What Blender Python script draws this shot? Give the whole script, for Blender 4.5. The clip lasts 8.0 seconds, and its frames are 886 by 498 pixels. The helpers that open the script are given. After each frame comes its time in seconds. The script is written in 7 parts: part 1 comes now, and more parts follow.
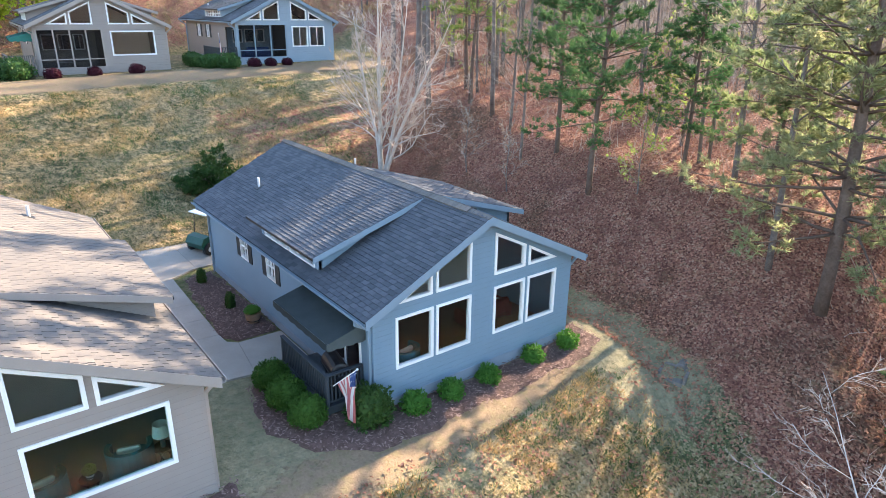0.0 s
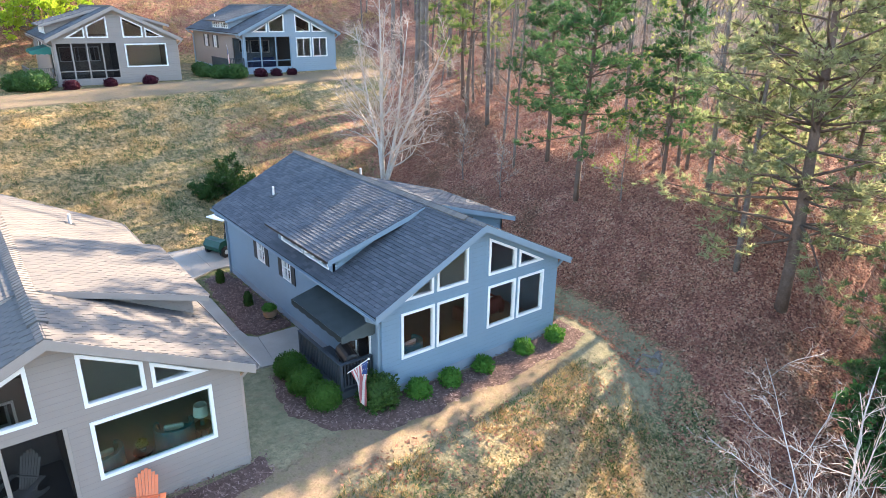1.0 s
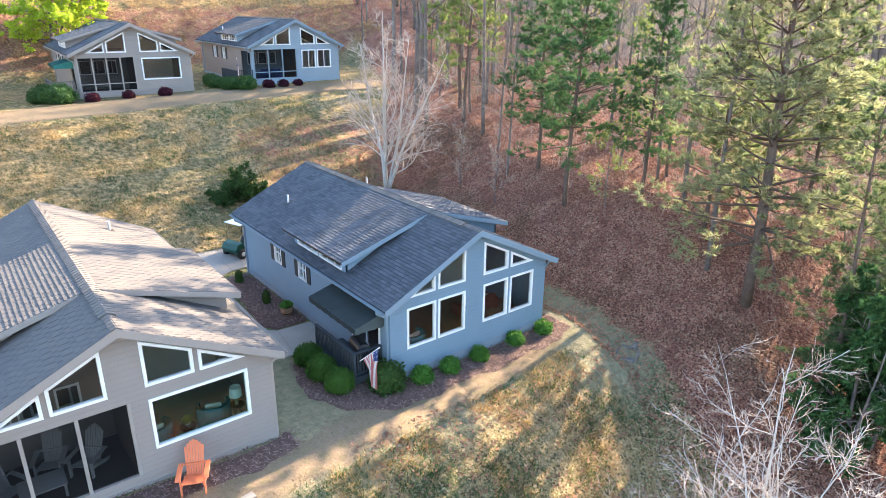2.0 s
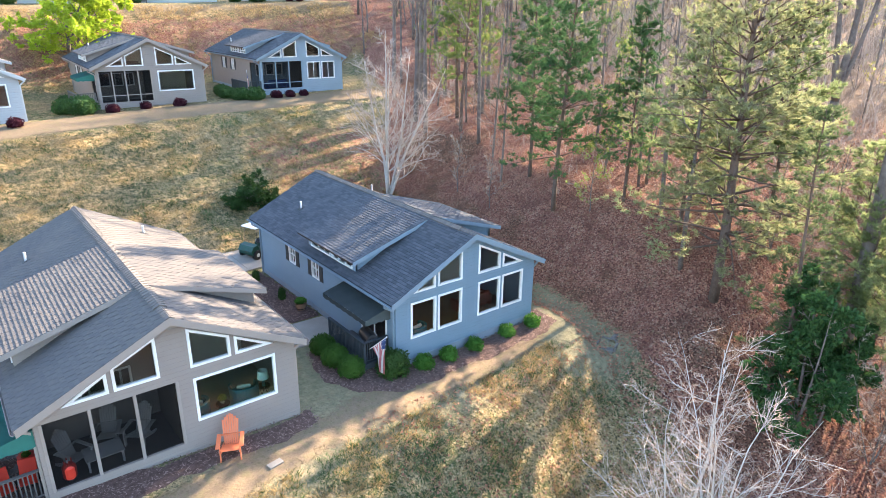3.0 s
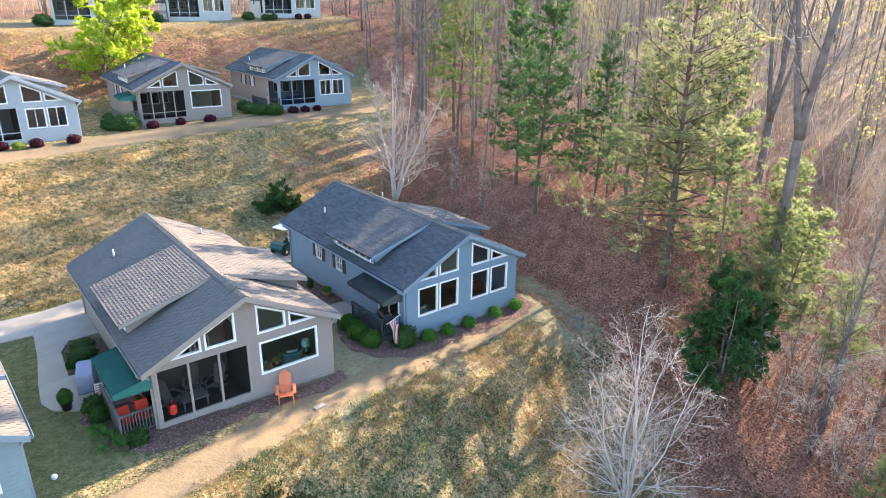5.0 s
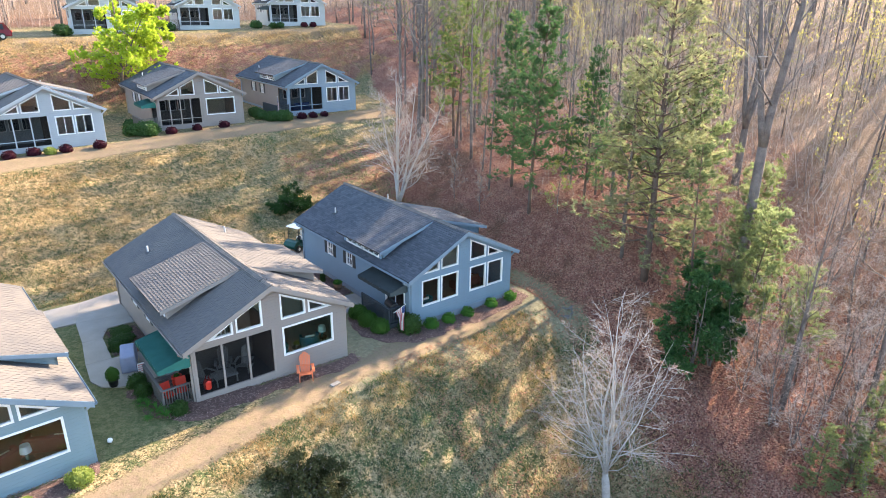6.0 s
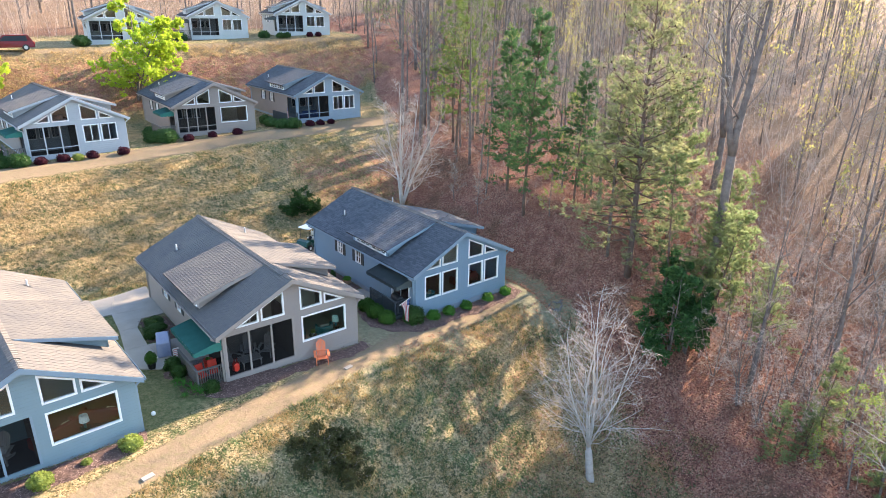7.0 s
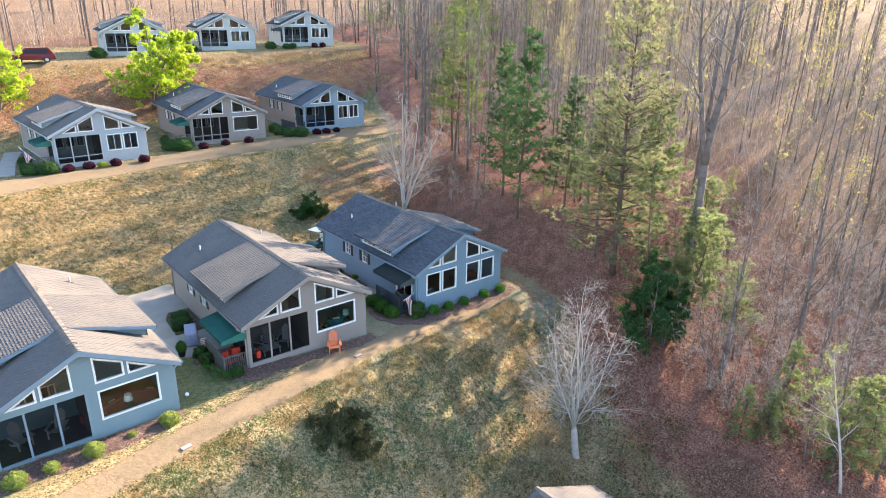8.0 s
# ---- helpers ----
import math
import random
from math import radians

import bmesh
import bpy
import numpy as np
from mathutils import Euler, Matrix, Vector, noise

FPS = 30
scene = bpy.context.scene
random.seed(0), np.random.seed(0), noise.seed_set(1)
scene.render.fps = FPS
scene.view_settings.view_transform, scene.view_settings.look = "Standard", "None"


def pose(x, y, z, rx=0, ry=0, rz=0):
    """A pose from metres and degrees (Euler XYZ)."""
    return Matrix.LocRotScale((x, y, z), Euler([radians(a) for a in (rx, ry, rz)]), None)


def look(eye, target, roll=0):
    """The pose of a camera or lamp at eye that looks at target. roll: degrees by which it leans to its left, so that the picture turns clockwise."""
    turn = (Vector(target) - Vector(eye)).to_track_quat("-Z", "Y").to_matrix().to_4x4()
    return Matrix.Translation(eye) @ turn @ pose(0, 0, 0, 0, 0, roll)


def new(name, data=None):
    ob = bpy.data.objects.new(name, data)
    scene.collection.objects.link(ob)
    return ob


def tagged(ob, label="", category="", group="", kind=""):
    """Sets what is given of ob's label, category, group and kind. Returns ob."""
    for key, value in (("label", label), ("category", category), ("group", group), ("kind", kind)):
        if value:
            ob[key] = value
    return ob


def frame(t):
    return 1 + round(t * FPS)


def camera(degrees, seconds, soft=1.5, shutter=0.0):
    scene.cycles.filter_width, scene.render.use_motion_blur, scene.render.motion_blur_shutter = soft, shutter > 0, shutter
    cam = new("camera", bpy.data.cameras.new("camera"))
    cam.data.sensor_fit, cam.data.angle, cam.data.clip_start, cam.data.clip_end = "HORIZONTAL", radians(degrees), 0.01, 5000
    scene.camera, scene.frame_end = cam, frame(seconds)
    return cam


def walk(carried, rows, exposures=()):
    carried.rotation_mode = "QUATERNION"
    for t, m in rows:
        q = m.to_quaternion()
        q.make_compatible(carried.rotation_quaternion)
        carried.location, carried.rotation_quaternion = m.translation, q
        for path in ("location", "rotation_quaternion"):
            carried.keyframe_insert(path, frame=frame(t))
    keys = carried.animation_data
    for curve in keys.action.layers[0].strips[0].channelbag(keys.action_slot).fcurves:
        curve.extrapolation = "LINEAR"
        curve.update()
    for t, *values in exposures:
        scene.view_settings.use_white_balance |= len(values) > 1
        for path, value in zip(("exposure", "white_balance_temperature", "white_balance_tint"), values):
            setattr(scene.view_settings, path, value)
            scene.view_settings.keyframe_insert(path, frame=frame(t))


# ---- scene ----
cam = camera(69.0, 8.0, 0.75)

PATH = [
    (0, (1.068, 0.797, 10.359), (2.212, 2.282, 9.662), 0.7),
    (0.5, (0.368, 0.0, 10.818), (1.517, 1.481, 10.121), 0.8),
    (1, (-0.397, -0.882, 11.351), (0.757, 0.595, 10.652), 0.8),
    (1.5, (-1.207, -1.85, 11.893), (-0.051, -0.376, 11.193), 0.7),
    (3, (-3.957, -5.071, 13.536), (-2.789, -3.605, 12.84), 0.8),
    (3.5, (-4.959, -6.28, 14.129), (-3.788, -4.816, 13.432), 0.8),
    (4, (-6.045, -7.483, 14.721), (-4.87, -6.022, 14.024), 0.9),
    (4.5, (-7.152, -8.808, 15.354), (-5.977, -7.349, 14.654), 0.8),
    (6, (-10.531, -12.802, 16.964), (-9.353, -11.344, 16.265), 0.7),
    (6.5, (-11.729, -14.192, 17.527), (-10.549, -12.735, 16.831), 0.7),
    (7, (-12.963, -15.591, 18.094), (-11.781, -14.134, 17.402), 0.8),
    (7.5, (-14.208, -17.005, 18.685), (-13.022, -15.549, 17.996), 0.9),
    (8, (-15.397, -18.472, 19.281), (-14.21, -17.014, 18.598), 0.8),
]
BRIGHTNESS = [(0, 2.52), (1.5, 2.66), (3.5, 2.58), (4.5, 2.48), (6.5, 2.34), (8, 2.26)]
walk(cam, [(t, look(eye, target, roll)) for t, eye, target, roll in PATH], BRIGHTNESS)

# ---- world, sun, exposure ----
SUN_AZ, SUN_EL = 9.5, 24.5      # degrees: from +x towards +y; above the horizon
world = bpy.data.worlds.new("sky")
scene.world = world
world.use_nodes = True
wn = world.node_tree
sky = wn.nodes.new("ShaderNodeTexSky")
sky.sky_type = "NISHITA"
sky.sun_disc = False
sky.sun_elevation = radians(SUN_EL)
sky.sun_rotation = radians(90 - SUN_AZ)
sky.ozone_density, sky.dust_density = 1.4, 0.9
wn.nodes["Background"].inputs[1].default_value = 0.15
wn.links.new(sky.outputs[0], wn.nodes["Background"].inputs[0])
sun_data = bpy.data.lights.new("sun", "SUN")
sun_data.energy, sun_data.angle, sun_data.color = 5.7, radians(0.6), (1.0, 0.785, 0.575)
sun = new("sun", sun_data)
sun_dir = Vector((math.cos(radians(SUN_EL)) * math.cos(radians(SUN_AZ)),
                  math.cos(radians(SUN_EL)) * math.sin(radians(SUN_AZ)), math.sin(radians(SUN_EL))))
sun.matrix_world = look(sun_dir * 200, (0, 0, 0))


# ---- materials ----
def node(nt, kind, **values):
    n = nt.nodes.new(kind)
    for k, v in values.items():
        n.inputs[k.replace("_", " ")].default_value = v
    return n


def maths(nt, op, a, b=0.0, c=0.0):
    n = nt.nodes.new("ShaderNodeMath")
    n.operation = op
    for i, v in enumerate((a, b, c)):
        if isinstance(v, (int, float)):
            n.inputs[i].default_value = v
        else:
            nt.links.new(v, n.inputs[i])
    return n.outputs[0]


def mixc(nt, fac, a, b, blend="MIX"):
    n = nt.nodes.new("ShaderNodeMix")
    n.data_type, n.blend_type = "RGBA", blend
    for i, v in ((0, fac), (6, a), (7, b)):
        if isinstance(v, tuple):
            n.inputs[i].default_value = (*v[:3], 1)
        elif isinstance(v, (int, float)):
            n.inputs[i].default_value = v
        else:
            nt.links.new(v, n.inputs[i])
    return n.outputs[2]


def ramp(nt, fac, lo, hi):
    n = nt.nodes.new("ShaderNodeMapRange")
    n.inputs[1].default_value, n.inputs[2].default_value = lo, hi
    nt.links.new(fac, n.inputs[0])
    return n.outputs[0]


def noise_tex(nt, vec, scale, detail=4.0, rough=0.6):
    n = node(nt, "ShaderNodeTexNoise", Scale=scale, Detail=detail, Roughness=rough)
    nt.links.new(vec, n.inputs["Vector"])
    return n.outputs[0]


def blank(name):
    m = bpy.data.materials.new(name)
    m.use_nodes = True
    nt = m.node_tree
    return m, nt, nt.nodes["Principled BSDF"]


def mat(name, a, b, scale=3.0, fine=40.0, rough=0.8, bump=0.15, depth=0.01, metal=0.0, spec=0.3, rand=0.0, world_space=False):
    """Two colours mixed by a coarse and a fine noise, with fine relief."""
    m, nt, p = blank(name)
    if world_space:
        vec = nt.nodes.new("ShaderNodeNewGeometry").outputs["Position"]
    else:
        vec = nt.nodes.new("ShaderNodeTexCoord").outputs["Object"]
    n1 = noise_tex(nt, vec, scale)
    n2 = noise_tex(nt, vec, fine, 3.0)
    f = maths(nt, "ADD", maths(nt, "MULTIPLY", ramp(nt, n1, 0.3, 0.7), 0.6), maths(nt, "MULTIPLY", ramp(nt, n2, 0.3, 0.7), 0.4))
    if rand:
        r = nt.nodes.new("ShaderNodeObjectInfo").outputs["Random"]
        g = nt.nodes.new("ShaderNodeNewGeometry").outputs["Random Per Island"]
        rr = maths(nt, "FRACT", maths(nt, "ADD", r, g))
        f = maths(nt, "ADD", maths(nt, "MULTIPLY", f, 1 - rand), maths(nt, "MULTIPLY", rr, rand))
    nt.links.new(mixc(nt, f, a, b), p.inputs["Base Color"])
    p.inputs["Roughness"].default_value, p.inputs["Metallic"].default_value = rough, metal
    p.inputs["Specular IOR Level"].default_value = spec
    if bump:
        bn = node(nt, "ShaderNodeBump", Strength=bump, Distance=depth)
        nt.links.new(n2, bn.inputs["Height"])
        nt.links.new(bn.outputs[0], p.inputs["Normal"])
    return m


def siding(name, a, b, lap=0.165):
    """Lap siding: level boards with a shadow line painted in below each lap, slightly weathered."""
    m, nt, p = blank(name)
    tc = nt.nodes.new("ShaderNodeTexCoord").outputs["Object"]
    sep = nt.nodes.new("ShaderNodeSeparateXYZ")
    nt.links.new(tc, sep.inputs[0])
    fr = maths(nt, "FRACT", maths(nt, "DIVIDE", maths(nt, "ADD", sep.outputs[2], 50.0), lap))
    n1 = noise_tex(nt, tc, 0.9)
    mp = nt.nodes.new("ShaderNodeMapping")
    mp.inputs["Scale"].default_value = (3, 3, 60)
    nt.links.new(tc, mp.inputs[0])
    n2 = noise_tex(nt, mp.outputs[0], 2.0, 3.0)
    f = maths(nt, "ADD", maths(nt, "MULTIPLY", ramp(nt, n1, 0.3, 0.7), 0.55), maths(nt, "MULTIPLY", ramp(nt, n2, 0.3, 0.7), 0.45))
    col = mixc(nt, f, a, b)
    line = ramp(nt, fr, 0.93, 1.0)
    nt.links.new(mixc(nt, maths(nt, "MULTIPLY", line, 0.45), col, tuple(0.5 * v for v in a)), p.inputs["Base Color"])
    p.inputs["Roughness"].default_value = 0.6
    p.inputs["Specular IOR Level"].default_value = 0.25
    bn = node(nt, "ShaderNodeBump", Strength=0.8, Distance=0.012)
    nt.links.new(maths(nt, "ADD", maths(nt, "SUBTRACT", 1.0, fr), maths(nt, "MULTIPLY", n2, 0.15)), bn.inputs["Height"])
    nt.links.new(bn.outputs[0], p.inputs["Normal"])
    return m


def glass(name, tint):
    m, nt, p = blank(name)
    p.inputs["Base Color"].default_value = (*tint, 1)
    p.inputs["Roughness"].default_value = 0.02
    p.inputs["Transmission Weight"].default_value = 1.0
    p.inputs["IOR"].default_value = 1.45
    return m


def screen_mesh(name):
    """Insect screen: a fine dark weave, mostly open."""
    m, nt, p = blank(name)
    p.inputs["Base Color"].default_value = (0.012, 0.012, 0.013, 1)
    p.inputs["Roughness"].default_value = 0.7
    p.inputs["Specular IOR Level"].default_value = 0.0
    p.inputs["Alpha"].default_value = 0.36
    return m


def foliage(name, a, b, trans=0.35, rough=0.7, spec=0.12):
    """Leaves and needles: each piece its own shade, some light passing through."""
    m, nt, p = blank(name)
    g = nt.nodes.new("ShaderNodeNewGeometry")
    r = nt.nodes.new("ShaderNodeObjectInfo").outputs["Random"]
    big = noise_tex(nt, g.outputs["Position"], 0.35, 2.0)
    f = maths(nt, "ADD", maths(nt, "MULTIPLY", g.outputs["Random Per Island"], 0.5), maths(nt, "ADD", maths(nt, "MULTIPLY", ramp(nt, big, 0.3, 0.7), 0.3), maths(nt, "MULTIPLY", r, 0.2)))
    col = mixc(nt, f, a, b)
    nt.links.new(col, p.inputs["Base Color"])
    p.inputs["Roughness"].default_value = rough
    p.inputs["Specular IOR Level"].default_value = spec
    tr = nt.nodes.new("ShaderNodeBsdfTranslucent")
    nt.links.new(col, tr.inputs[0])
    mx = nt.nodes.new("ShaderNodeMixShader")
    mx.inputs[0].default_value = trans
    nt.links.new(p.outputs[0], mx.inputs[1])
    nt.links.new(tr.outputs[0], mx.inputs[2])
    nt.links.new(mx.outputs[0], nt.nodes["Material Output"].inputs[0])
    return m


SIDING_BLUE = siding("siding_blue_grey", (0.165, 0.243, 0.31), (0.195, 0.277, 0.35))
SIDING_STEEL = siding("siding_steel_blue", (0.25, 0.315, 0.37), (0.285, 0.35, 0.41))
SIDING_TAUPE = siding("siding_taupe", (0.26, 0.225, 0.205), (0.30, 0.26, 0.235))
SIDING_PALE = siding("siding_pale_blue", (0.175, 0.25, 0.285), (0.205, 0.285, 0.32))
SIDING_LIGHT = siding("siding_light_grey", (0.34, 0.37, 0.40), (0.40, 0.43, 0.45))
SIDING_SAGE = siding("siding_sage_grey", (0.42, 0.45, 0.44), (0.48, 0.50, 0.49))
TRIM_BLUE = mat("trim_blue_grey", (0.195, 0.262, 0.32), (0.23, 0.30, 0.36), 2, 30, 0.5, 0.05)
TRIM_TAUPE = mat("trim_taupe", (0.29, 0.25, 0.225), (0.33, 0.29, 0.26), 2, 30, 0.5, 0.05)
TRIM_LIGHT = mat("trim_light_grey", (0.42, 0.45, 0.47), (0.48, 0.5, 0.52), 2, 30, 0.5, 0.05)
WHITE = mat("white_vinyl", (0.76, 0.77, 0.77), (0.84, 0.84, 0.83), 3, 40, 0.4, 0.03)
SHINGLE = mat("asphalt_shingle", (0.076, 0.077, 0.082), (0.165, 0.145, 0.127), 0.5, 160, 0.9, 0.5, 0.004, rand=0.18)
SHINGLE_SLATE = mat("slate_grey_shingle", (0.040, 0.046, 0.056), (0.105, 0.114, 0.13), 1.2, 160, 0.9, 0.5, 0.004, rand=0.5)
UNDERLAY = mat("shingle_slots", (0.018, 0.018, 0.02), (0.035, 0.034, 0.034), 3, 60, 0.95, 0.2)
RIDGE = mat("ridge_shingle", (0.085, 0.082, 0.08), (0.175, 0.155, 0.14), 1.5, 120, 0.9, 0.5, 0.004, rand=0.4)
FOUNDATION = mat("parged_foundation", (0.185, 0.23, 0.28), (0.235, 0.28, 0.33), 1.5, 25, 0.85, 0.3)
DARK_METAL = mat("dark_metal", (0.02, 0.02, 0.022), (0.04, 0.04, 0.04), 5, 60, 0.4, 0.05, metal=0.6)
BLACK = mat("black_enamel", (0.012, 0.012, 0.014), (0.025, 0.025, 0.027), 5, 60, 0.35, 0.05)
SHUTTER = mat("shutter_paint", (0.02, 0.025, 0.028), (0.035, 0.04, 0.045), 5, 60, 0.5, 0.05)
PVC = mat("grey_pvc", (0.5, 0.51, 0.52), (0.62, 0.62, 0.62), 5, 60, 0.5, 0.05)
AWNING_DARK = mat("awning_slate", (0.055, 0.07, 0.07), (0.08, 0.095, 0.095), 2, 120, 0.85, 0.3, 0.003)
AWNING_GREEN = mat("awning_green", (0.025, 0.13, 0.11), (0.04, 0.18, 0.15), 2, 120, 0.85, 0.3, 0.003)
DECK_GREY = mat("deck_paint_dark", (0.035, 0.042, 0.05), (0.055, 0.065, 0.075), 3, 50, 0.65, 0.2)
DECK_TAUPE = mat("deck_paint_taupe", (0.10, 0.092, 0.088), (0.15, 0.138, 0.13), 3, 50, 0.65, 0.2)
CONCRETE = mat("concrete", (0.25, 0.225, 0.195), (0.36, 0.325, 0.285), 0.8, 50, 0.85, 0.25, world_space=True)
MULCH = mat("bark_mulch", (0.055, 0.033, 0.028), (0.20, 0.125, 0.105), 6, 45, 0.95, 1.0, 0.04, world_space=True)
CHIP = mat("wood_chip", (0.07, 0.038, 0.032), (0.36, 0.25, 0.215), 6, 45, 0.95, 0.2, rand=0.9)
GLASS = glass("window_glass", (0.80, 0.84, 0.84))
GLASS_GREEN = glass("tinted_glass", (0.60, 0.82, 0.77))
SCREEN = screen_mesh("insect_screen")
CARPET = mat("grey_carpet", (0.30, 0.30, 0.28), (0.40, 0.39, 0.36), 2, 60, 0.95, 0.2)
FLOOR_IN = mat("interior_wood_floor", (0.09, 0.03, 0.018), (0.16, 0.06, 0.035), 2, 30, 0.4, 0.05)
WALL_IN = mat("interior_wall", (0.62, 0.58, 0.50), (0.70, 0.65, 0.56), 2, 30, 0.8, 0.05)
BARK = mat("bark_grey_brown", (0.065, 0.052, 0.047), (0.24, 0.20, 0.18), 2.2, 18, 0.95, 0.9, 0.03, rand=0.08)
BARK_PINE = mat("bark_pine", (0.07, 0.045, 0.035), (0.17, 0.12, 0.095), 2.0, 14, 0.95, 1.0, 0.03)
BARK_PALE = mat("bark_pale_grey", (0.31, 0.27, 0.24), (0.56, 0.51, 0.46), 2.5, 20, 0.9, 0.5, 0.02)
TWIG = mat("twig_brown", (0.18, 0.148, 0.122), (0.46, 0.395, 0.33), 2.5, 20, 0.9, 0.3, 0.01, rand=0.4)
TWIG_PALE = mat("twig_pale", (0.32, 0.245, 0.20), (0.60, 0.475, 0.395), 2.5, 20, 0.9, 0.3, 0.01, rand=0.4)
NEEDLE = foliage("pine_needles", (0.08, 0.14, 0.04), (0.24, 0.30, 0.09), 0.5)
NEEDLE_YELLOW = foliage("pine_needles_yellowing", (0.11, 0.14, 0.065), (0.40, 0.41, 0.215), 0.62)
NEEDLE_DARK = foliage("pine_needles_deep_green", (0.032, 0.09, 0.040), (0.115, 0.205, 0.075), 0.45)
NEEDLE_LIGHT = foliage("pine_needles_light", (0.10, 0.155, 0.065), (0.35, 0.395, 0.185), 0.6)
CONE = mat("pine_cone", (0.035, 0.02, 0.014), (0.09, 0.055, 0.04), 8, 60, 0.9, 0.3)
LEAF_SPRING = foliage("spring_leaves", (0.26, 0.38, 0.03), (0.56, 0.66, 0.08), 0.55)
LEAF_BUD = foliage("budding_leaves", (0.26, 0.25, 0.08), (0.52, 0.46, 0.17), 0.5)
LEAF_FRESH = foliage("fresh_leaves", (0.12, 0.18, 0.04), (0.36, 0.42, 0.12), 0.5)
NEEDLE_DEEP = foliage("conifer_needles_dark", (0.045, 0.075, 0.035), (0.13, 0.17, 0.075), 0.45)
LEAF_DULL = foliage("dull_leaves", (0.035, 0.045, 0.016), (0.11, 0.10, 0.04), 0.2)
LEAF_HOLLY = foliage("holly_leaves", (0.022, 0.066, 0.024), (0.085, 0.165, 0.048), 0.3, 0.4)
LEAF_BOX = foliage("boxwood_leaves", (0.03, 0.075, 0.014), (0.08, 0.17, 0.03), 0.2)
LEAF_PHOTINIA = foliage("photinia_leaves", (0.02, 0.05, 0.014), (0.07, 0.13, 0.03), 0.2, 0.45)
LEAF_AZALEA = foliage("azalea_leaves", (0.04, 0.12, 0.02), (0.10, 0.24, 0.04), 0.3)
LEAF_RED = foliage("barberry_leaves", (0.03, 0.008, 0.016), (0.085, 0.02, 0.033), 0.3)
LEAF_RUST = foliage("fallen_leaves", (0.12, 0.042, 0.03), (0.58, 0.31, 0.20), 0.15, 0.8)
GRASS_DRY = foliage("dormant_grass", (0.22, 0.145, 0.06), (0.60, 0.43, 0.21), 0.35, 0.8)
GRASS_GREEN = foliage("green_grass", (0.03, 0.07, 0.024), (0.12, 0.175, 0.06), 0.3, 0.8)


def ground_material():
    m, nt, p = blank("lawn_lane_and_leaf_litter")
    pos = nt.nodes.new("ShaderNodeNewGeometry").outputs["Position"]

    def attr(name):
        n = nt.nodes.new("ShaderNodeAttribute")
        n.attribute_name = name
        return n.outputs["Fac"]
    fine = noise_tex(nt, pos, 16.0, 6.0, 0.8)
    tuft = noise_tex(nt, pos, 3.4, 6.0, 0.72)
    mid = noise_tex(nt, pos, 0.9, 5.0, 0.65)
    big = noise_tex(nt, pos, 0.16, 3.0)

    def flecks(scale):
        """A shade for each small fleck: leaves, tufts and clods."""
        v = node(nt, "ShaderNodeTexVoronoi", Scale=scale)
        nt.links.new(pos, v.inputs["Vector"])
        sep = nt.nodes.new("ShaderNodeSeparateColor")
        nt.links.new(v.outputs["Color"], sep.inputs[0])
        return sep.outputs[0], sep.outputs[1]
    small, small2 = flecks(15.0)
    clump, clump2 = flecks(6.0)
    grass = mixc(nt, ramp(nt, tuft, 0.42, 0.60), (0.050, 0.072, 0.032), (0.46, 0.335, 0.18))
    grass = mixc(nt, maths(nt, "MULTIPLY", ramp(nt, mid, 0.43, 0.58), 0.75), grass, (0.078, 0.122, 0.046))
    grass = mixc(nt, maths(nt, "MULTIPLY", ramp(nt, big, 0.45, 0.62), 0.55), grass, (0.43, 0.285, 0.15))
    grass = mixc(nt, maths(nt, "MULTIPLY", ramp(nt, small, 0.55, 1.0), 0.75), grass, (0.52, 0.40, 0.24))
    grass = mixc(nt, maths(nt, "MULTIPLY", ramp(nt, small2, 0.72, 0.95), 0.8), grass, (0.030, 0.036, 0.018))
    grass = mixc(nt, maths(nt, "MULTIPLY", ramp(nt, fine, 0.54, 0.62), 0.6), grass, (0.035, 0.038, 0.018))
    lane = mixc(nt, ramp(nt, fine, 0.3, 0.7), (0.17, 0.124, 0.082), (0.265, 0.195, 0.13))
    lane = mixc(nt, maths(nt, "MULTIPLY", ramp(nt, tuft, 0.47, 0.62), 0.5), lane, (0.17, 0.155, 0.075))
    lane = mixc(nt, maths(nt, "MULTIPLY", ramp(nt, small2, 0.75, 1.0), 0.5), lane, (0.13, 0.10, 0.065))
    leaf = mixc(nt, small, (0.095, 0.037, 0.03), (0.45, 0.21, 0.145))
    leaf = mixc(nt, maths(nt, "MULTIPLY", ramp(nt, small2, 0.74, 0.95), 0.9), leaf, (0.50, 0.32, 0.225))
    leaf = mixc(nt, maths(nt, "MULTIPLY", ramp(nt, fine, 0.52, 0.62), 0.7), leaf, (0.035, 0.02, 0.017))
    leaf = mixc(nt, maths(nt, "MULTIPLY", ramp(nt, mid, 0.47, 0.62), 0.6), leaf, (0.145, 0.06, 0.046))
    leaf = mixc(nt, maths(nt, "MULTIPLY", ramp(nt, tuft, 0.55, 0.66), 0.55), leaf, (0.27, 0.18, 0.10))
    leaf = mixc(nt, maths(nt, "MULTIPLY", ramp(nt, big, 0.5, 0.62), 0.35), leaf, (0.055, 0.06, 0.028))
    leaf = mixc(nt, maths(nt, "MULTIPLY", attr("deep"), 0.7), leaf, (0.20, 0.155, 0.105))
    wob = maths(nt, "MULTIPLY", maths(nt, "SUBTRACT", maths(nt, "ADD", maths(nt, "MULTIPLY", mid, 0.5), maths(nt, "MULTIPLY", tuft, 0.5)), 0.5), 2.0)
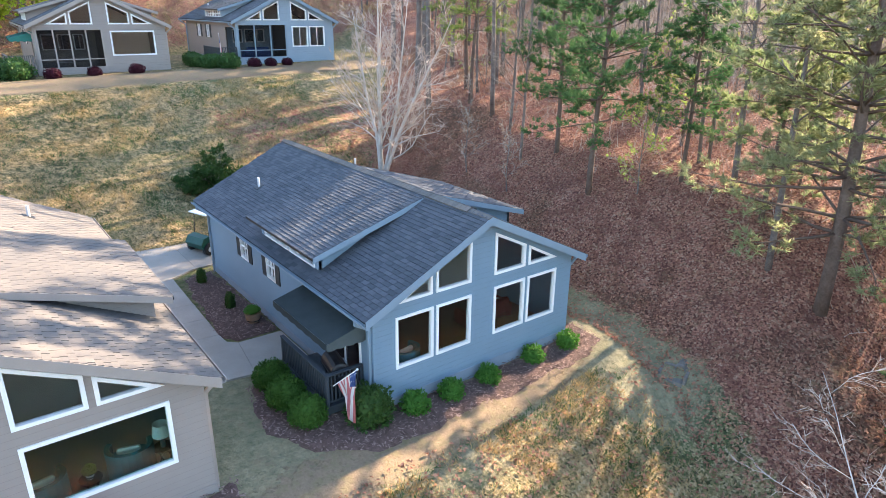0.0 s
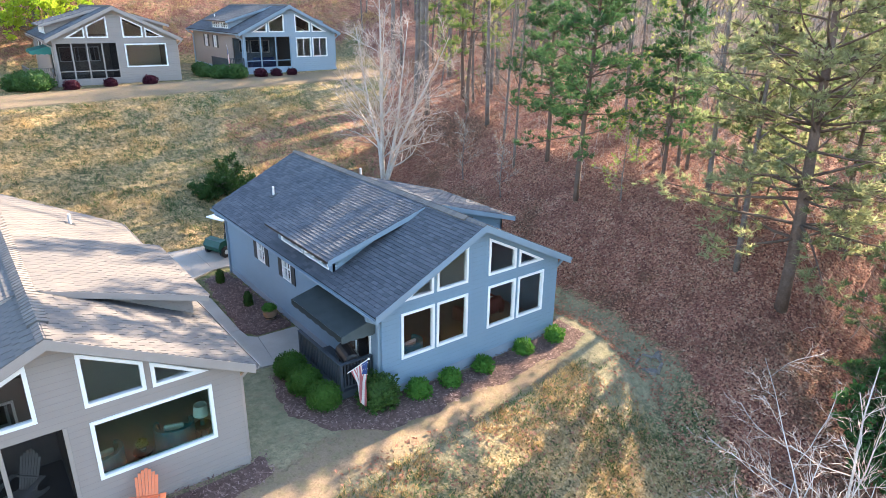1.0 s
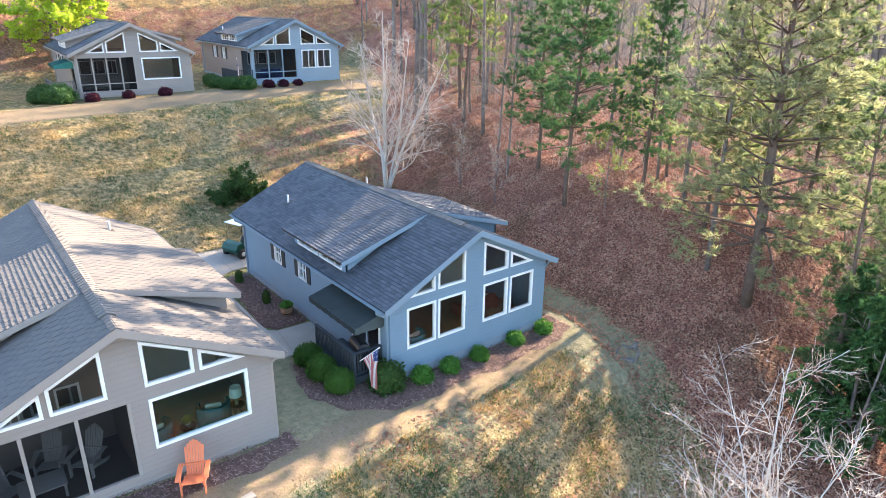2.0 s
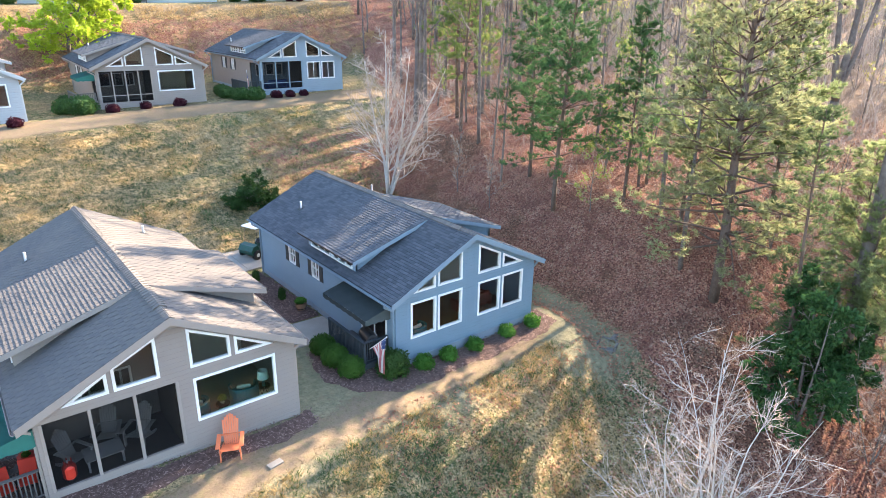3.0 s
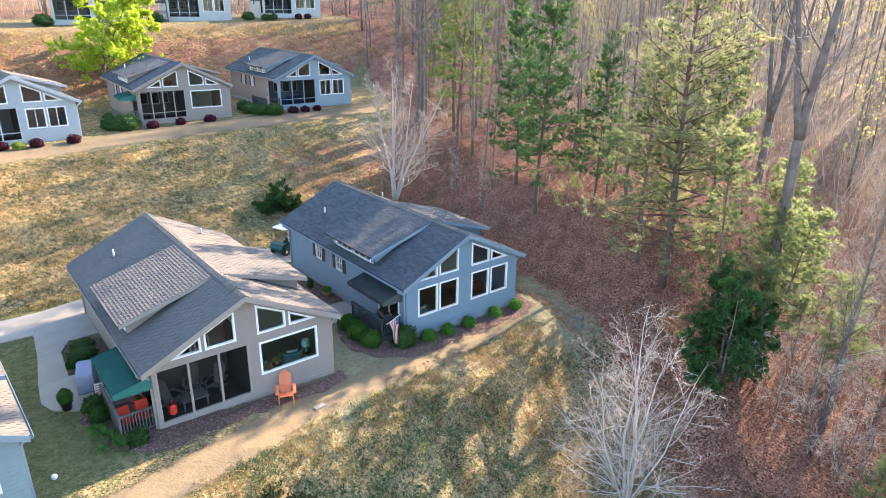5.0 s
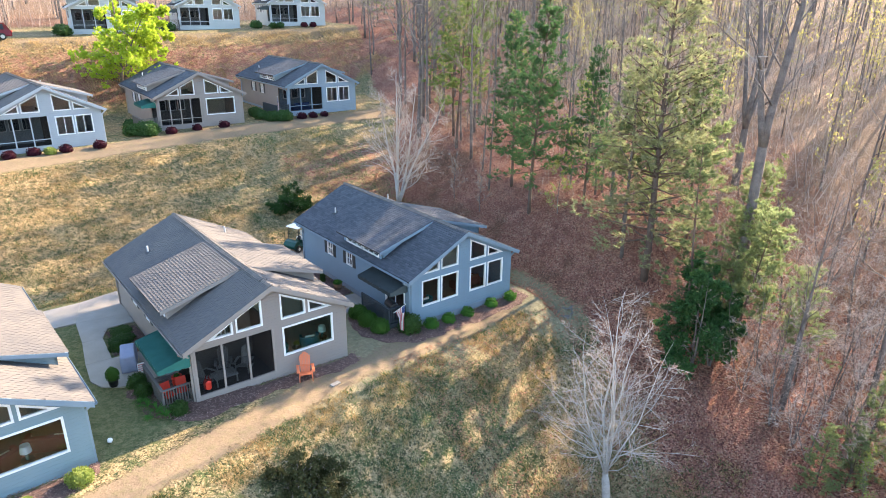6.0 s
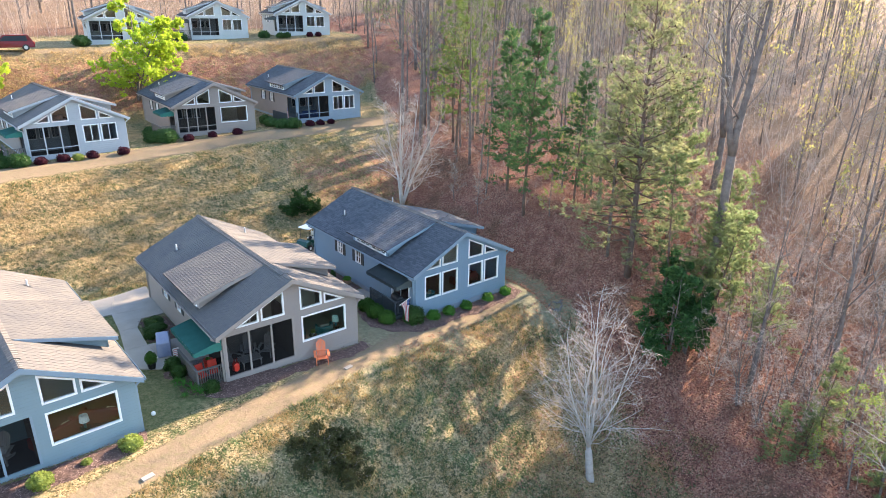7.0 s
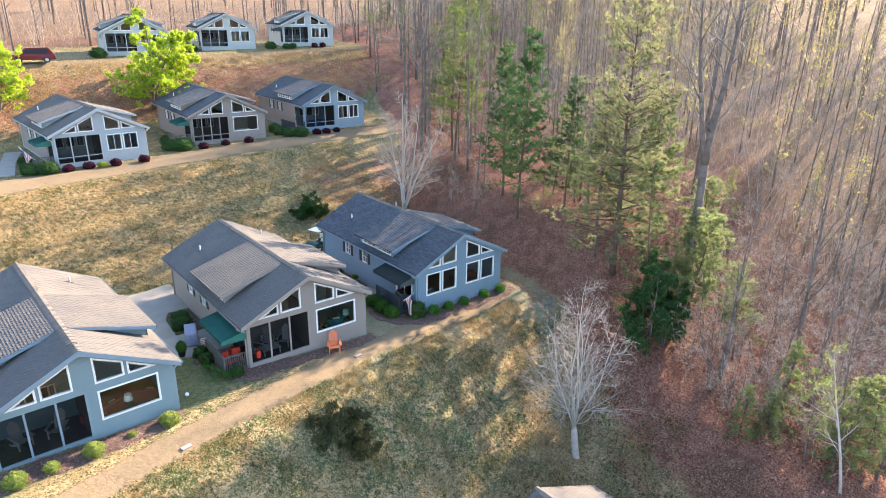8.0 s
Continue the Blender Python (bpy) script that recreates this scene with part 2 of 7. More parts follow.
    wob = maths(nt, "ADD", wob, maths(nt, "MULTIPLY", maths(nt, "SUBTRACT", clump, 0.5), 0.35))
    fl = ramp(nt, maths(nt, "ADD", attr("lane"), wob), 0.35, 0.65)
    ff = ramp(nt, maths(nt, "ADD", attr("leaf"), wob), 0.35, 0.65)
    yard = mixc(nt, ramp(nt, tuft, 0.35, 0.65), (0.085, 0.115, 0.045), (0.19, 0.19, 0.09))
    bank = mixc(nt, ramp(nt, tuft, 0.40, 0.58), (0.085, 0.08, 0.036), (0.44, 0.30, 0.15))
    bank = mixc(nt, maths(nt, "MULTIPLY", ramp(nt, mid, 0.5, 0.66), 0.6), bank, (0.33, 0.205, 0.105))
    bank = mixc(nt, maths(nt, "MULTIPLY", ramp(nt, small2, 0.6, 0.95), 0.6), bank, (0.085, 0.075, 0.032))
    grass = mixc(nt, attr("dry"), grass, bank)
    grass = mixc(nt, attr("yard"), grass, yard)
    worn = mixc(nt, ramp(nt, tuft, 0.35, 0.65), (0.165, 0.155, 0.095), (0.28, 0.25, 0.165))
    worn = mixc(nt, maths(nt, "MULTIPLY", ramp(nt, small, 0.6, 1.0), 0.4), worn, (0.16, 0.15, 0.085))
    grass = mixc(nt, attr("worn"), grass, worn)
    col = mixc(nt, ff, mixc(nt, fl, grass, lane), leaf)
    nt.links.new(col, p.inputs["Base Color"])
    p.inputs["Roughness"].default_value = 0.95
    p.inputs["Specular IOR Level"].default_value = 0.1
    rough = maths(nt, "SUBTRACT", 1.0, maths(nt, "MULTIPLY", maths(nt, "MAXIMUM", fl, attr("worn")), 0.8))
    height = maths(nt, "ADD", maths(nt, "MULTIPLY", tuft, 0.22), maths(nt, "ADD", maths(nt, "MULTIPLY", clump2, 0.035), maths(nt, "MULTIPLY", fine, 0.055)))
    bn = node(nt, "ShaderNodeBump", Strength=1.0, Distance=1.0)
    nt.links.new(maths(nt, "MULTIPLY", height, rough), bn.inputs["Height"])
    nt.links.new(bn.outputs[0], p.inputs["Normal"])
    return m


GROUND = ground_material()


# ---- mesh helpers ----
def mesh_of(bm, name, material, smooth=False):
    me = bpy.data.meshes.new(name)
    bm.normal_update()
    bm.to_mesh(me)
    bm.free()
    for m in (material if isinstance(material, (list, tuple)) else [material]):
        me.materials.append(m)
    if smooth:
        me.polygons.foreach_set("use_smooth", [True] * len(me.polygons))
    return me


def part(name, bm, material, parent, label="", smooth=False):
    ob = new(name, mesh_of(bm, name, material, smooth))
    if parent is not None:
        ob.parent = parent
    return tagged(ob, label)


def thing(name, m, label, category, group="", kind=""):
    ob = new(name)
    ob.matrix_world = m
    return tagged(ob, label, category, group, kind)


def box(bm, x0, y0, z0, x1, y1, z1, bevel=0.0):
    made = bmesh.ops.create_cube(bm, size=1)["verts"]
    for v in made:
        v.co = Vector((x0 + (v.co.x + 0.5) * (x1 - x0), y0 + (v.co.y + 0.5) * (y1 - y0), z0 + (v.co.z + 0.5) * (z1 - z0)))
    if bevel:
        edges = list({e for v in made for e in v.link_edges})
        bmesh.ops.bevel(bm, geom=edges, offset=bevel, segments=1, affect="EDGES")
    return made


def one_box(x0, y0, z0, x1, y1, z1, bevel=0.0):
    bm = bmesh.new()
    box(bm, x0, y0, z0, x1, y1, z1, bevel)
    return bm


def beam(bm, a, b, w, h=None):
    """A square bar from a to b."""
    a, b = Vector(a), Vector(b)
    h = h or w
    d = (b - a)
    rot = d.to_track_quat("Z", "Y").to_matrix().to_4x4()
    made = bmesh.ops.create_cube(bm, size=1)["verts"]
    for v in made:
        v.co = a + (rot @ Vector((v.co.x * w, v.co.y * h, (v.co.z + 0.5) * d.length)))
    return made


def tube(bm, pts, radii, sides=6):
    """A tapered tube along points."""
    rings = []
    n = len(pts)
    for i, (p, r) in enumerate(zip(pts, radii)):
        d = (pts[min(i + 1, n - 1)] - pts[max(i - 1, 0)])
        q = d.to_track_quat("Z", "Y")
        rings.append([bm.verts.new(p + q @ Vector((r * math.cos(2 * math.pi * k / sides), r * math.sin(2 * math.pi * k / sides), 0))) for k in range(sides)])
    for a, b in zip(rings, rings[1:]):
        for k in range(sides):
            bm.faces.new((a[k], a[(k + 1) % sides], b[(k + 1) % sides], b[k]))
    if sides > 2:
        bm.faces.new(rings[-1])
        bm.faces.new(rings[0][::-1])


def rod(a, b, r, sides=8):
    bm = bmesh.new()
    tube(bm, [Vector(a), Vector(b)], [r, r], sides)
    return bm


def plate(bm, loops, y0, y1, axis="y"):
    """A flat plate with holes: outer loop and hole loops of (u, z), between two planes."""
    edges, tmp = [], []
    for loop in loops:
        vs = [bm.verts.new((u, y0, z) if axis == "y" else (y0, u, z)) for u, z in loop]
        tmp += vs
        edges += [bm.edges.new((vs[i], vs[(i + 1) % len(vs)])) for i in range(len(vs))]
    faces = [f for f in bmesh.ops.triangle_fill(bm, use_beauty=True, edges=edges)["geom"] if isinstance(f, bmesh.types.BMFace)]
    out = bmesh.ops.extrude_face_region(bm, geom=faces)["geom"]
    d = Vector((0, y1 - y0, 0)) if axis == "y" else Vector((y1 - y0, 0, 0))
    for v in out:
        if isinstance(v, bmesh.types.BMVert):
            v.co += d
    bmesh.ops.recalc_face_normals(bm, faces=bm.faces)


def inset(loop, w):
    """A convex loop of (u, z) drawn in by w."""
    n = len(loop)
    area = sum(loop[i][0] * loop[(i + 1) % n][1] - loop[(i + 1) % n][0] * loop[i][1] for i in range(n))
    s = 1 if area > 0 else -1
    lines = []
    for i in range(n):
        a, b = Vector(loop[i]), Vector(loop[(i + 1) % n])
        d = (b - a).normalized()
        nrm = Vector((-d.y, d.x)) * s
        lines.append((a + nrm * w, d))
    res = []
    for i in range(n):
        (p, d), (q, e) = lines[i - 1], lines[i]
        k = ((q - p).x * e.y - (q - p).y * e.x) / (d.x * e.y - d.y * e.x)
        r = p + d * k
        res.append((r.x, r.y))
    return res


# ---- the houses ----
HALF, EAVE, RIDGE_Z, LENGTH = 4.27, 2.75, 4.83, 13.95
PITCH = (RIDGE_Z - EAVE) / HALF
DORMER_PITCH, DORMER_HALF, DORMER_0, DORMER_1 = 0.30, 4.22, 3.0, 8.0
WALL_L, WALL_R, FRONT, BACK = -3.85, 3.98, 0.35, 13.6
TAB_W, TAB_H = 0.31, 0.15
cache = {}


def roof_z(x):
    return RIDGE_Z - PITCH * abs(x)


def cached(name, make, material, smooth=False):
    if name not in cache:
        cache[name] = mesh_of(make(), name.split("/")[0], material, smooth)
    return cache[name]


def shared(name, key, make, material, parent, label="", smooth=False):
    ob = new(name, cached(name + "/" + key, make, material, smooth))
    ob.parent = parent
    return tagged(ob, label)


def slab(side, pitch, half, y0, y1, thick):
    bm = bmesh.new()
    sec = [(0, RIDGE_Z), (side * half, RIDGE_Z - pitch * half), (side * half, RIDGE_Z - pitch * half - thick), (0, RIDGE_Z - thick)]
    a = [bm.verts.new((x, y0, z)) for x, z in sec]
    b = [bm.verts.new((x, y1, z)) for x, z in sec]
    bm.faces.new(a)
    bm.faces.new(b[::-1])
    for i in range(4):
        bm.faces.new((a[i], b[i], b[(i + 1) % 4], a[(i + 1) % 4]))
    bmesh.ops.recalc_face_normals(bm, faces=bm.faces)
    return bm


def tab_cells(pitch, half, y0, y1, rng):
    """Cells of one slope: distance down from the ridge, start and end along the eave, lift."""
    run = half * math.sqrt(1 + pitch * pitch)
    n = int(run / TAB_H)
    for c in range(n + 1):
        lo = run + 0.03 - c * TAB_H
        y = y0 - 0.02 - (c % 2) * TAB_W * 0.5 - (c % 3) * 0.04
        while y < y1 + 0.02:
            a, b = max(y + 0.010, y0 - 0.02), min(y + TAB_W - 0.010, y1 + 0.02)
            if b - a > 0.03 and lo > 0.1:
                yield lo, a, b, rng.uniform(0.022, 0.030)
            y += TAB_W


def slope_point(side, pitch, d, y, lift):
    c = 1 / math.sqrt(1 + pitch * pitch)
    s = pitch * c
    return Vector((side * (d * c + lift * s), y, RIDGE_Z - d * s + lift * c))


def shingles(side, pitch, half, y0, y1, seed, skip=None, cover=None):
    rng = random.Random(seed)
    verts, faces = [], []
    for lo, a, b, lift in tab_cells(pitch, half, y0, y1, rng):
        if skip and skip(lo, a, b):
            continue
        hi = max(lo - TAB_H - 0.03, 0.0)
        k = len(verts)
        verts += [slope_point(side, pitch, d, y, l) for d, y, l in (
            (hi, a, 0.004), (hi, b, 0.004), (lo, b, lift), (lo, a, lift), (lo, b, 0.0), (lo, a, 0.0), (hi, a, 0.0), (hi, b, 0.0))]
        fs = [(0, 1, 2, 3), (3, 2, 4, 5), (0, 3, 5, 6), (1, 7, 4, 2)]
        faces += [tuple(k + i for i in (f if side < 0 else f[::-1])) for f in fs]
    me = bpy.data.meshes.new("shingles")
    me.from_pydata([tuple(v) for v in verts], [], faces)
    me.materials.append(cover or SHINGLE)
    return me


def front_strip(lo, a, b):
    return b < 2.95


def ridge_caps():
    """Lapped ridge shingles over a raised vent strip that stops short of both gables."""
    bm = bmesh.new()
    y, rng_r = -0.03, random.Random(3)
    while y < LENGTH:
        vented = 0.75 < y < LENGTH - 0.45
        wide, up = (0.20, 0.062) if vented else (0.15, 0.026)
        for s in (-1, 1):
            l0, l1 = up + 0.012 + rng_r.uniform(0, 0.005), up
            p = [slope_point(s, PITCH, d, yy, l) for d, yy, l in ((0, y, l0), (wide, y, l0), (wide, y + 0.2, l1), (0, y + 0.2, l1), (0, y, 0.0), (wide, y, 0.0), (wide, y + 0.2, 0.0))]
            p[0].x = p[3].x = p[4].x = 0
            v = [bm.verts.new(q) for q in p]
            for f in ((0, 1, 2, 3), (1, 0, 4, 5), (2, 1, 5, 6)):
                bm.faces.new([v[i] for i in (f if s > 0 else f[::-1])])
        y += 0.19
    return bm


def rake(side, pitch, half, y0, drop, x_in=0.0):
    bm = bmesh.new()
    z = lambda x: RIDGE_Z - pitch * x
    sec = [(x_in, z(x_in) + 0.005), (half, z(half) + 0.005), (half, z(half) - drop), (x_in, z(x_in) - drop)]
    plate(bm, [[(side * x, zz) for x, zz in sec]], y0 - 0.035, y0 - 0.003)
    return bm


def gutter(side):
    bm = bmesh.new()
    x, z = side * HALF, EAVE - 0.06
    prof = [(0.01, 0.0), (0.01, -0.09), (0.07, -0.10), (0.115, -0.05), (0.12, 0.015), (0.105, 0.015), (0.10, -0.045), (0.065, -0.085), (0.022, -0.08), (0.022, 0.0)]
    a = [bm.verts.new((x + side * u, 0.0, z + w)) for u, w in prof]
    b = [bm.verts.new((x + side * u, LENGTH, z + w)) for u, w in prof]
    for i in range(len(prof)):
        j = (i + 1) % len(prof)
        bm.faces.new((a[i], a[j], b[j], b[i]))
    bm.faces.new(a[::-1])
    bm.faces.new(b)
    bmesh.ops.recalc_face_normals(bm, faces=bm.faces)
    return bm


def downspout(side, y, wall_x):
    bm = bmesh.new()
    x = side * (HALF + 0.06)
    wx = wall_x + side * 0.05
    beam(bm, (x, y, EAVE - 0.12), (x, y, EAVE - 0.26), 0.08)
    beam(bm, (x, y, EAVE - 0.24), (wx, y + 0.05, EAVE - 0.52), 0.08)
    beam(bm, (wx, y + 0.05, EAVE - 0.50), (wx, y + 0.05, -0.75), 0.08)
    return bm


def window(loop, y, out, house_ob, trim=0.085, bars=(), pane=None, axis="y", label=""):
    """A framed window in the plane y (or x); out is the outward sign. bars: lines (u0, z0, u1, z1)."""
    bm = bmesh.new()
    plate(bm, [loop, inset(loop, trim)], y + out * 0.035, y - out * 0.10, axis)
    inner = inset(loop, trim - 0.005)
    for u0, z0, u1, z1 in bars:
        w = 0.045
        if axis == "y":
            beam(bm, (u0, y - out * 0.02, z0), (u1, y - out * 0.02, z1), w)
        else:
            beam(bm, (y - out * 0.02, u0, z0), (y - out * 0.02, u1, z1), w)
    fr = part("window", bm, WHITE, house_ob, label)
    bm = bmesh.new()
    plate(bm, [inner], y - out * 0.045, y - out * 0.055, axis)
    pn = part("pane", bm, pane or GLASS, fr)
    pn.visible_shadow = False
    return fr


def rect(u0, z0, u1, z1):
    return [(u0, z0), (u1, z0), (u1, z1), (u0, z1)]


def shutter(bm, wall_x, y0, y1, z0, z1):
    """A louvred shutter on the left wall."""
    x = wall_x
    for a, b, c, d in ((y0, y0 + 0.05, z0, z1), (y1 - 0.05, y1, z0, z1), (y0, y1, z0, z0 + 0.06), (y0, y1, z1 - 0.06, z1)):
        box(bm, x - 0.035, a, c, x - 0.003, b, d)
    n = int((z1 - z0 - 0.12) / 0.06)
    for i in range(n):
        z = z0 + 0.06 + (i + 0.5) * (z1 - z0 - 0.12) / n
        made = box(bm, x - 0.03, y0 + 0.05, z - 0.03, x - 0.008, y1 - 0.05, z + 0.02)
        for v in made:
            v.co.x += 0.35 * (v.co.z - z) * 0.6


def dormer(house_ob, side, key, clad, trim, cover):
    x_wall = 3.85
    tz = lambda x: RIDGE_Z - DORMER_PITCH * x
    sd = "left" if side < 0 else "right"

    def cheek(y):
        bm = bmesh.new()
        tri = [(side * 0.25, tz(0.25) - 0.05), (side * x_wall, tz(x_wall) - 0.05), (side * x_wall, roof_z(x_wall) - 0.10), (side * 0.25, roof_z(0.25) - 0.10)]
        plate(bm, [tri], y, y + 0.08)
        return bm

    def face():
        bm = bmesh.new()
        outer = rect(DORMER_0 + 0.35, roof_z(x_wall) - 0.10, DORMER_1 - 0.32, tz(x_wall) - 0.03)
        holes = [rect(a + 0.02, 3.02, b - 0.02, 3.44) for a, b in ((3.62, 5.42), (5.55, 7.35))]
        plate(bm, [outer] + holes, side * (x_wall + 0.001), side * (x_wall - 0.09), "x")
        return bm
    d = shared("dormer", sd + key, face, clad, house_ob)
    for cy in (DORMER_0 + 0.35, DORMER_1 - 0.40):
        shared("cheek_wall", sd + key + str(cy), lambda: cheek(cy), clad, d)
    shared("dormer_roof", sd, lambda: slab(side, DORMER_PITCH, DORMER_HALF, DORMER_0, DORMER_1, 0.06), trim, d)
    k = "shingles_dormer" + sd + cover.name
    if k not in cache:
        cache[k] = shingles(side, DORMER_PITCH, DORMER_HALF, DORMER_0, DORMER_1, 5 + side, None, cover)
    s = new("dormer_shingles", cache[k])
    s.parent = d
    tagged(s, kind="stuff")
    shared("dormer_rake", sd + key, lambda: rake(side, DORMER_PITCH, DORMER_HALF, DORMER_0, 0.17, 0.3), trim, d)
    shared("dormer_fascia", sd + key, lambda: one_box(min(side * (DORMER_HALF - 0.02), side * (DORMER_HALF + 0.03)), DORMER_0 - 0.03, tz(DORMER_HALF) - 0.075,
                                                 max(side * (DORMER_HALF - 0.02), side * (DORMER_HALF + 0.03)), DORMER_1, tz(DORMER_HALF) - 0.004), DARK_METAL, d)
    for a, b in ((3.62, 5.42), (5.55, 7.35)):
        third = (b - a) / 3
        bars = [(a + third * i, 3.02, a + third * i, 3.44) for i in (1, 2)] + [(a + 0.06, 3.22, b - 0.06, 3.22)]
        window(rect(a, 2.99, b, 3.47), side * x_wall, side, house_ob, 0.05, bars, None, "x")


def awning(house_ob, cloth, y0, y1, out, label):
    """A sloped fabric awning with a scalloped valance on the left wall."""
    bm = bmesh.new()
    x0, x1, z0, z1 = WALL_L - 0.02, WALL_L - out, 2.34, 2.02
    n = 14
    top = [[bm.verts.new((x0 + (x1 - x0) * j / 4, y0 + (y1 - y0) * i / n, z0 + (z1 - z0) * j / 4 - 0.02 * math.sin(math.pi * j / 4))) for j in range(5)] for i in range(n + 1)]
    for i in range(n):
        for j in range(4):
            bm.faces.new((top[i][j], top[i][j + 1], top[i + 1][j + 1], top[i + 1][j]))
    low, mid = [], []
    m = n * 4
    for i in range(m + 1):
        y = y0 + (y1 - y0) * i / m
        drop = 0.17 + 0.05 * abs(math.sin(math.pi * i / 8))
        low.append(bm.verts.new((x1 - 0.012, y, z1 - drop)))
        mid.append(bm.verts.new((x1 - 0.003, y, z1)))
    for i in range(m):
        bm.faces.new((mid[i], low[i], low[i + 1], mid[i + 1]))
    geom = list(bm.faces)
    bmesh.ops.solidify(bm, geom=geom, thickness=0.008)
    aw = part("awning", bm, cloth, house_ob, label)
    bm = bmesh.new()
    for y in (y0 + 0.03, (y0 + y1) / 2, y1 - 0.03):
        beam(bm, (x0, y, z0 - 0.03), (x1 + 0.02, y, z1 - 0.04), 0.025)
    beam(bm, (x1 + 0.02, y0, z1 - 0.04), (x1 + 0.02, y1, z1 - 0.04), 0.025)
    part("awning_frame", bm, PVC, aw)
    for y in (y0 - 0.012, y1 + 0.004):
        bm = bmesh.new()
        side = [(x0, z0 - 0.005), (x1 - 0.01, z1 - 0.005), (x1 - 0.01, z1 - 0.20)]
        side += [(x1 + (x0 - x1) * k / 12, z1 - 0.19 - 0.04 * abs(math.sin(math.pi * k / 3)) - 0.02 * k / 12) for k in range(1, 13)]
        plate(bm, [side], y, y + 0.008)
        part("side_panel", bm, cloth, aw)


LOWER = {"pair": ((-3.13, -1.82), (-1.72, -0.41)), "right": ((0.50, 1.81), (1.93, 3.24))}
SILL, HEAD, UPPER_SILL = 0.78, 2.40, 2.80
PORCH_SILL, PORCH_R = 0.20, 0.02


def upper_loops():
    """The four gable windows, whose heads follow the roof."""
    top = lambda x: roof_z(x) - 0.42
    return [[(-3.13, UPPER_SILL), (-1.86, UPPER_SILL), (-1.86, top(1.86))],
            [(-1.73, UPPER_SILL), (-0.43, UPPER_SILL), (-0.43, top(0.43)), (-1.73, top(1.73))],
            [(0.48, UPPER_SILL), (1.78, UPPER_SILL), (1.78, top(1.78)), (0.48, top(0.48))],
            [(1.92, UPPER_SILL), (3.22, UPPER_SILL), (1.92, top(1.92))]]


def house(name_label, x, y, z, yaw, clad, trim, left, right, awn=None, near=False, side_clad=None, screen_bays=3, pane=None, floor_mat=None, cover=None):
    """A gabled cottage. left: 'pair' of windows or 'screen' porch; right: 'pair', 'big' or 'slider'."""
    h = thing("house", pose(x, y, z - EAVE, 0, 0, yaw), name_label, "house", "cottages in rows")
    key = clad.name + left + right
    cover = cover or SHINGLE
    # where given, the left wall's siding colour stands in for warm bounce light
    sides = side_clad or clad
    # front wall with its openings
    holes, wins = [], []
    for lp in upper_loops():
        wins.append((lp, (), GLASS))
    if left == "pair":
        wins += [(rect(a, SILL, b, HEAD), (), GLASS) for a, b in LOWER["pair"]]
    else:
        holes.append(rect(WALL_L + 0.16, PORCH_SILL - 0.02, PORCH_R, HEAD + 0.06))
    if right == "pair":
        wins += [(rect(a, SILL, b, HEAD), (), GLASS) for a, b in LOWER["right"]]
    elif right == "big":
        wins.append((rect(0.50, SILL + 0.05, 3.24, HEAD), (), pane or GLASS_GREEN))
    else:
        wins += [(rect(a, SILL + 0.08, b, HEAD - 0.02), [((a + b) / 2, SILL + 0.12, (a + b) / 2, HEAD - 0.06)], GLASS) for a, b in LOWER["right"]]
    bm = bmesh.new()
    under = 0.17
    outer = [(WALL_L, -0.12), (WALL_R, -0.12), (WALL_R, roof_z(WALL_R) - under), (0, RIDGE_Z - under), (WALL_L, roof_z(WALL_L) - under)]
    plate(bm, [outer] + holes + [inset(w[0], 0.04) for w in wins], FRONT, FRONT + 0.14)
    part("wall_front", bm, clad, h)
    for lp, bars, pn in wins:
        window(lp, FRONT, -1, h, 0.085, bars, pn)
    # side walls
    side_wins = ((6.75, 7.5), (9.2, 9.95))
    zt = roof_z(WALL_L) - under
    bm = bmesh.new()
    lh = [rect(a + 0.03, 1.40, b - 0.03, 2.34) for a, b in side_wins]
    if left == "screen":
        lh.append(rect(FRONT + 0.3, PORCH_SILL - 0.02, 2.9, 2.3))
    else:
        lh.append(rect(1.05, 0.06, 2.95, 2.12))
    plate(bm, [rect(FRONT + 0.14, -0.12, BACK, zt)] + lh, WALL_L, WALL_L + 0.14, "x")
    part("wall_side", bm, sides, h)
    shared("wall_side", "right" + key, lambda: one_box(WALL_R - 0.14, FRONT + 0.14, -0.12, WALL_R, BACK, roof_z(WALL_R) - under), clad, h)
    bm = bmesh.new()
    plate(bm, [[(WALL_L + 0.14, -0.12), (WALL_R - 0.14, -0.12), (WALL_R - 0.14, roof_z(WALL_R) - under), (0, RIDGE_Z - under), (WALL_L + 0.14, roof_z(WALL_L) - under)]], BACK - 0.14, BACK)
    part("wall_back", bm, clad, h)
    for a, b in side_wins:
        c = (a + b) / 2
        bars = [(a + 0.05, 1.87, b - 0.05, 1.87), (c, 1.89, c, 2.31), (c, 1.43, c, 1.85)]
        window(rect(a, 1.38, b, 2.36), WALL_L, -1, h, 0.06, bars, None, "x")
        for s0, s1 in ((a - 0.36, a - 0.03), (b + 0.03, b + 0.36)):
            bm = bmesh.new()
            shutter(bm, WALL_L, s0, s1, 1.38, 2.36)
            part("shutter", bm, SHUTTER, h, "dark louvred shutter")
    if left == "pair":
        bars = [(2.0, 0.1, 2.0, 2.08)]
        window(rect(1.0, 0.04, 3.0, 2.16), WALL_L, -1, h, 0.09, bars, None, "x", "white framed sliding glass door")
    # foundation, inner floor and partition
    shared("foundation", key, lambda: one_box(WALL_L - 0.02, FRONT - 0.02, -1.7, WALL_R + 0.02, BACK + 0.02, -0.115), FOUNDATION if clad is SIDING_BLUE else clad, h)
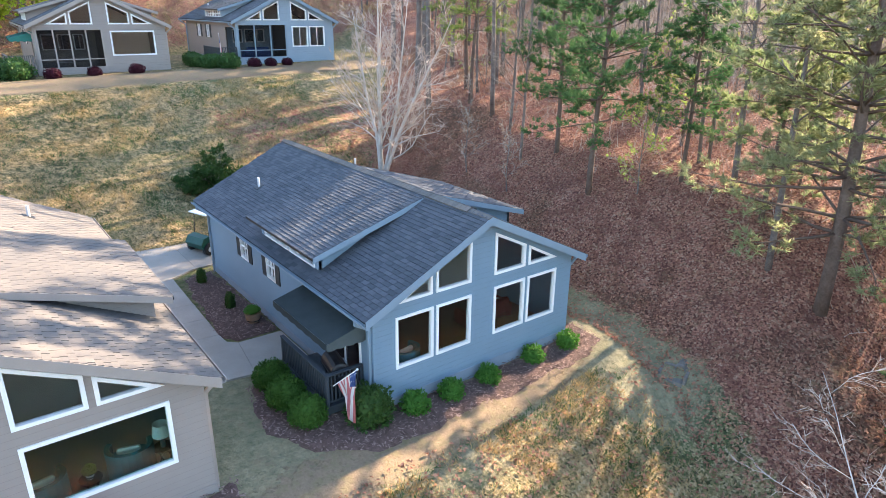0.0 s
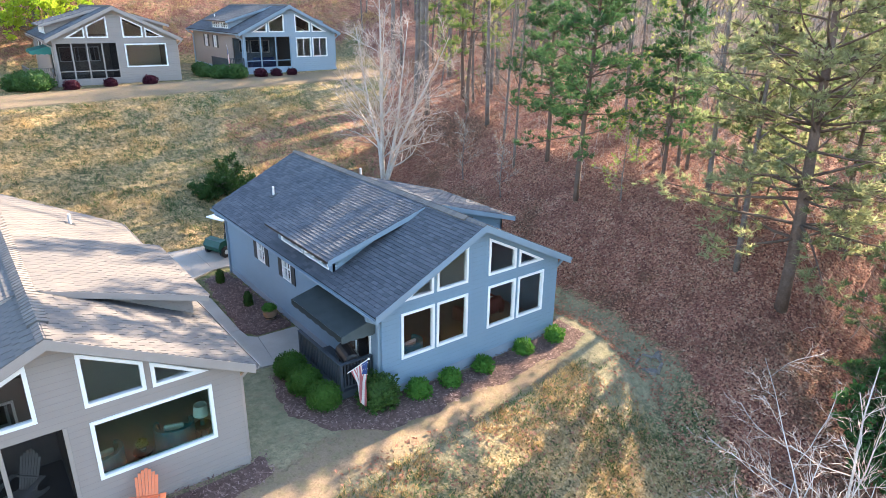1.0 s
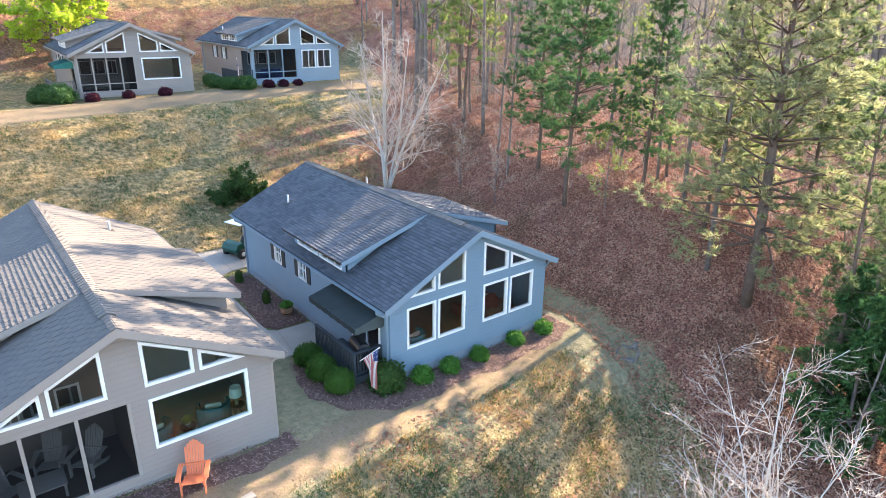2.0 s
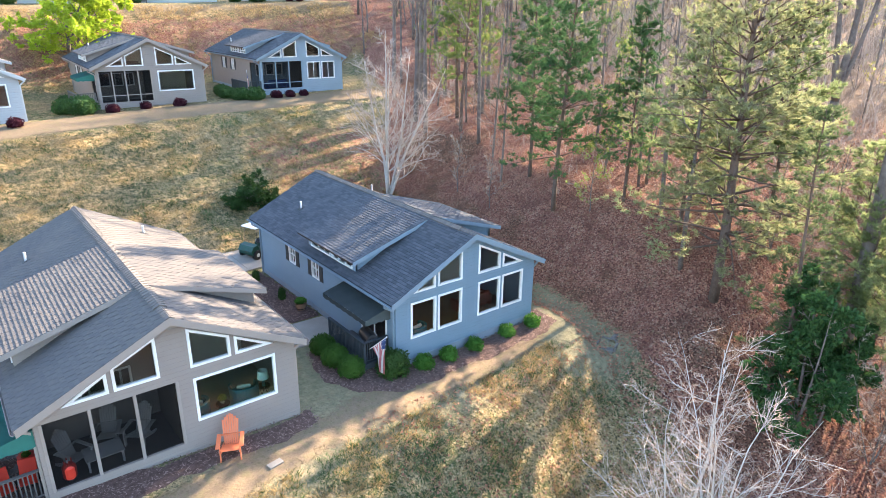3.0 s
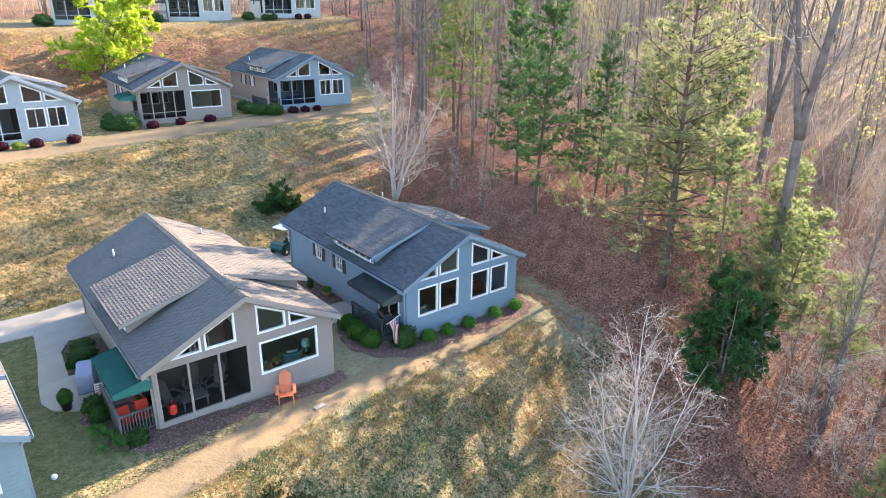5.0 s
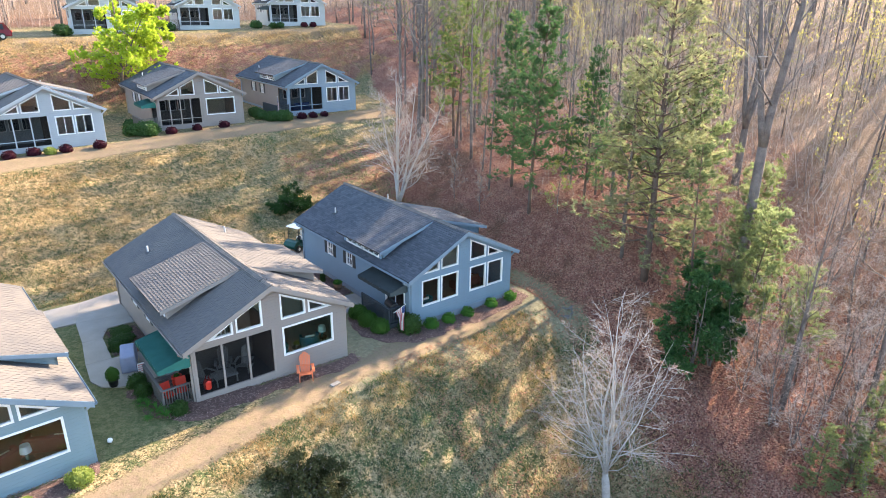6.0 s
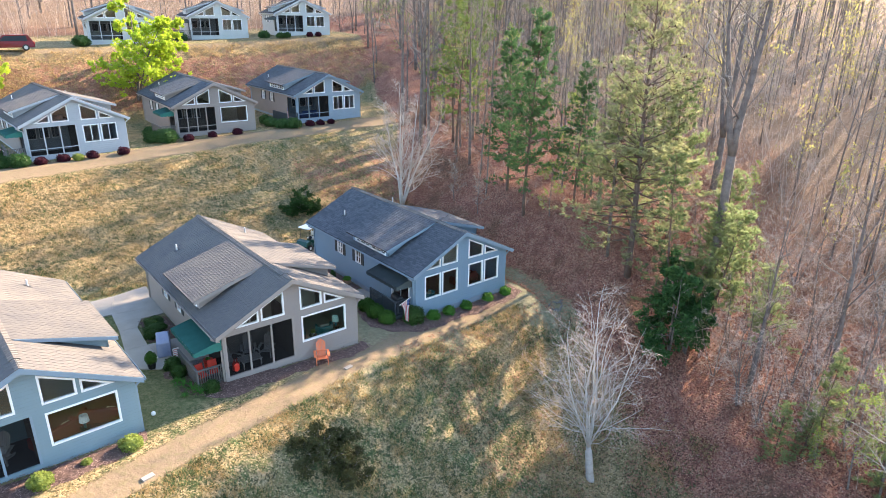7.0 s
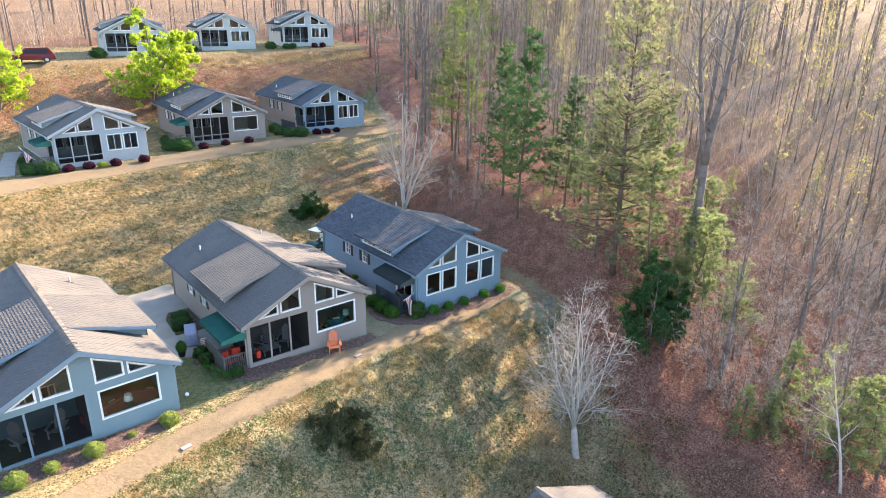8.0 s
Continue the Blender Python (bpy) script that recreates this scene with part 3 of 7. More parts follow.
    shared("inner_floor", "all" + (floor_mat or FLOOR_IN).name, lambda: one_box(WALL_L + 0.15, FRONT + 0.15, -0.11, WALL_R - 0.15, BACK - 0.15, 0.0), floor_mat or FLOOR_IN, h)

    def partition():
        b = bmesh.new()
        plate(b, [[(WALL_L + 0.15, 0.0), (WALL_R - 0.15, 0.0), (WALL_R - 0.15, roof_z(WALL_R) - 0.3), (0, RIDGE_Z - 0.3), (WALL_L + 0.15, roof_z(WALL_L) - 0.3)]], 5.2, 5.3)
        return b
    shared("partition", "all", partition, WALL_IN, h)
    # roof
    for side, sd in ((-1, "left"), (1, "right")):
        r = shared("roof", sd, lambda: slab(side, PITCH, HALF, 0.0, LENGTH, 0.13), UNDERLAY, h)
        strip = near and side < 0
        k = "shingles" + sd + str(strip) + cover.name
        if k not in cache:
            cache[k] = shingles(side, PITCH, HALF, 0.0, LENGTH, 2 + side, front_strip if strip else None, cover)
        if y < 70:
            s = new("roof_shingles", cache[k])
            s.parent = r
            tagged(s, kind="stuff")
        shared("rake_board", sd + trim.name, lambda: rake(side, PITCH, HALF, 0.0, 0.24), trim, h)
        shared("gutter", sd + trim.name, lambda: gutter(side), trim, h)
        dormer(h, side, key, clad, trim, cover)
        wx = WALL_L if side < 0 else WALL_R
        shared("downspout", sd + trim.name, lambda: downspout(side, FRONT + 0.08, wx), trim, h)
    shared("downspout", "back" + trim.name, lambda: downspout(-1, BACK - 0.2, WALL_L), trim, h)
    shared("ridge_cap", "all", ridge_caps, RIDGE, h)
    for px, py in ((-2.44, 11.2), (2.2, 11.6)):
        pz = roof_z(px)
        v = part("vent_pipe", rod((px, py, pz - 0.05), (px, py, pz + 0.38), 0.05), PVC, h, "short pale plumbing vent pipe")
        bm = bmesh.new()
        box(bm, px - 0.16, py - 0.16, pz - 0.02, px + 0.16, py + 0.16, pz + 0.03, 0.01)
        for q in bm.verts:
            q.co.z -= PITCH * (abs(q.co.x) - abs(px))
        part("flashing", bm, DARK_METAL, v)
    # screened porch
    if left == "screen":
        u0, u1 = WALL_L + 0.16, PORCH_R
        bm = bmesh.new()
        plate(bm, [rect(u0, PORCH_SILL, u1, HEAD + 0.05)], FRONT + 0.06, FRONT + 0.063)
        part("screen", bm, SCREEN, h, "dark insect screen of the porch")
        bm = bmesh.new()
        plate(bm, [rect(FRONT + 0.3, PORCH_SILL, 2.9, 2.3)], WALL_L + 0.06, WALL_L + 0.063, "x")
        part("screen", bm, SCREEN, h)
        for i in range(screen_bays + 1):
            u = u0 + (u1 - u0) * i / screen_bays
            part("screen_post", one_box(u - 0.045, FRONT - 0.012, PORCH_SILL - 0.03, u + 0.045, FRONT + 0.1, HEAD + 0.07, 0.006), trim, h)
        if not near:
            for i in range(screen_bays):
                ua, ub = u0 + (u1 - u0) * i / screen_bays + 0.045, u0 + (u1 - u0) * (i + 1) / screen_bays - 0.045
                part("screen_rail", one_box(ua, FRONT + 0.02, PORCH_SILL + 0.44, ub, FRONT + 0.07, PORCH_SILL + 0.50), trim, h)
        for a, b in ((-3.3, -2.2), (-2.0, -0.9)):
            fr = bmesh.new()
            plate(fr, [rect(a, 0.9, b, 2.1), inset(rect(a, 0.9, b, 2.1), 0.07)], 3.9, 3.98)
            w = part("inner_window", fr, WHITE, h)
            pb = bmesh.new()
            plate(pb, [inset(rect(a, 0.9, b, 2.1), 0.065)], 3.93, 3.94)
            part("pane", pb, GLASS, w)
        shared("porch_back_wall", "all" + clad.name, lambda: one_box(WALL_L + 0.15, 3.985, 0.0, PORCH_R - 0.06, 4.08, 2.9), clad, h)
        shared("porch_floor", "all", lambda: one_box(WALL_L + 0.16, FRONT + 0.16, 0.004, PORCH_R - 0.06, 2.94, 0.03), PORCH_FLOOR, h, )
        pw = [rect(a, 1.12, b, 2.12) for a, b in ((-3.3, -2.5), (-2.35, -1.55), (-1.4, -0.75))]

        def rear():
            b = bmesh.new()
            plate(b, [rect(WALL_L + 0.16, 0.035, PORCH_R - 0.06, 2.66)] + [inset(w, 0.04) for w in pw], 2.95, 3.05)
            return b
        shared("porch_rear_wall", clad.name, rear, clad, h)
        for w in pw:
            window(w, 2.95, -1, h, 0.06, (), GLASS)
        shared("porch_wall", "all", lambda: one_box(PORCH_R - 0.05, FRONT + 0.16, 0.0, PORCH_R + 0.07, 5.2, 2.7), PORCH_FLOOR, h)
    if awn:
        awning(h, *awn)
    return h


house_a = house("blue-grey clapboard cottage with grey shingle roof", 12.90, 13.87, 2.735, 0, SIDING_BLUE, TRIM_BLUE, "pair", "pair",
                (AWNING_DARK, 0.72, 4.15, 1.2, "dark slate fabric awning"), True, cover=SHINGLE_SLATE)
PORCH_FLOOR = mat("porch_boards", (0.10, 0.08, 0.065), (0.16, 0.13, 0.11), 2, 30, 0.7, 0.1)
house_b = house("taupe clapboard cottage with screened porch and green awning", 0.37, 13.20, 2.88, 0, SIDING_TAUPE, TRIM_TAUPE, "screen", "big",
                (AWNING_GREEN, 0.45, 3.95, 1.42, "dark green fabric awning"), True, floor_mat=CARPET)
house_c = house("pale blue clapboard cottage with screened porch", -11.99, 11.18, 3.02, 2.6, SIDING_PALE, TRIM_BLUE, "screen", "big", None, True, pane=GLASS)
house_d = house("light grey-blue cottage with screened porch and green awning", -2.72, 46.56, 8.92, 3.5, SIDING_LIGHT, TRIM_LIGHT, "screen", "slider",
                (AWNING_GREEN, 0.75, 3.6, 1.3, "green fabric awning"), side_clad=SIDING_TAUPE)
house_e = house("taupe cottage with screened porch and picture window", 10.24, 49.14, 9.14, -2.5, SIDING_TAUPE, TRIM_TAUPE, "screen", "big",
                (AWNING_GREEN, 0.75, 3.6, 1.3, "green fabric awning"), screen_bays=4, pane=GLASS, cover=SHINGLE_SLATE)
house_f = house("blue-grey cottage with screened porch", 23.15, 49.26, 9.38, -2.0, SIDING_STEEL, TRIM_BLUE, "screen", "slider", None, side_clad=SIDING_TAUPE, cover=SHINGLE_SLATE)
house_g = house("grey cottage half hidden behind a green tree", 9.5, 77.5, 16.7, -9, SIDING_SAGE, TRIM_LIGHT, "screen", "slider")
house_h = house("pale grey cottage on the upper row", 23.0, 80.0, 17.0, -12, SIDING_SAGE, TRIM_LIGHT, "screen", "slider", (AWNING_DARK, 0.75, 3.6, 1.3, "dark awning"))
house_i = house("pale grey cottage at the end of the upper row", 35.0, 77.5, 17.5, -15, SIDING_SAGE, TRIM_LIGHT, "screen", "slider", (AWNING_DARK, 0.75, 3.6, 1.3, "dark awning"))


# ---- the ground ----
def interp(x, xs, ys):
    return np.interp(x, xs, ys)


def step(a, b, t):
    u = np.clip((t - a) / (b - a), 0, 1)
    return u * u * (3 - 2 * u)


def crest(x):
    """The lower edge of the lane in front of the first row."""
    return interp(x, [-60, -30, -9, 2.5, 10, 16, 20, 40], [-4, 2, 8.4, 11.2, 12.0, 12.6, 13, 13])


def crest2(x):
    return interp(x, [-60, -30, -3, 10, 23, 40], [36, 39, 43.2, 45.3, 45.6, 46])


def lawn_z(x, y):
    b1 = interp(x, [-60, -30, -12, -6, 0.5, 6, 13, 17, 22, 60], [1.6, 0.9, 0.2, 0.1, -0.1, -0.3, -0.55, -0.42, -0.3, 0.0])
    b2 = interp(x, [-40, -3, 10, 23, 60], [5.7, 5.95, 6.15, 6.35, 6.8])
    b3 = interp(x, [-40, 9, 23, 35, 60], [13.0, 13.6, 13.9, 14.4, 14.6])
    c1, c2 = crest(x), crest2(x)
    d = c1 - y
    z = b1 - interp(d, [-1.5, 0, 2, 4, 6, 8, 10.5, 14, 20, 60, 300], [0, 0.12, 0.72, 1.85, 3.05, 4.2, 5.3, 6.2, 6.9, 9, 12])
    up = interp((y - 29.0) / (c2 - 29.0), [0, 0.12, 0.88, 1, 1.12], [0, 0.05, 0.86, 0.94, 1.0])
    z = z + (b2 - b1) * np.where(y > 29, up, 0)
    up3 = interp((y - 64.0) / 9.5, [0, 0.12, 0.88, 1, 1.25], [0, 0.05, 0.86, 0.95, 1.0])
    z = z + (b3 - b2) * np.where(y > 64, up3, 0)
    return z + 0.16 * np.maximum(y - 96, 0) * step(96, 110, y)


VALLEY_Y = [-60, -20, 0, 5, 10, 14, 20, 28, 36, 45, 60, 75, 95]


def valley_x(y):
    return interp(y, VALLEY_Y, [8, 11, 14, 16.2, 19, 19.5, 18.6, 18.8, 22, 29, 36, 43, 48])


def forest_z(x, y):
    zv = interp(y, VALLEY_Y, [-9, -7.0, -4.9, -3.0, -0.9, -0.5, -0.2, 0.2, 2.2, 5, 7.2, 12.5, 14.6])
    u = x - valley_x(y)
    gentle = interp(u, [0, 1.5, 4, 8, 14, 40, 90, 200, 400], [0, 0.55, 1.65, 2.25, 3.0, 7.2, 14, 34, 75])
    steep = interp(u, [0, 0.8, 3, 7.5, 14, 40, 90, 200, 400], [0, 0.25, 1.4, 3.9, 5.2, 8.8, 15, 35, 76])
    bank = step(5, 11, y) * step(40, 31, y)
    return zv + np.where(u < 0, 0.8 * u, gentle + (steep - gentle) * bank)


def ground_z(x, y):
    x, y = np.asarray(x, float), np.asarray(y, float)
    a, b = lawn_z(x, y), forest_z(x, y)
    k = 0.5
    h = np.clip(0.5 + 0.5 * (a - b) / k, 0, 1)
    return b + (a - b) * h + k * h * (1 - h)


def gz(x, y):
    return float(ground_z(x, y))


def axis_steps(fine0, fine1, step_f, lo, hi):
    mid = list(np.arange(fine0, fine1 + 1e-6, step_f))
    out, d = [], step_f
    v = fine1
    while v < hi:
        d *= 1.10
        v += d
        out.append(v)
    back, d, v = [], step_f, fine0
    while v > lo:
        d *= 1.10
        v -= d
        back.append(v)
    return np.array(back[::-1] + mid + out)


def build_ground():
    xs, ys = axis_steps(-22, 32, 0.38, -2500, 2500), axis_steps(-10, 47, 0.38, -2500, 2500)
    X, Y = np.meshgrid(xs, ys)
    Z = ground_z(X, Y)
    bump = np.array([noise.noise(Vector((a * 0.45, b * 0.45, 0))) for a, b in zip(X.ravel(), Y.ravel())]).reshape(X.shape)
    clod = np.array([noise.noise(Vector((a * 1.15, b * 1.15, 7))) for a, b in zip(X.ravel(), Y.ravel())]).reshape(X.shape)
    Z = Z + (0.09 * bump + 0.075 * clod) * np.where((Y < crest(X) - 1.5) | ((Y > 30) & (Y < 42)) | (X > valley_x(Y)), 1, 0.15)
    me = bpy.data.meshes.new("ground")
    ny, nx = X.shape
    idx = np.arange(nx * ny).reshape(ny, nx)
    quads = np.stack([idx[:-1, :-1], idx[:-1, 1:], idx[1:, 1:], idx[1:, :-1]], -1).reshape(-1, 4)
    me.from_pydata(np.stack([X, Y, Z], -1).reshape(-1, 3).tolist(), [], quads.tolist())
    me.materials.append(GROUND)
    c1, c2 = crest(X), crest2(X)
    lane = step(-0.7, 0.3, Y - c1) * step(2.0, 1.2, Y - c1) * step(19.5, 14, X)
    lane = np.maximum(lane, step(-0.6, 0.2, Y - c2) * step(3.2, 2.4, Y - c2) * step(34, 28, X))
    lane = np.maximum(lane, step(72, 73.5, Y) * step(76.5, 75, Y) * 0.7)
    lane = np.maximum(lane, 0.25 * step(4.6, 5.2, X) * step(9.5, 8.5, X) * step(11, 13, Y) * step(30, 26, Y))
    leaf = step(-0.5, 1.4, X - valley_x(Y))
    leaf = np.maximum(leaf, 0.62 * step(63, 66, Y) * step(74, 72, Y))
    leaf = np.maximum(leaf, step(98, 104, Y))
    leaf = np.maximum(leaf, step(-32, -45, X))
    leaf = np.maximum(leaf, 0.5 * step(13, 18, X + 0.25 * (Y - 29)) * step(28.5, 30.5, Y) * step(44, 40, Y))
    leaf = np.maximum(leaf, 0.75 * step(-6, -10, Y + 0.0 * X) * step(-2, 8, X))
    yard = 0.8 * step(c1 + 2.2, c1 + 3.4, Y) * step(30, 28, Y)
    worn = 0.75 * step(3.8, 4.8, X) * step(10.5, 12.2, Y) * step(21, 18, Y) * step(8.8, 7.6, X)
    worn = np.maximum(worn, 0.85 * step(14.5, 16.5, X) * step(20.3, 19.2, X) * step(8.5, 10.5, Y) * step(20, 15, Y))
    worn = np.maximum(worn, 0.7 * step(-2.2, -0.4, Y - c1) * step(3.2, 2.2, Y - c1) * step(-4, 3, X) * step(19, 17, X))
    deep = np.maximum(step(14, 34, X - valley_x(Y)), step(97, 110, Y))
    dry = step(30, 33, Y) * step(13, 4, X - 0.5 * (Y - 38)) * step(44, 43, Y - 0.12 * (X - 3)) + step(63, 66, Y) * step(76, 73, Y)
    dry = np.maximum(0.85 * np.clip(dry, 0, 1), 0.45 * step(29, 31, Y) * step(44, 42, Y))
    for name, arr in (("dry", dry), ("deep", deep), ("lane", lane), ("leaf", leaf), ("yard", yard), ("worn", worn)):
        me.attributes.new(name, "FLOAT", "POINT").data.foreach_set("value", arr.ravel())
    me.polygons.foreach_set("use_smooth", [True] * len(me.polygons))
    ob = new("ground", me)
    return tagged(ob, "sloping lawn with a worn lane and leaf-strewn woodland floor", "ground", kind="structure")


build_ground()


# ---- trees ----
def jitter(rng, d, amount):
    q = Vector((rng.gauss(0, 1), rng.gauss(0, 1), rng.gauss(0, 1)))
    return (d + q * amount).normalized()


def branch(bm, rng, start, d, length, r0, r1, bends, sides, lift=0.0, wob=0.12):
    pts, radii = [start.copy()], [r0]
    p, dd = start.copy(), d.copy()
    for i in range(bends):
        dd = jitter(rng, dd, wob)
        dd = (dd + Vector((0, 0, lift))).normalized()
        p = p + dd * (length / bends)
        pts.append(p.copy())
        radii.append(r0 + (r1 - r0) * (i + 1) / bends)
    tube(bm, pts, radii, sides)
    return pts, radii


def side_dir(rng, axis, spread):
    """A direction that leaves the axis by about spread degrees."""
    o = axis.orthogonal().normalized()
    o.rotate(Matrix.Rotation(rng.uniform(0, 2 * math.pi), 3, axis))
    a = radians(spread * rng.uniform(0.75, 1.25))
    return (axis * math.cos(a) + o * math.sin(a)).normalized()


def along(pts, radii, f):
    k = f * (len(pts) - 1)
    i = min(int(k), len(pts) - 2)
    u = k - i
    return pts[i].lerp(pts[i + 1], u), radii[i] + (radii[i + 1] - radii[i]) * u, (pts[i + 1] - pts[i]).normalized()


class Ribbons:
    """Thin twigs gathered as narrow strips."""

    def __init__(self):
        self.verts, self.faces = [], []

    def add(self, rng, pts, widths):
        d = pts[-1] - pts[0]
        side = d.orthogonal().normalized()
        side.rotate(Matrix.Rotation(rng.uniform(0, 3.14), 3, d.normalized()))
        k = len(self.verts)
        if len(pts) == 2:
            self.verts += [pts[0] - side * widths[0], pts[0] + side * widths[0], pts[1]]
            self.faces.append((k, k + 1, k + 2))
            return
        for p, w in zip(pts, widths):
            self.verts += [p - side * w, p + side * w]
        for i in range(len(pts) - 1):
            self.faces.append((k + 2 * i, k + 2 * i + 1, k + 2 * i + 3, k + 2 * i + 2))

    def mesh(self, name, material):
        me = bpy.data.meshes.new(name)
        me.from_pydata([tuple(v) for v in self.verts], [], self.faces)
        me.materials.append(material)
        return me


def crooked(rng, start, d, length, bends, lift, wob):
    pts, p, dd = [start.copy()], start.copy(), d.copy()
    for _ in range(bends):
        dd = (jitter(rng, dd, wob) + Vector((0, 0, lift))).normalized()
        p = p + dd * (length / bends)
        pts.append(p.copy())
    return pts


def bare_tree(seed, height, stems=1, limbs=14, twigs=9, fine=5, spread=38, trunk_r=0.16, clear=0.25, lean=0.04, reach=1.0, splay=14, lift=0.03, thick=1.0, fork=0.0, sides=(8, 5), flare=1.15, tips=None, bends=5):
    """A leafless tree: trunk with limbs, and the twigs of its crown."""
    rng = random.Random(seed)
    wood, crown = bmesh.new(), Ribbons()
    foot = Vector((0, 0, -0.3))
    if fork:
        foot = Vector((0.05, 0.02, fork))
        rise = [(0.02, 0.15, 1.1), (0.03, fork * 0.3, 1.04), (0.03, fork * 0.6, 1.0), (0.04, fork * 0.85, 0.95), (0.05, fork - 0.15, 0.9), (0.05, fork + 0.1, 0.8)]
        tube(wood, [Vector((0, 0, -0.3))] + [Vector((px, px * 0.4, pz)) for px, pz, _ in rise], [trunk_r * 1.5 * flare] + [trunk_r * k * flare for _, _, k in rise], sides[0])
    for s in range(stems):
        d0 = Vector((0, 0, 1)) if stems == 1 else side_dir(rng, Vector((0, 0, 1)), splay)
        if stems > 1 and s == 0:
            d0 = Vector((0.05, 0, 1)).normalized()
        h = height * (1 if s == 0 else rng.uniform(0.82, 1.0))
        tr = trunk_r * (1 if s == 0 else rng.uniform(0.6, 0.85))
        pts, radii = branch(wood, rng, foot, d0, h - fork, tr, tr * 0.10, 10, sides[0], 0.02, lean)
        for i in range(limbs):
            f = clear + (0.97 - clear) * (i + rng.random()) / limbs
            p, r, ax = along(pts, radii, f)
            g0 = (f - clear) / (1 - clear)
            ll = reach * height * rng.uniform(0.20, 0.36) * (1.05 - g0 * 0.75)
            lp, lr = branch(wood, rng, p, side_dir(rng, ax, spread), ll, min(r * 0.45, 0.055), 0.008, bends, sides[1], lift, 0.13)
            for j in range(twigs):
                g = 0.15 + 0.85 * (j + rng.random()) / twigs
                q, r2, ax2 = along(lp, lr, g)
                tl = ll * rng.uniform(0.25, 0.5) * (1.2 - 0.6 * g)
                tp = crooked(rng, q, side_dir(rng, ax2, 42), tl, 3, lift, 0.16)
                w0 = min(max(r2 * 0.7, 0.011), 0.03) * thick
                tw = [w0, w0 * 0.8, w0 * 0.6, 0.005 * thick]
                crown.add(rng, tp, tw)
                for k in range(fine):
                    q3, r3, ax3 = along(tp, tw, rng.uniform(0.2, 1.0))
                    e = q3 + jitter(rng, side_dir(rng, ax3, 38), 0.12) * tl * rng.uniform(0.35, 0.75)
                    crown.add(rng, [q3, e], [0.0095 * thick, 0.0])
                    if tips is not None:
                        tips.append((q3.lerp(e, 0.6), (e - q3).normalized()))
    return wood, crown


def leaf_quads(points, size, rng, per=1, jit=0.1, long=1.6):
    """Small leaves (folded quads) scattered round points."""
    verts, faces = [], []
    for p, d in points:
        for _ in range(per):
            c = p + Vector((rng.gauss(0, jit), rng.gauss(0, jit), rng.gauss(0, jit)))
            u = jitter(rng, d, 0.8)
            w = u.orthogonal().normalized()
            w.rotate(Matrix.Rotation(rng.uniform(0, 6.28), 3, u))
            s = size * rng.uniform(0.7, 1.3)
            n = u.cross(w) * s * 0.18
            k = len(verts)
            verts += [c, c + u * s * long * 0.5 + w * s * 0.5 + n, c + u * s * long, c + u * s * long * 0.5 - w * s * 0.5 + n]
            faces += [(k, k + 1, k + 2), (k, k + 2, k + 3)]
    me = bpy.data.meshes.new("leaves")
    me.from_pydata([tuple(v) for v in verts], [], faces)
    return me


def needle_tufts(points, size, rng, blades=9):
    """Tufts of needles: thin spikes that fan out from a twig's end."""
    verts, faces = [], []
    for p, d in points:
        for _ in range(blades):
            u = (d * 0.7 + Vector((rng.gauss(0, 0.5), rng.gauss(0, 0.5), rng.gauss(0, 0.4) + 0.1))).normalized()
            w = u.orthogonal().normalized()
            w.rotate(Matrix.Rotation(rng.uniform(0, 6.28), 3, u))
            s = size * rng.uniform(0.7, 1.2)
            k = len(verts)
            wd = s * 0.065
            verts += [p - w * wd, p + w * wd, p + u * s]
            faces += [(k, k + 1, k + 2)]
    me = bpy.data.meshes.new("needles")
    me.from_pydata([tuple(v) for v in verts], [], faces)
    return me


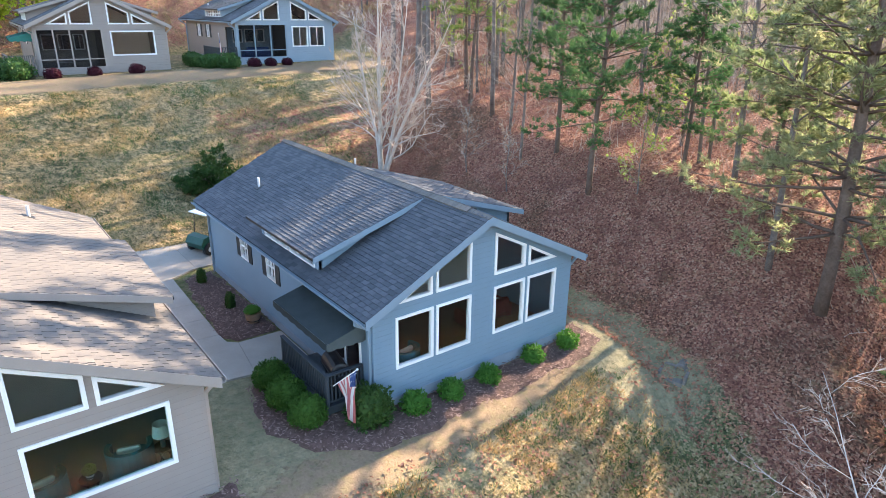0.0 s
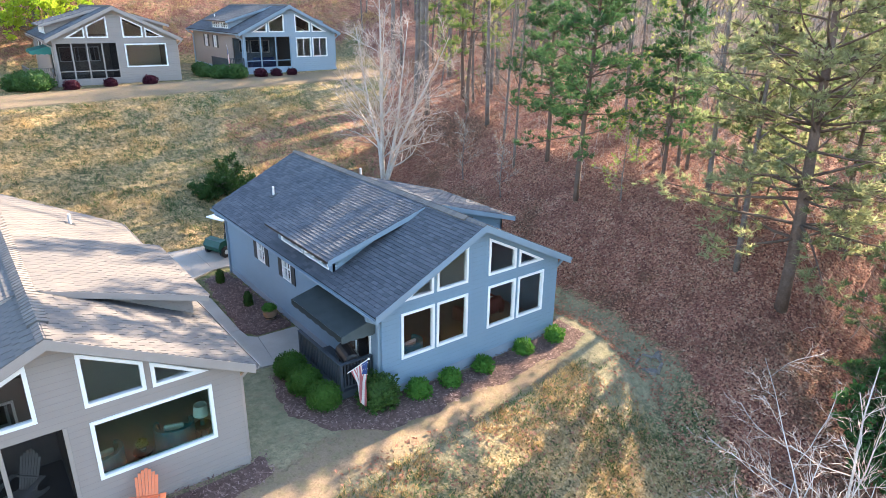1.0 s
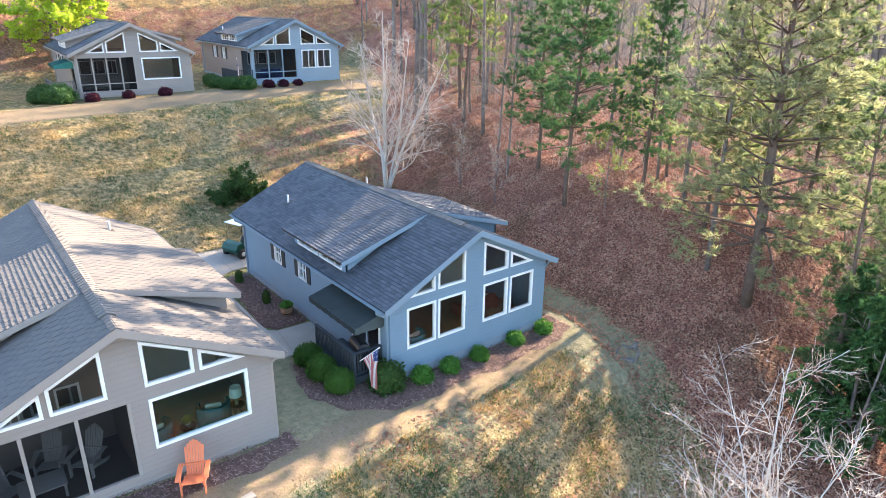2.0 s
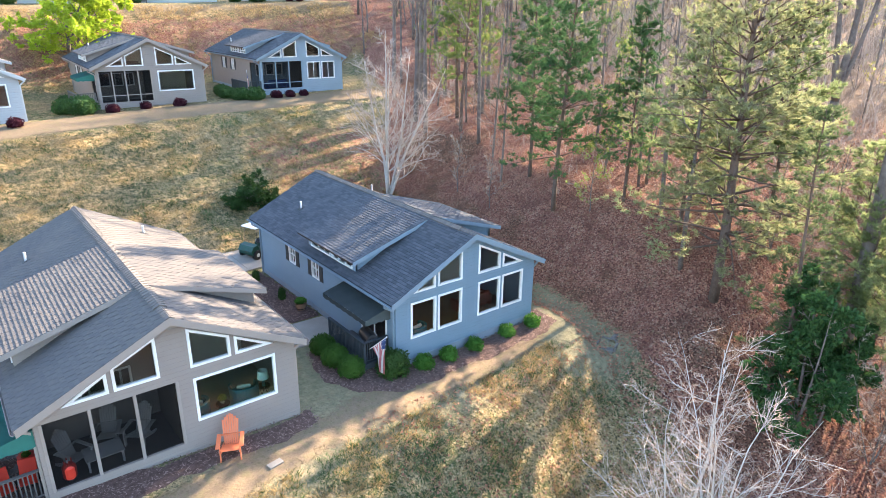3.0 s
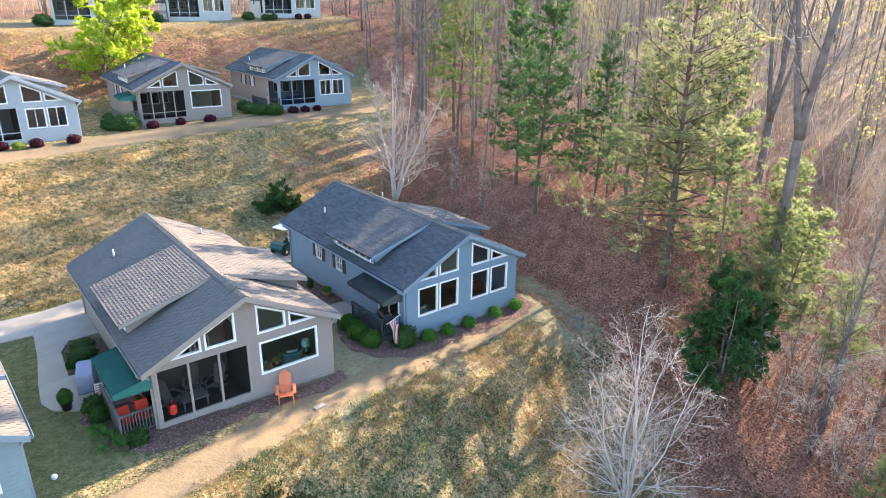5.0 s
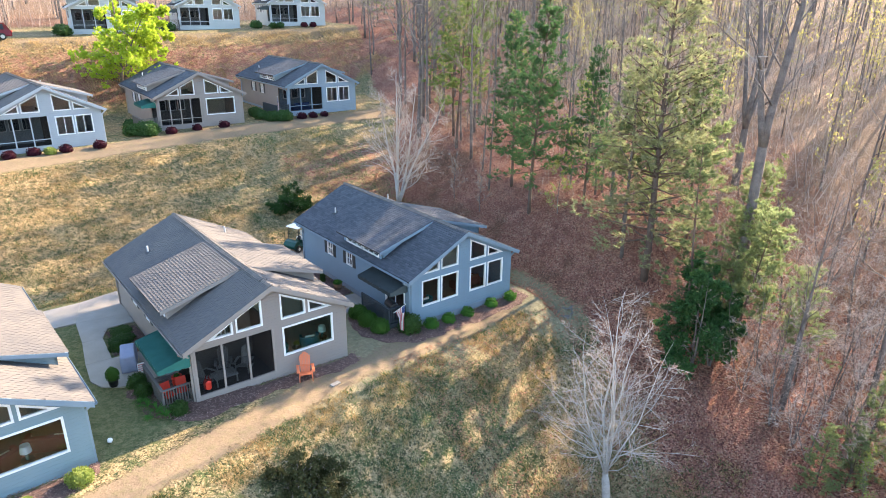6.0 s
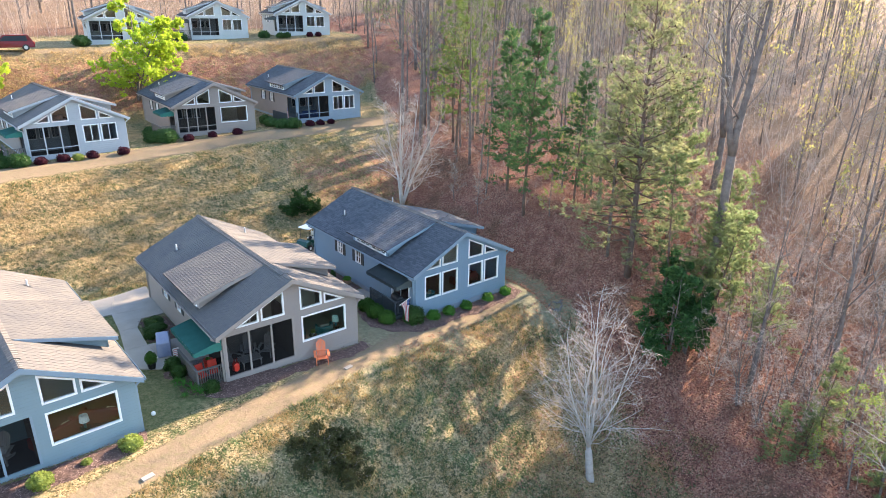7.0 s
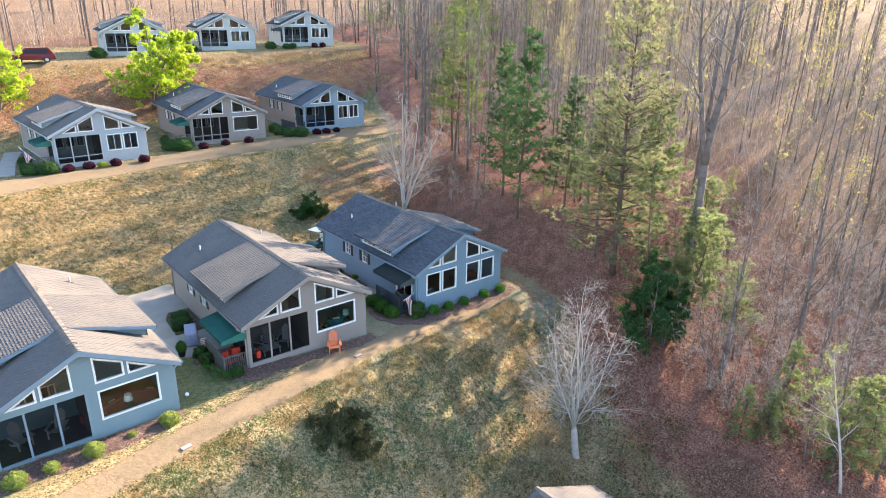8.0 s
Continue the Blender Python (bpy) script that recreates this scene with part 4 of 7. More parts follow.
def pine_meshes(seed, height, clear=0.35, whorls=16, per=5, reach=0.22, tufts=26, size=0.3, trunk_r=0.2, blades=9, cones=False, taper=0.75):
    rng = random.Random(seed)
    wood = bmesh.new()
    pts, radii = branch(wood, rng, Vector((0, 0, -0.4)), Vector((0, 0, 1)), height + 0.4, trunk_r, 0.02, 10, 8, 0.03, 0.02)
    ends = []
    for i in range(whorls):
        f = clear + (0.99 - clear) * (i + rng.uniform(0.1, 0.9)) / whorls
        g = (f - clear) / (1 - clear)
        n = max(2, round(per * rng.uniform(0.6, 1.2)))
        a0 = rng.uniform(0, 6.28)
        for j in range(n):
            a = a0 + j * 6.283 / n + rng.uniform(-0.4, 0.4)
            p, r, ax = along(pts, radii, f)
            up = 0.05 + 0.75 * g + rng.uniform(-0.15, 0.15)
            d = Vector((math.cos(a), math.sin(a), up)).normalized()
            bl = height * reach * (1.05 - taper * g) * rng.uniform(0.55, 1.15)
            bp, br = branch(wood, rng, p, d, bl, max(r * 0.35, 0.02), 0.008, 4, 4, 0.03, 0.10)
            k = max(3, round(tufts * (1.15 - 0.65 * g)))
            for m in range(k):
                h = 0.25 + 0.75 * (m + rng.random()) / k
                q, r2, ax2 = along(bp, br, h)
                sd = side_dir(rng, ax2, 52)
                sd = Vector((sd.x, sd.y, sd.z * 0.45 + 0.10)).normalized()
                e = q + sd * bl * rng.uniform(0.14, 0.34) * (1.25 - 0.6 * h)
                tube(wood, [q, e], [0.012, 0.004], 3)
                for _ in range(5):
                    c = q.lerp(e, rng.uniform(0.35, 1.08)) + Vector((rng.gauss(0, 0.07), rng.gauss(0, 0.07), rng.gauss(0, 0.05)))
                    ends.append((c, (sd + Vector((0, 0, 0.35))).normalized()))
    ends.append((pts[-1], Vector((0, 0, 1))))
    fruit = [e for e, _ in ends if e.z > height * 0.5 and rng.random() < 0.055] if cones else []
    return wood, needle_tufts(ends, size, rng, blades), fruit


def cone_mesh(points, rng):
    """Small dark cones near the twigs' ends."""
    bm = bmesh.new()
    for p in points:
        q = p + Vector((rng.gauss(0, 0.05), rng.gauss(0, 0.05), -0.06))
        tube(bm, [q, q + Vector((0, 0, 0.05)), q + Vector((0, 0, 0.13))], [0.045, 0.06, 0.015], 5)
    return mesh_of(bm, "cones", CONE)


PROTO = {}


def keep_proto(name, wood_me, crown_me, more=None):
    PROTO[name] = (wood_me, crown_me, more)


def put_tree(name, proto, x, y, label, category="tree", group="", scale=1.0, turn=None, rng=random, z=None, tilt=0.0):
    wood_me, crown_me, more = PROTO[proto]
    turn = rng.uniform(0, 360) if turn is None else turn
    m = pose(x, y, gz(x, y) if z is None else z, rng.uniform(-tilt, tilt), rng.uniform(-tilt, tilt), turn) @ Matrix.Diagonal((scale, scale, scale * rng.uniform(0.92, 1.08), 1))
    t = new(name)
    t.matrix_world = m
    tagged(t, label, category, group)
    for nm, me in (("trunk", wood_me), ("crown", crown_me), ("cone_cluster" if "pine" in proto else "leaves", more)):
        if me is not None:
            o = new(nm, me)
            o.parent = t
            if nm == "cone_cluster":
                tagged(o, "small dark pine cones", kind="stuff")
    return t


def bare_proto(name, seed, bark, twig, leaves=None, **kw):
    tips = [] if leaves else None
    w, c = bare_tree(seed, tips=tips, **kw)
    more = None
    if leaves:
        material, size, share, per = leaves
        rng = random.Random(seed + 5)
        more = leaf_quads([t for t in tips if rng.random() < share], size, rng, per, 0.06 if size != 0.12 else 0.2)
        more.materials.append(material)
    keep_proto(name, mesh_of(w, "trunk", bark, True), c.mesh("crown", twig), more)


def pine_proto(name, seed, needles, **kw):
    w, n, fruit = pine_meshes(seed, **kw)
    n.materials.append(needles)
    keep_proto(name, mesh_of(w, "trunk", BARK_PINE, True), n, cone_mesh(fruit, random.Random(seed)) if fruit else None)


bare_proto("pale_multi", 11, BARK_PALE, TWIG_PALE, height=11.5, stems=5, limbs=12, twigs=11, fine=7, trunk_r=0.15, clear=0.15, spread=46, splay=17, reach=1.1, thick=1.2)
bare_proto("pale_wide", 18, BARK_PALE, TWIG_PALE, height=11.4, stems=7, limbs=15, twigs=9, fine=5, trunk_r=0.075, clear=0.03, spread=60, splay=16, reach=0.98, thick=0.66, lift=0.045, fork=2.0, flare=2.5, lean=0.085)
bare_proto("wood_a", 21, BARK, TWIG, height=19, limbs=13, twigs=7, fine=5, trunk_r=0.17, clear=0.36, spread=44, lean=0.014, thick=0.85)
bare_proto("wood_b", 22, BARK, TWIG, height=22, limbs=14, twigs=7, fine=5, trunk_r=0.21, clear=0.32, spread=48, lean=0.014, thick=0.85)
bare_proto("wood_c", 23, BARK, TWIG, height=16, limbs=12, twigs=7, fine=5, trunk_r=0.09, clear=0.22, spread=42, lean=0.02, thick=0.85)
for i, (h, r, c) in enumerate(((19, 0.19, 0.36), (22, 0.23, 0.36), (16, 0.12, 0.3))):
    bare_proto("far_" + str(i), 61 + i, BARK, TWIG, height=h, limbs=11, twigs=4, fine=2, trunk_r=r * 0.8, clear=c * 0.7, spread=46, thick=1.05, sides=(4, 3), lean=0.016, bends=2)
bare_proto("wood_fork", 28, BARK, TWIG, height=22, stems=3, limbs=10, twigs=7, fine=4, trunk_r=0.23, clear=0.4, spread=42, lean=0.03, splay=15, thick=1.8, fork=4.5)
bare_proto("oak", 46, BARK, TWIG, height=27, stems=2, limbs=9, twigs=7, fine=5, trunk_r=0.25, clear=0.12, spread=50, lean=0.03, splay=12, thick=1.1, fork=12.2, reach=0.8)
bare_proto("wood_bud", 24, BARK, TWIG, (LEAF_BUD, 0.085, 0.7, 3), height=15, limbs=12, twigs=7, fine=5, trunk_r=0.12, clear=0.3, spread=38, thick=1.5)
bare_proto("pale_wood", 40, BARK_PALE, TWIG_PALE, (LEAF_FRESH, 0.11, 0.5, 3), height=13, limbs=13, twigs=7, fine=4, trunk_r=0.15, clear=0.3, spread=50, lean=0.02)
bare_proto("sapling", 25, BARK, TWIG, height=6.5, limbs=11, twigs=8, fine=5, trunk_r=0.05, clear=0.12, spread=40, thick=1.4)
bare_proto("brush_tree", 29, BARK, TWIG_PALE, height=6.5, stems=3, limbs=9, twigs=7, fine=5, trunk_r=0.05, clear=0.06, spread=60, splay=26, reach=1.25, thick=0.8, sides=(4, 3), lift=0.0, bends=3)
bare_proto("sapling_green", 26, BARK, TWIG, (LEAF_FRESH, 0.10, 0.7, 3), height=6.5, limbs=12, twigs=7, fine=4, trunk_r=0.05, clear=0.12, spread=46)
bare_proto("leafy_tree", 36, BARK, TWIG, (LEAF_FRESH, 0.11, 0.7, 3), height=10, limbs=15, twigs=8, fine=4, trunk_r=0.09, clear=0.15, spread=52, lift=0.0)
bare_proto("holly", 37, BARK, TWIG, (LEAF_HOLLY, 0.11, 1.0, 18), height=6.0, stems=2, limbs=13, twigs=8, fine=5, trunk_r=0.09, clear=0.06, spread=64, lift=0.0, reach=1.2)
bare_proto("dark_bush", 39, BARK, TWIG, (LEAF_DULL, 0.075, 1.0, 4), height=2.0, stems=9, limbs=8, twigs=6, fine=4, trunk_r=0.025, clear=0.1, spread=50, splay=55, reach=1.3)
bare_proto("bank_bush", 41, BARK, TWIG, (LEAF_PHOTINIA, 0.075, 1.0, 4), height=1.8, stems=9, limbs=8, twigs=6, fine=4, trunk_r=0.025, clear=0.1, spread=50, splay=58, reach=1.3)
bare_proto("spring_tree", 27, BARK, TWIG, (LEAF_SPRING, 0.11, 1.0, 20), height=9.0, stems=4, limbs=12, twigs=8, fine=4, trunk_r=0.14, clear=0.03, spread=72, splay=30, lift=0.0, reach=1.35)
pine_proto("pine_big", 31, NEEDLE_YELLOW, height=20, clear=0.15, whorls=27, per=5, tufts=11, size=0.26, trunk_r=0.25, reach=0.235, blades=14, cones=True, taper=0.45)
pine_proto("pine_light", 35, NEEDLE_LIGHT, height=13, clear=0.32, whorls=15, per=5, tufts=9, size=0.30, trunk_r=0.14, reach=0.27, blades=14, taper=0.6)
pine_proto("pine_green", 33, NEEDLE_DARK, height=14, clear=0.22, whorls=19, per=5, tufts=9, size=0.23, trunk_r=0.14, reach=0.22, blades=15)
pine_proto("pine_slim", 38, NEEDLE_DEEP, height=13, clear=0.14, whorls=17, per=4, tufts=5, size=0.22, trunk_r=0.11, reach=0.16, blades=12)
pine_proto("pine_mid", 32, NEEDLE, height=15, clear=0.35, whorls=13, per=4, tufts=5, size=0.36, trunk_r=0.16, blades=13)
pine_proto("pine_young", 34, NEEDLE_LIGHT, height=7, clear=0.05, whorls=13, per=5, tufts=6, size=0.25, trunk_r=0.07, reach=0.30, blades=12)

LABEL = {"wood_a": "tall leafless hardwood with a straight grey trunk", "wood_b": "tall leafless hardwood with forking limbs",
         "wood_c": "slender leafless woodland tree", "wood_bud": "woodland tree with yellow-green buds", "sapling": "thin leafless sapling on the leaf-strewn bank",
         "brush_tree": "leafless pale-twigged brush at the wood's edge", "oak": "tall grey hardwood forking high above the ground", "wood_fork": "large forked leafless hardwood with grey bark",
         "sapling_green": "young tree with fresh green leaves", "leafy_tree": "slim tree with light green new leaves",
         "pale_wood": "pale lichened tree with fresh green leaves", "holly": "dense dark green broadleaf evergreen", "pine_mid": "woodland pine with green needles", "pine_young": "young bushy pine with green needles",
         "pine_big": "large pine with yellowing needles", "pine_light": "pine with light yellow-green needles",
         "pine_green": "tall pine with deep green needles and bare lower trunk", "pine_slim": "slim dark green conifer at the wood's edge"}
KINDS = ("wood_a", "wood_b", "wood_c", "wood_bud", "sapling", "brush_tree", "sapling_green", "pine_mid", "pine_young", "leafy_tree")
rng = random.Random(77)
spots = []


def grow(kind, x, y, scale=1.0, turn=None, label=None, tilt=0.8):
    spots.append((x, y))
    nm = "pine_tree" if "pine" in kind else "sapling" if "sapling" in kind else "evergreen_tree" if kind == "holly" else "bare_tree" if kind.startswith("pale") else "woodland_tree"
    return put_tree(nm, kind, x, y, label or LABEL[kind], "tree", "" if label else "woodland trees", scale, turn, rng, tilt=tilt)


lawn_tree = grow("pale_wide", 11.5, 1.55, 1.05, 20, "leafless pale-barked tree standing on the lawn slope", 0)
lawn_tree.matrix_world = lawn_tree.matrix_world @ Matrix.Rotation(radians(7), 4, Matrix.Rotation(radians(-20), 3, "Z") @ Vector((-0.7, -0.7, 0)))
grow("pale_multi", 20.3, 31.6, 1.0, 80, "leafless pale-barked tree with several stems behind the cottage", 0)
grow("spring_tree", 7.6, 66.9, 1.4, 10, "bright spring-green leafy tree on the bank", 0)
grow("spring_tree", -8.4, 67.7, 1.1, 130, "yellow-green spring tree at the road bend", 0)
for kind, x, y, s in (
        ("pine_green", 24.0, 19.6, 1.05), ("pine_green", 25.6, 23.2, 0.95), ("pine_big", 23.4, 8.7, 1.0), ("pine_light", 24.6, 3.8, 0.6), ("pine_green", 26.3, 16.4, 0.75),
        ("pine_light", 28.2, 9.0, 0.8), ("pine_light", 25.8, 12.4, 0.8), ("pine_young", 28.6, 12.4, 0.7), ("pine_light", 28.2, 4.6, 0.7), ("pine_light", 24.2, -1.0, 0.5), ("pine_young", 21.0, -5.8, 0.7), ("pine_slim", 20.9, 4.1, 1.0), ("holly", 20.4, 3.1, 1.05), ("holly", 21.5, 2.6, 0.8),
        ("oak", 24.6, 3.3, 1.0), ("pine_light", 22.7, 2.1, 0.66), ("wood_fork", 36.6, 10.4, 1.0), ("wood_b", 25.6, -4.3, 0.8), ("wood_c", 22.2, -1.2, 0.8), ("leafy_tree", 20.6, -11.2, 0.8), ("brush_tree", 20.6, -9.0, 0.9), ("brush_tree", 22.8, -9.0, 1.0), ("wood_c", 19.6, -9.4, 0.7), ("wood_a", 21.9, -1.5, 0.7), 
        ("leafy_tree", 28.2, 19.4, 0.9), ("sapling_green", 24.9, 17.6, 0.8),
        ("wood_a", 26.9, 14.3, 0.8), ("wood_c", 28.8, 16.7, 1.0), ("wood_c", 28.2, 16.8, 1.0), ("wood_c", 29.4, 18.6, 1.0), ("wood_a", 23.9, 10.9, 0.75),
        ("brush_tree", 20.4, -1.6, 1.0), ("brush_tree", 22.6, -0.4, 1.0), ("brush_tree", 24.3, -2.8, 1.1), ("brush_tree", 22.2, -4.6, 1.0), ("brush_tree", 19.4, -4.0, 0.8),
        ("brush_tree", 26.0, -5.6, 1.1), ("brush_tree", 25.2, 5.2, 0.9), ("brush_tree", 27.3, 1.0, 0.7), ("sapling", 27.6, 8.4, 1.0),
        ("wood_c", 23.4, -6.4, 0.8), ("pine_young", 21.6, -10.4, 0.8), ("brush_tree", 21.4, -7.0, 0.8), ("brush_tree", 21.6, 0.6, 1.0), ("brush_tree", 20.0, -3.0, 0.9), ("brush_tree", 24.8, -0.4, 1.1), ("brush_tree", 26.4, -3.4, 1.2), ("brush_tree", 23.0, -8.0, 1.0),
        ("brush_tree", 28.6, -6.4, 1.2), ("brush_tree", 31.0, -1.0, 1.3), ("brush_tree", 33.6, -6.0, 1.3), ("brush_tree", 29.6, 2.6, 1.2), ("brush_tree", 34.6, 2.0, 1.3), ("brush_tree", 32.0, 7.0, 1.2), ("brush_tree", 37.0, -3.0, 1.4),
        ("pine_young", 19.8, -9.6, 0.8), ("leafy_tree", 19.0, -8.2, 0.6), 
        ("pine_young", 18.0, -4.9, 0.5), ("pine_young", 19.2, -5.8, 0.45), ("sapling_green", 18.8, -6.6, 0.45), ("brush_tree", 20.2, -5.6, 0.8), ("brush_tree", 23.8, 1.0, 0.8), ("brush_tree", 28.0, -2.0, 0.8), ("brush_tree", 30.0, -5.0, 0.8), ("brush_tree", 25.0, -7.6, 0.9), ("sapling_green", 24.0, 3.6, 0.7),
        ("wood_c", 24.6, 24.8, 0.9), ("wood_c", 26.2, 27.4, 0.95), ("wood_a", 27.0, 29.8, 0.9), ("pine_mid", 27.6, 32.6, 0.9), ("pine_mid", 30.2, 36.2, 1.0),
        ("wood_bud", 29.2, 33.8, 0.8), ("leafy_tree", 31.5, 40.5, 0.8), ("wood_bud", 34.5, 45.5, 0.8), ("sapling", 22.8, 27.0, 0.8), ("sapling", 22.6, 23.6, 0.7)):
    grow(kind, x, y, s)


edge_tree = grow("pale_wood", 18.3, -10.4, 0.62, 0, None, 0)
edge_tree.matrix_world = edge_tree.matrix_world @ Matrix.Rotation(radians(9), 4, Vector((-0.7, -0.7, 0)))


def scatter(n, x0, x1, y0, y1, weights, gap, ok):
    made = 0
    for _ in range(n * 6):
        if made >= n:
            break
        x, y = rng.uniform(x0, x1), rng.uniform(y0, y1)
        if not ok(x, y) or any((x - a) ** 2 + (y - b) ** 2 < gap * gap for a, b in spots):
            continue
        grow(rng.choices(KINDS, weights)[0], x, y, rng.uniform(0.8, 1.15), None, None, 0.8)
        made += 1



def sunlit(x, y, keep=0.35):
    """Thins the wood where the low sun reaches the lawn and the litter below it."""
    c = y - 0.167 * (x - 20)
    return not (x > 27 and -6 < c < 14.5) or thin.random() < keep


thin = random.Random(17)
for kind, x, y, s in (("wood_b", 28.2, 39.2, 1.1), ("wood_b", 30.6, 41.8, 1.15), ("wood_a", 29.8, 44.8, 1.2), ("wood_b", 33.4, 45.4, 1.15), ("wood_a", 27.0, 36.2, 1.15), ("wood_b", 33.5, 42.0, 0.9), ("pine_mid", 36.5, 41.0, 1.1), ("wood_a", 38.0, 45.5, 1.0), ("pine_mid", 41.5, 47.0, 1.1), ("wood_b", 35.0, 37.8, 0.9),
                      ("wood_a", 31.5, 34.6, 0.9), ("pine_mid", 45.5, 50.5, 1.2), ("wood_b", 40.0, 39.0, 1.0), ("wood_fork", 47.0, 44.0, 0.9), ("wood_a", 33.0, 48.2, 0.8)):
    grow(kind, x, y, s)
in_wood = lambda x, y: x > float(valley_x(y)) + 7 and sunlit(x, y)
sunny = lambda x, y: in_wood(x, y) and x > 26
scatter(26, 28, 48, 4, 44, (0.8, 0.8, 7, 3, 6, 8, 1, 0.0, 0.2, 0.4), 2.6, sunny)
scatter(14, 27, 52, -30, 4, (0.5, 0.5, 4, 4, 6, 8, 0.6, 0.0, 0.3, 0.2), 3.2, in_wood)
scatter(12, 34, 62, -16, 14, (0.5, 0.5, 5, 4, 3, 4, 0, 0, 0, 0), 3.0, in_wood)
scatter(60, 30, 62, 44, 74, (5, 5, 8, 3, 3, 4, 1.0, 0.6, 0.4, 1), 2.4, in_wood)
scatter(40, -70, 70, 97, 106, (6, 6, 7, 2, 1, 1, 0.3, 0.3, 0.2, 0.4), 2.6, lambda x, y: True)
scatter(36, 38, 68, 62, 97, (3, 3, 8, 4, 3, 5, 0.6, 0.4, 0.4, 0.6), 2.3, lambda x, y: x > float(valley_x(y)) + 0.5)
low = random.Random(5)
for _ in range(52):
    y = low.uniform(-22, 60)
    x = float(valley_x(y)) + 8 + low.random() * 30
    grow(low.choice(("brush_tree", "brush_tree", "sapling", "sapling", "sapling_green")), x, y, low.uniform(0.45, 0.8), None, None, 3.0)


def far_woods():
    """The deep woods behind: hundreds of leafless trees in one mesh."""
    r = random.Random(88)
    protos = []
    for i in range(3):
        vs, fs, ms = [], [], []
        for mi, me in enumerate(PROTO["far_" + str(i)][:2]):
            k = len(vs)
            vs += [v.co[:] for v in me.vertices]
            fs += [tuple(k + j for j in p.vertices) for p in me.polygons]
            ms += [mi] * len(me.polygons)
        protos.append((np.array(vs), fs, ms))
    verts, faces, mats, base = [], [], [], 0
    places = [(r.uniform(-75, 110), 104 + 46 * r.random() ** 1.5) for _ in range(220)]
    places += [(84 + 45 * r.random(), r.uniform(-55, 60)) for _ in range(230)] + [(112 + 55 * r.random(), r.uniform(-25, 110)) for _ in range(90)] + [(58 + 60 * r.random(), r.uniform(58, 112)) for _ in range(120)]
    places += [(r.uniform(-75, -40), r.uniform(30, 110)) for _ in range(25)]
    places = [p for p in places if sunlit(*p, 0.8)]
    for x, y in places:
        vs, fs, ms = protos[r.randrange(3)]
        a, sc = r.uniform(0, 6.28), r.uniform(0.8, 1.15)
        c, s = math.cos(a) * sc, math.sin(a) * sc
        out = np.stack([vs[:, 0] * c - vs[:, 1] * s + x, vs[:, 0] * s + vs[:, 1] * c + y, vs[:, 2] * sc + gz(x, y)], 1)
        verts.append(out)
        faces += [tuple(base + j for j in f) for f in fs]
        mats += ms
        base += len(vs)
    me = bpy.data.meshes.new("far_woods")
    me.from_pydata(np.concatenate(verts).tolist(), [], faces)
    me.materials.append(BARK)
    me.materials.append(TWIG)
    me.polygons.foreach_set("material_index", mats)
    tops = []
    for x, y in places:
        if r.random() < 0.3:
            h = r.uniform(8, 15)
            tops += [(Vector((x + r.gauss(0, 1.7), y + r.gauss(0, 1.7), gz(x, y) + h + r.gauss(0, 2.2))), Vector((0, 0, 1))) for _ in range(55)]
    young = leaf_quads(tops, 0.2, r, 3, 0.3)
    young.materials.append(LEAF_BUD)
    wood = tagged(new("far_woods"), "distant leafless hardwood forest with some new yellow-green leaf", "forest", kind="stuff")
    for nm, mesh in (("trees", me), ("leaves", young)):
        o = new(nm, mesh)
        o.parent = wood


far_woods()


def thicket():
    """Leggy leafless undergrowth deep in the woods."""
    r, b = random.Random(71), Ribbons()
    for _ in range(2000):
        if r.random() < 0.75:
            y = r.uniform(-40, 95)
            x = float(valley_x(y)) + 24 + r.random() * 55
        else:
            x, y = r.uniform(-45, 85), 97 + 22 * r.random() ** 1.5
        z = gz(x, y)
        for _ in range(r.randint(2, 3)):
            h = r.uniform(1.8, 7.0)
            base = Vector((x + r.gauss(0, 0.7), y + r.gauss(0, 0.7), z - 0.1))
            pts = crooked(r, base, jitter(r, Vector((0, 0, 1)), 0.16), h, 2, 0.02, 0.07)
            b.add(r, pts, [0.025, 0.018, 0.006])
            for _ in range(8):
                q = pts[0].lerp(pts[2], r.uniform(0.25, 1.0))
                e = q + jitter(r, Vector((0, 0, 0.35)), 0.6) * r.uniform(0.6, 1.6)
                b.add(r, [q, e], [0.013, 0])
                m = q.lerp(e, 0.5)
                b.add(r, [m, m + jitter(r, Vector((0, 0, 0.3)), 0.7) * 0.7], [0.01, 0])
    tagged(new("thicket", b.mesh("thicket", TWIG_PALE)), "leafless undergrowth deep in the woods", "brush", kind="stuff")


thicket()


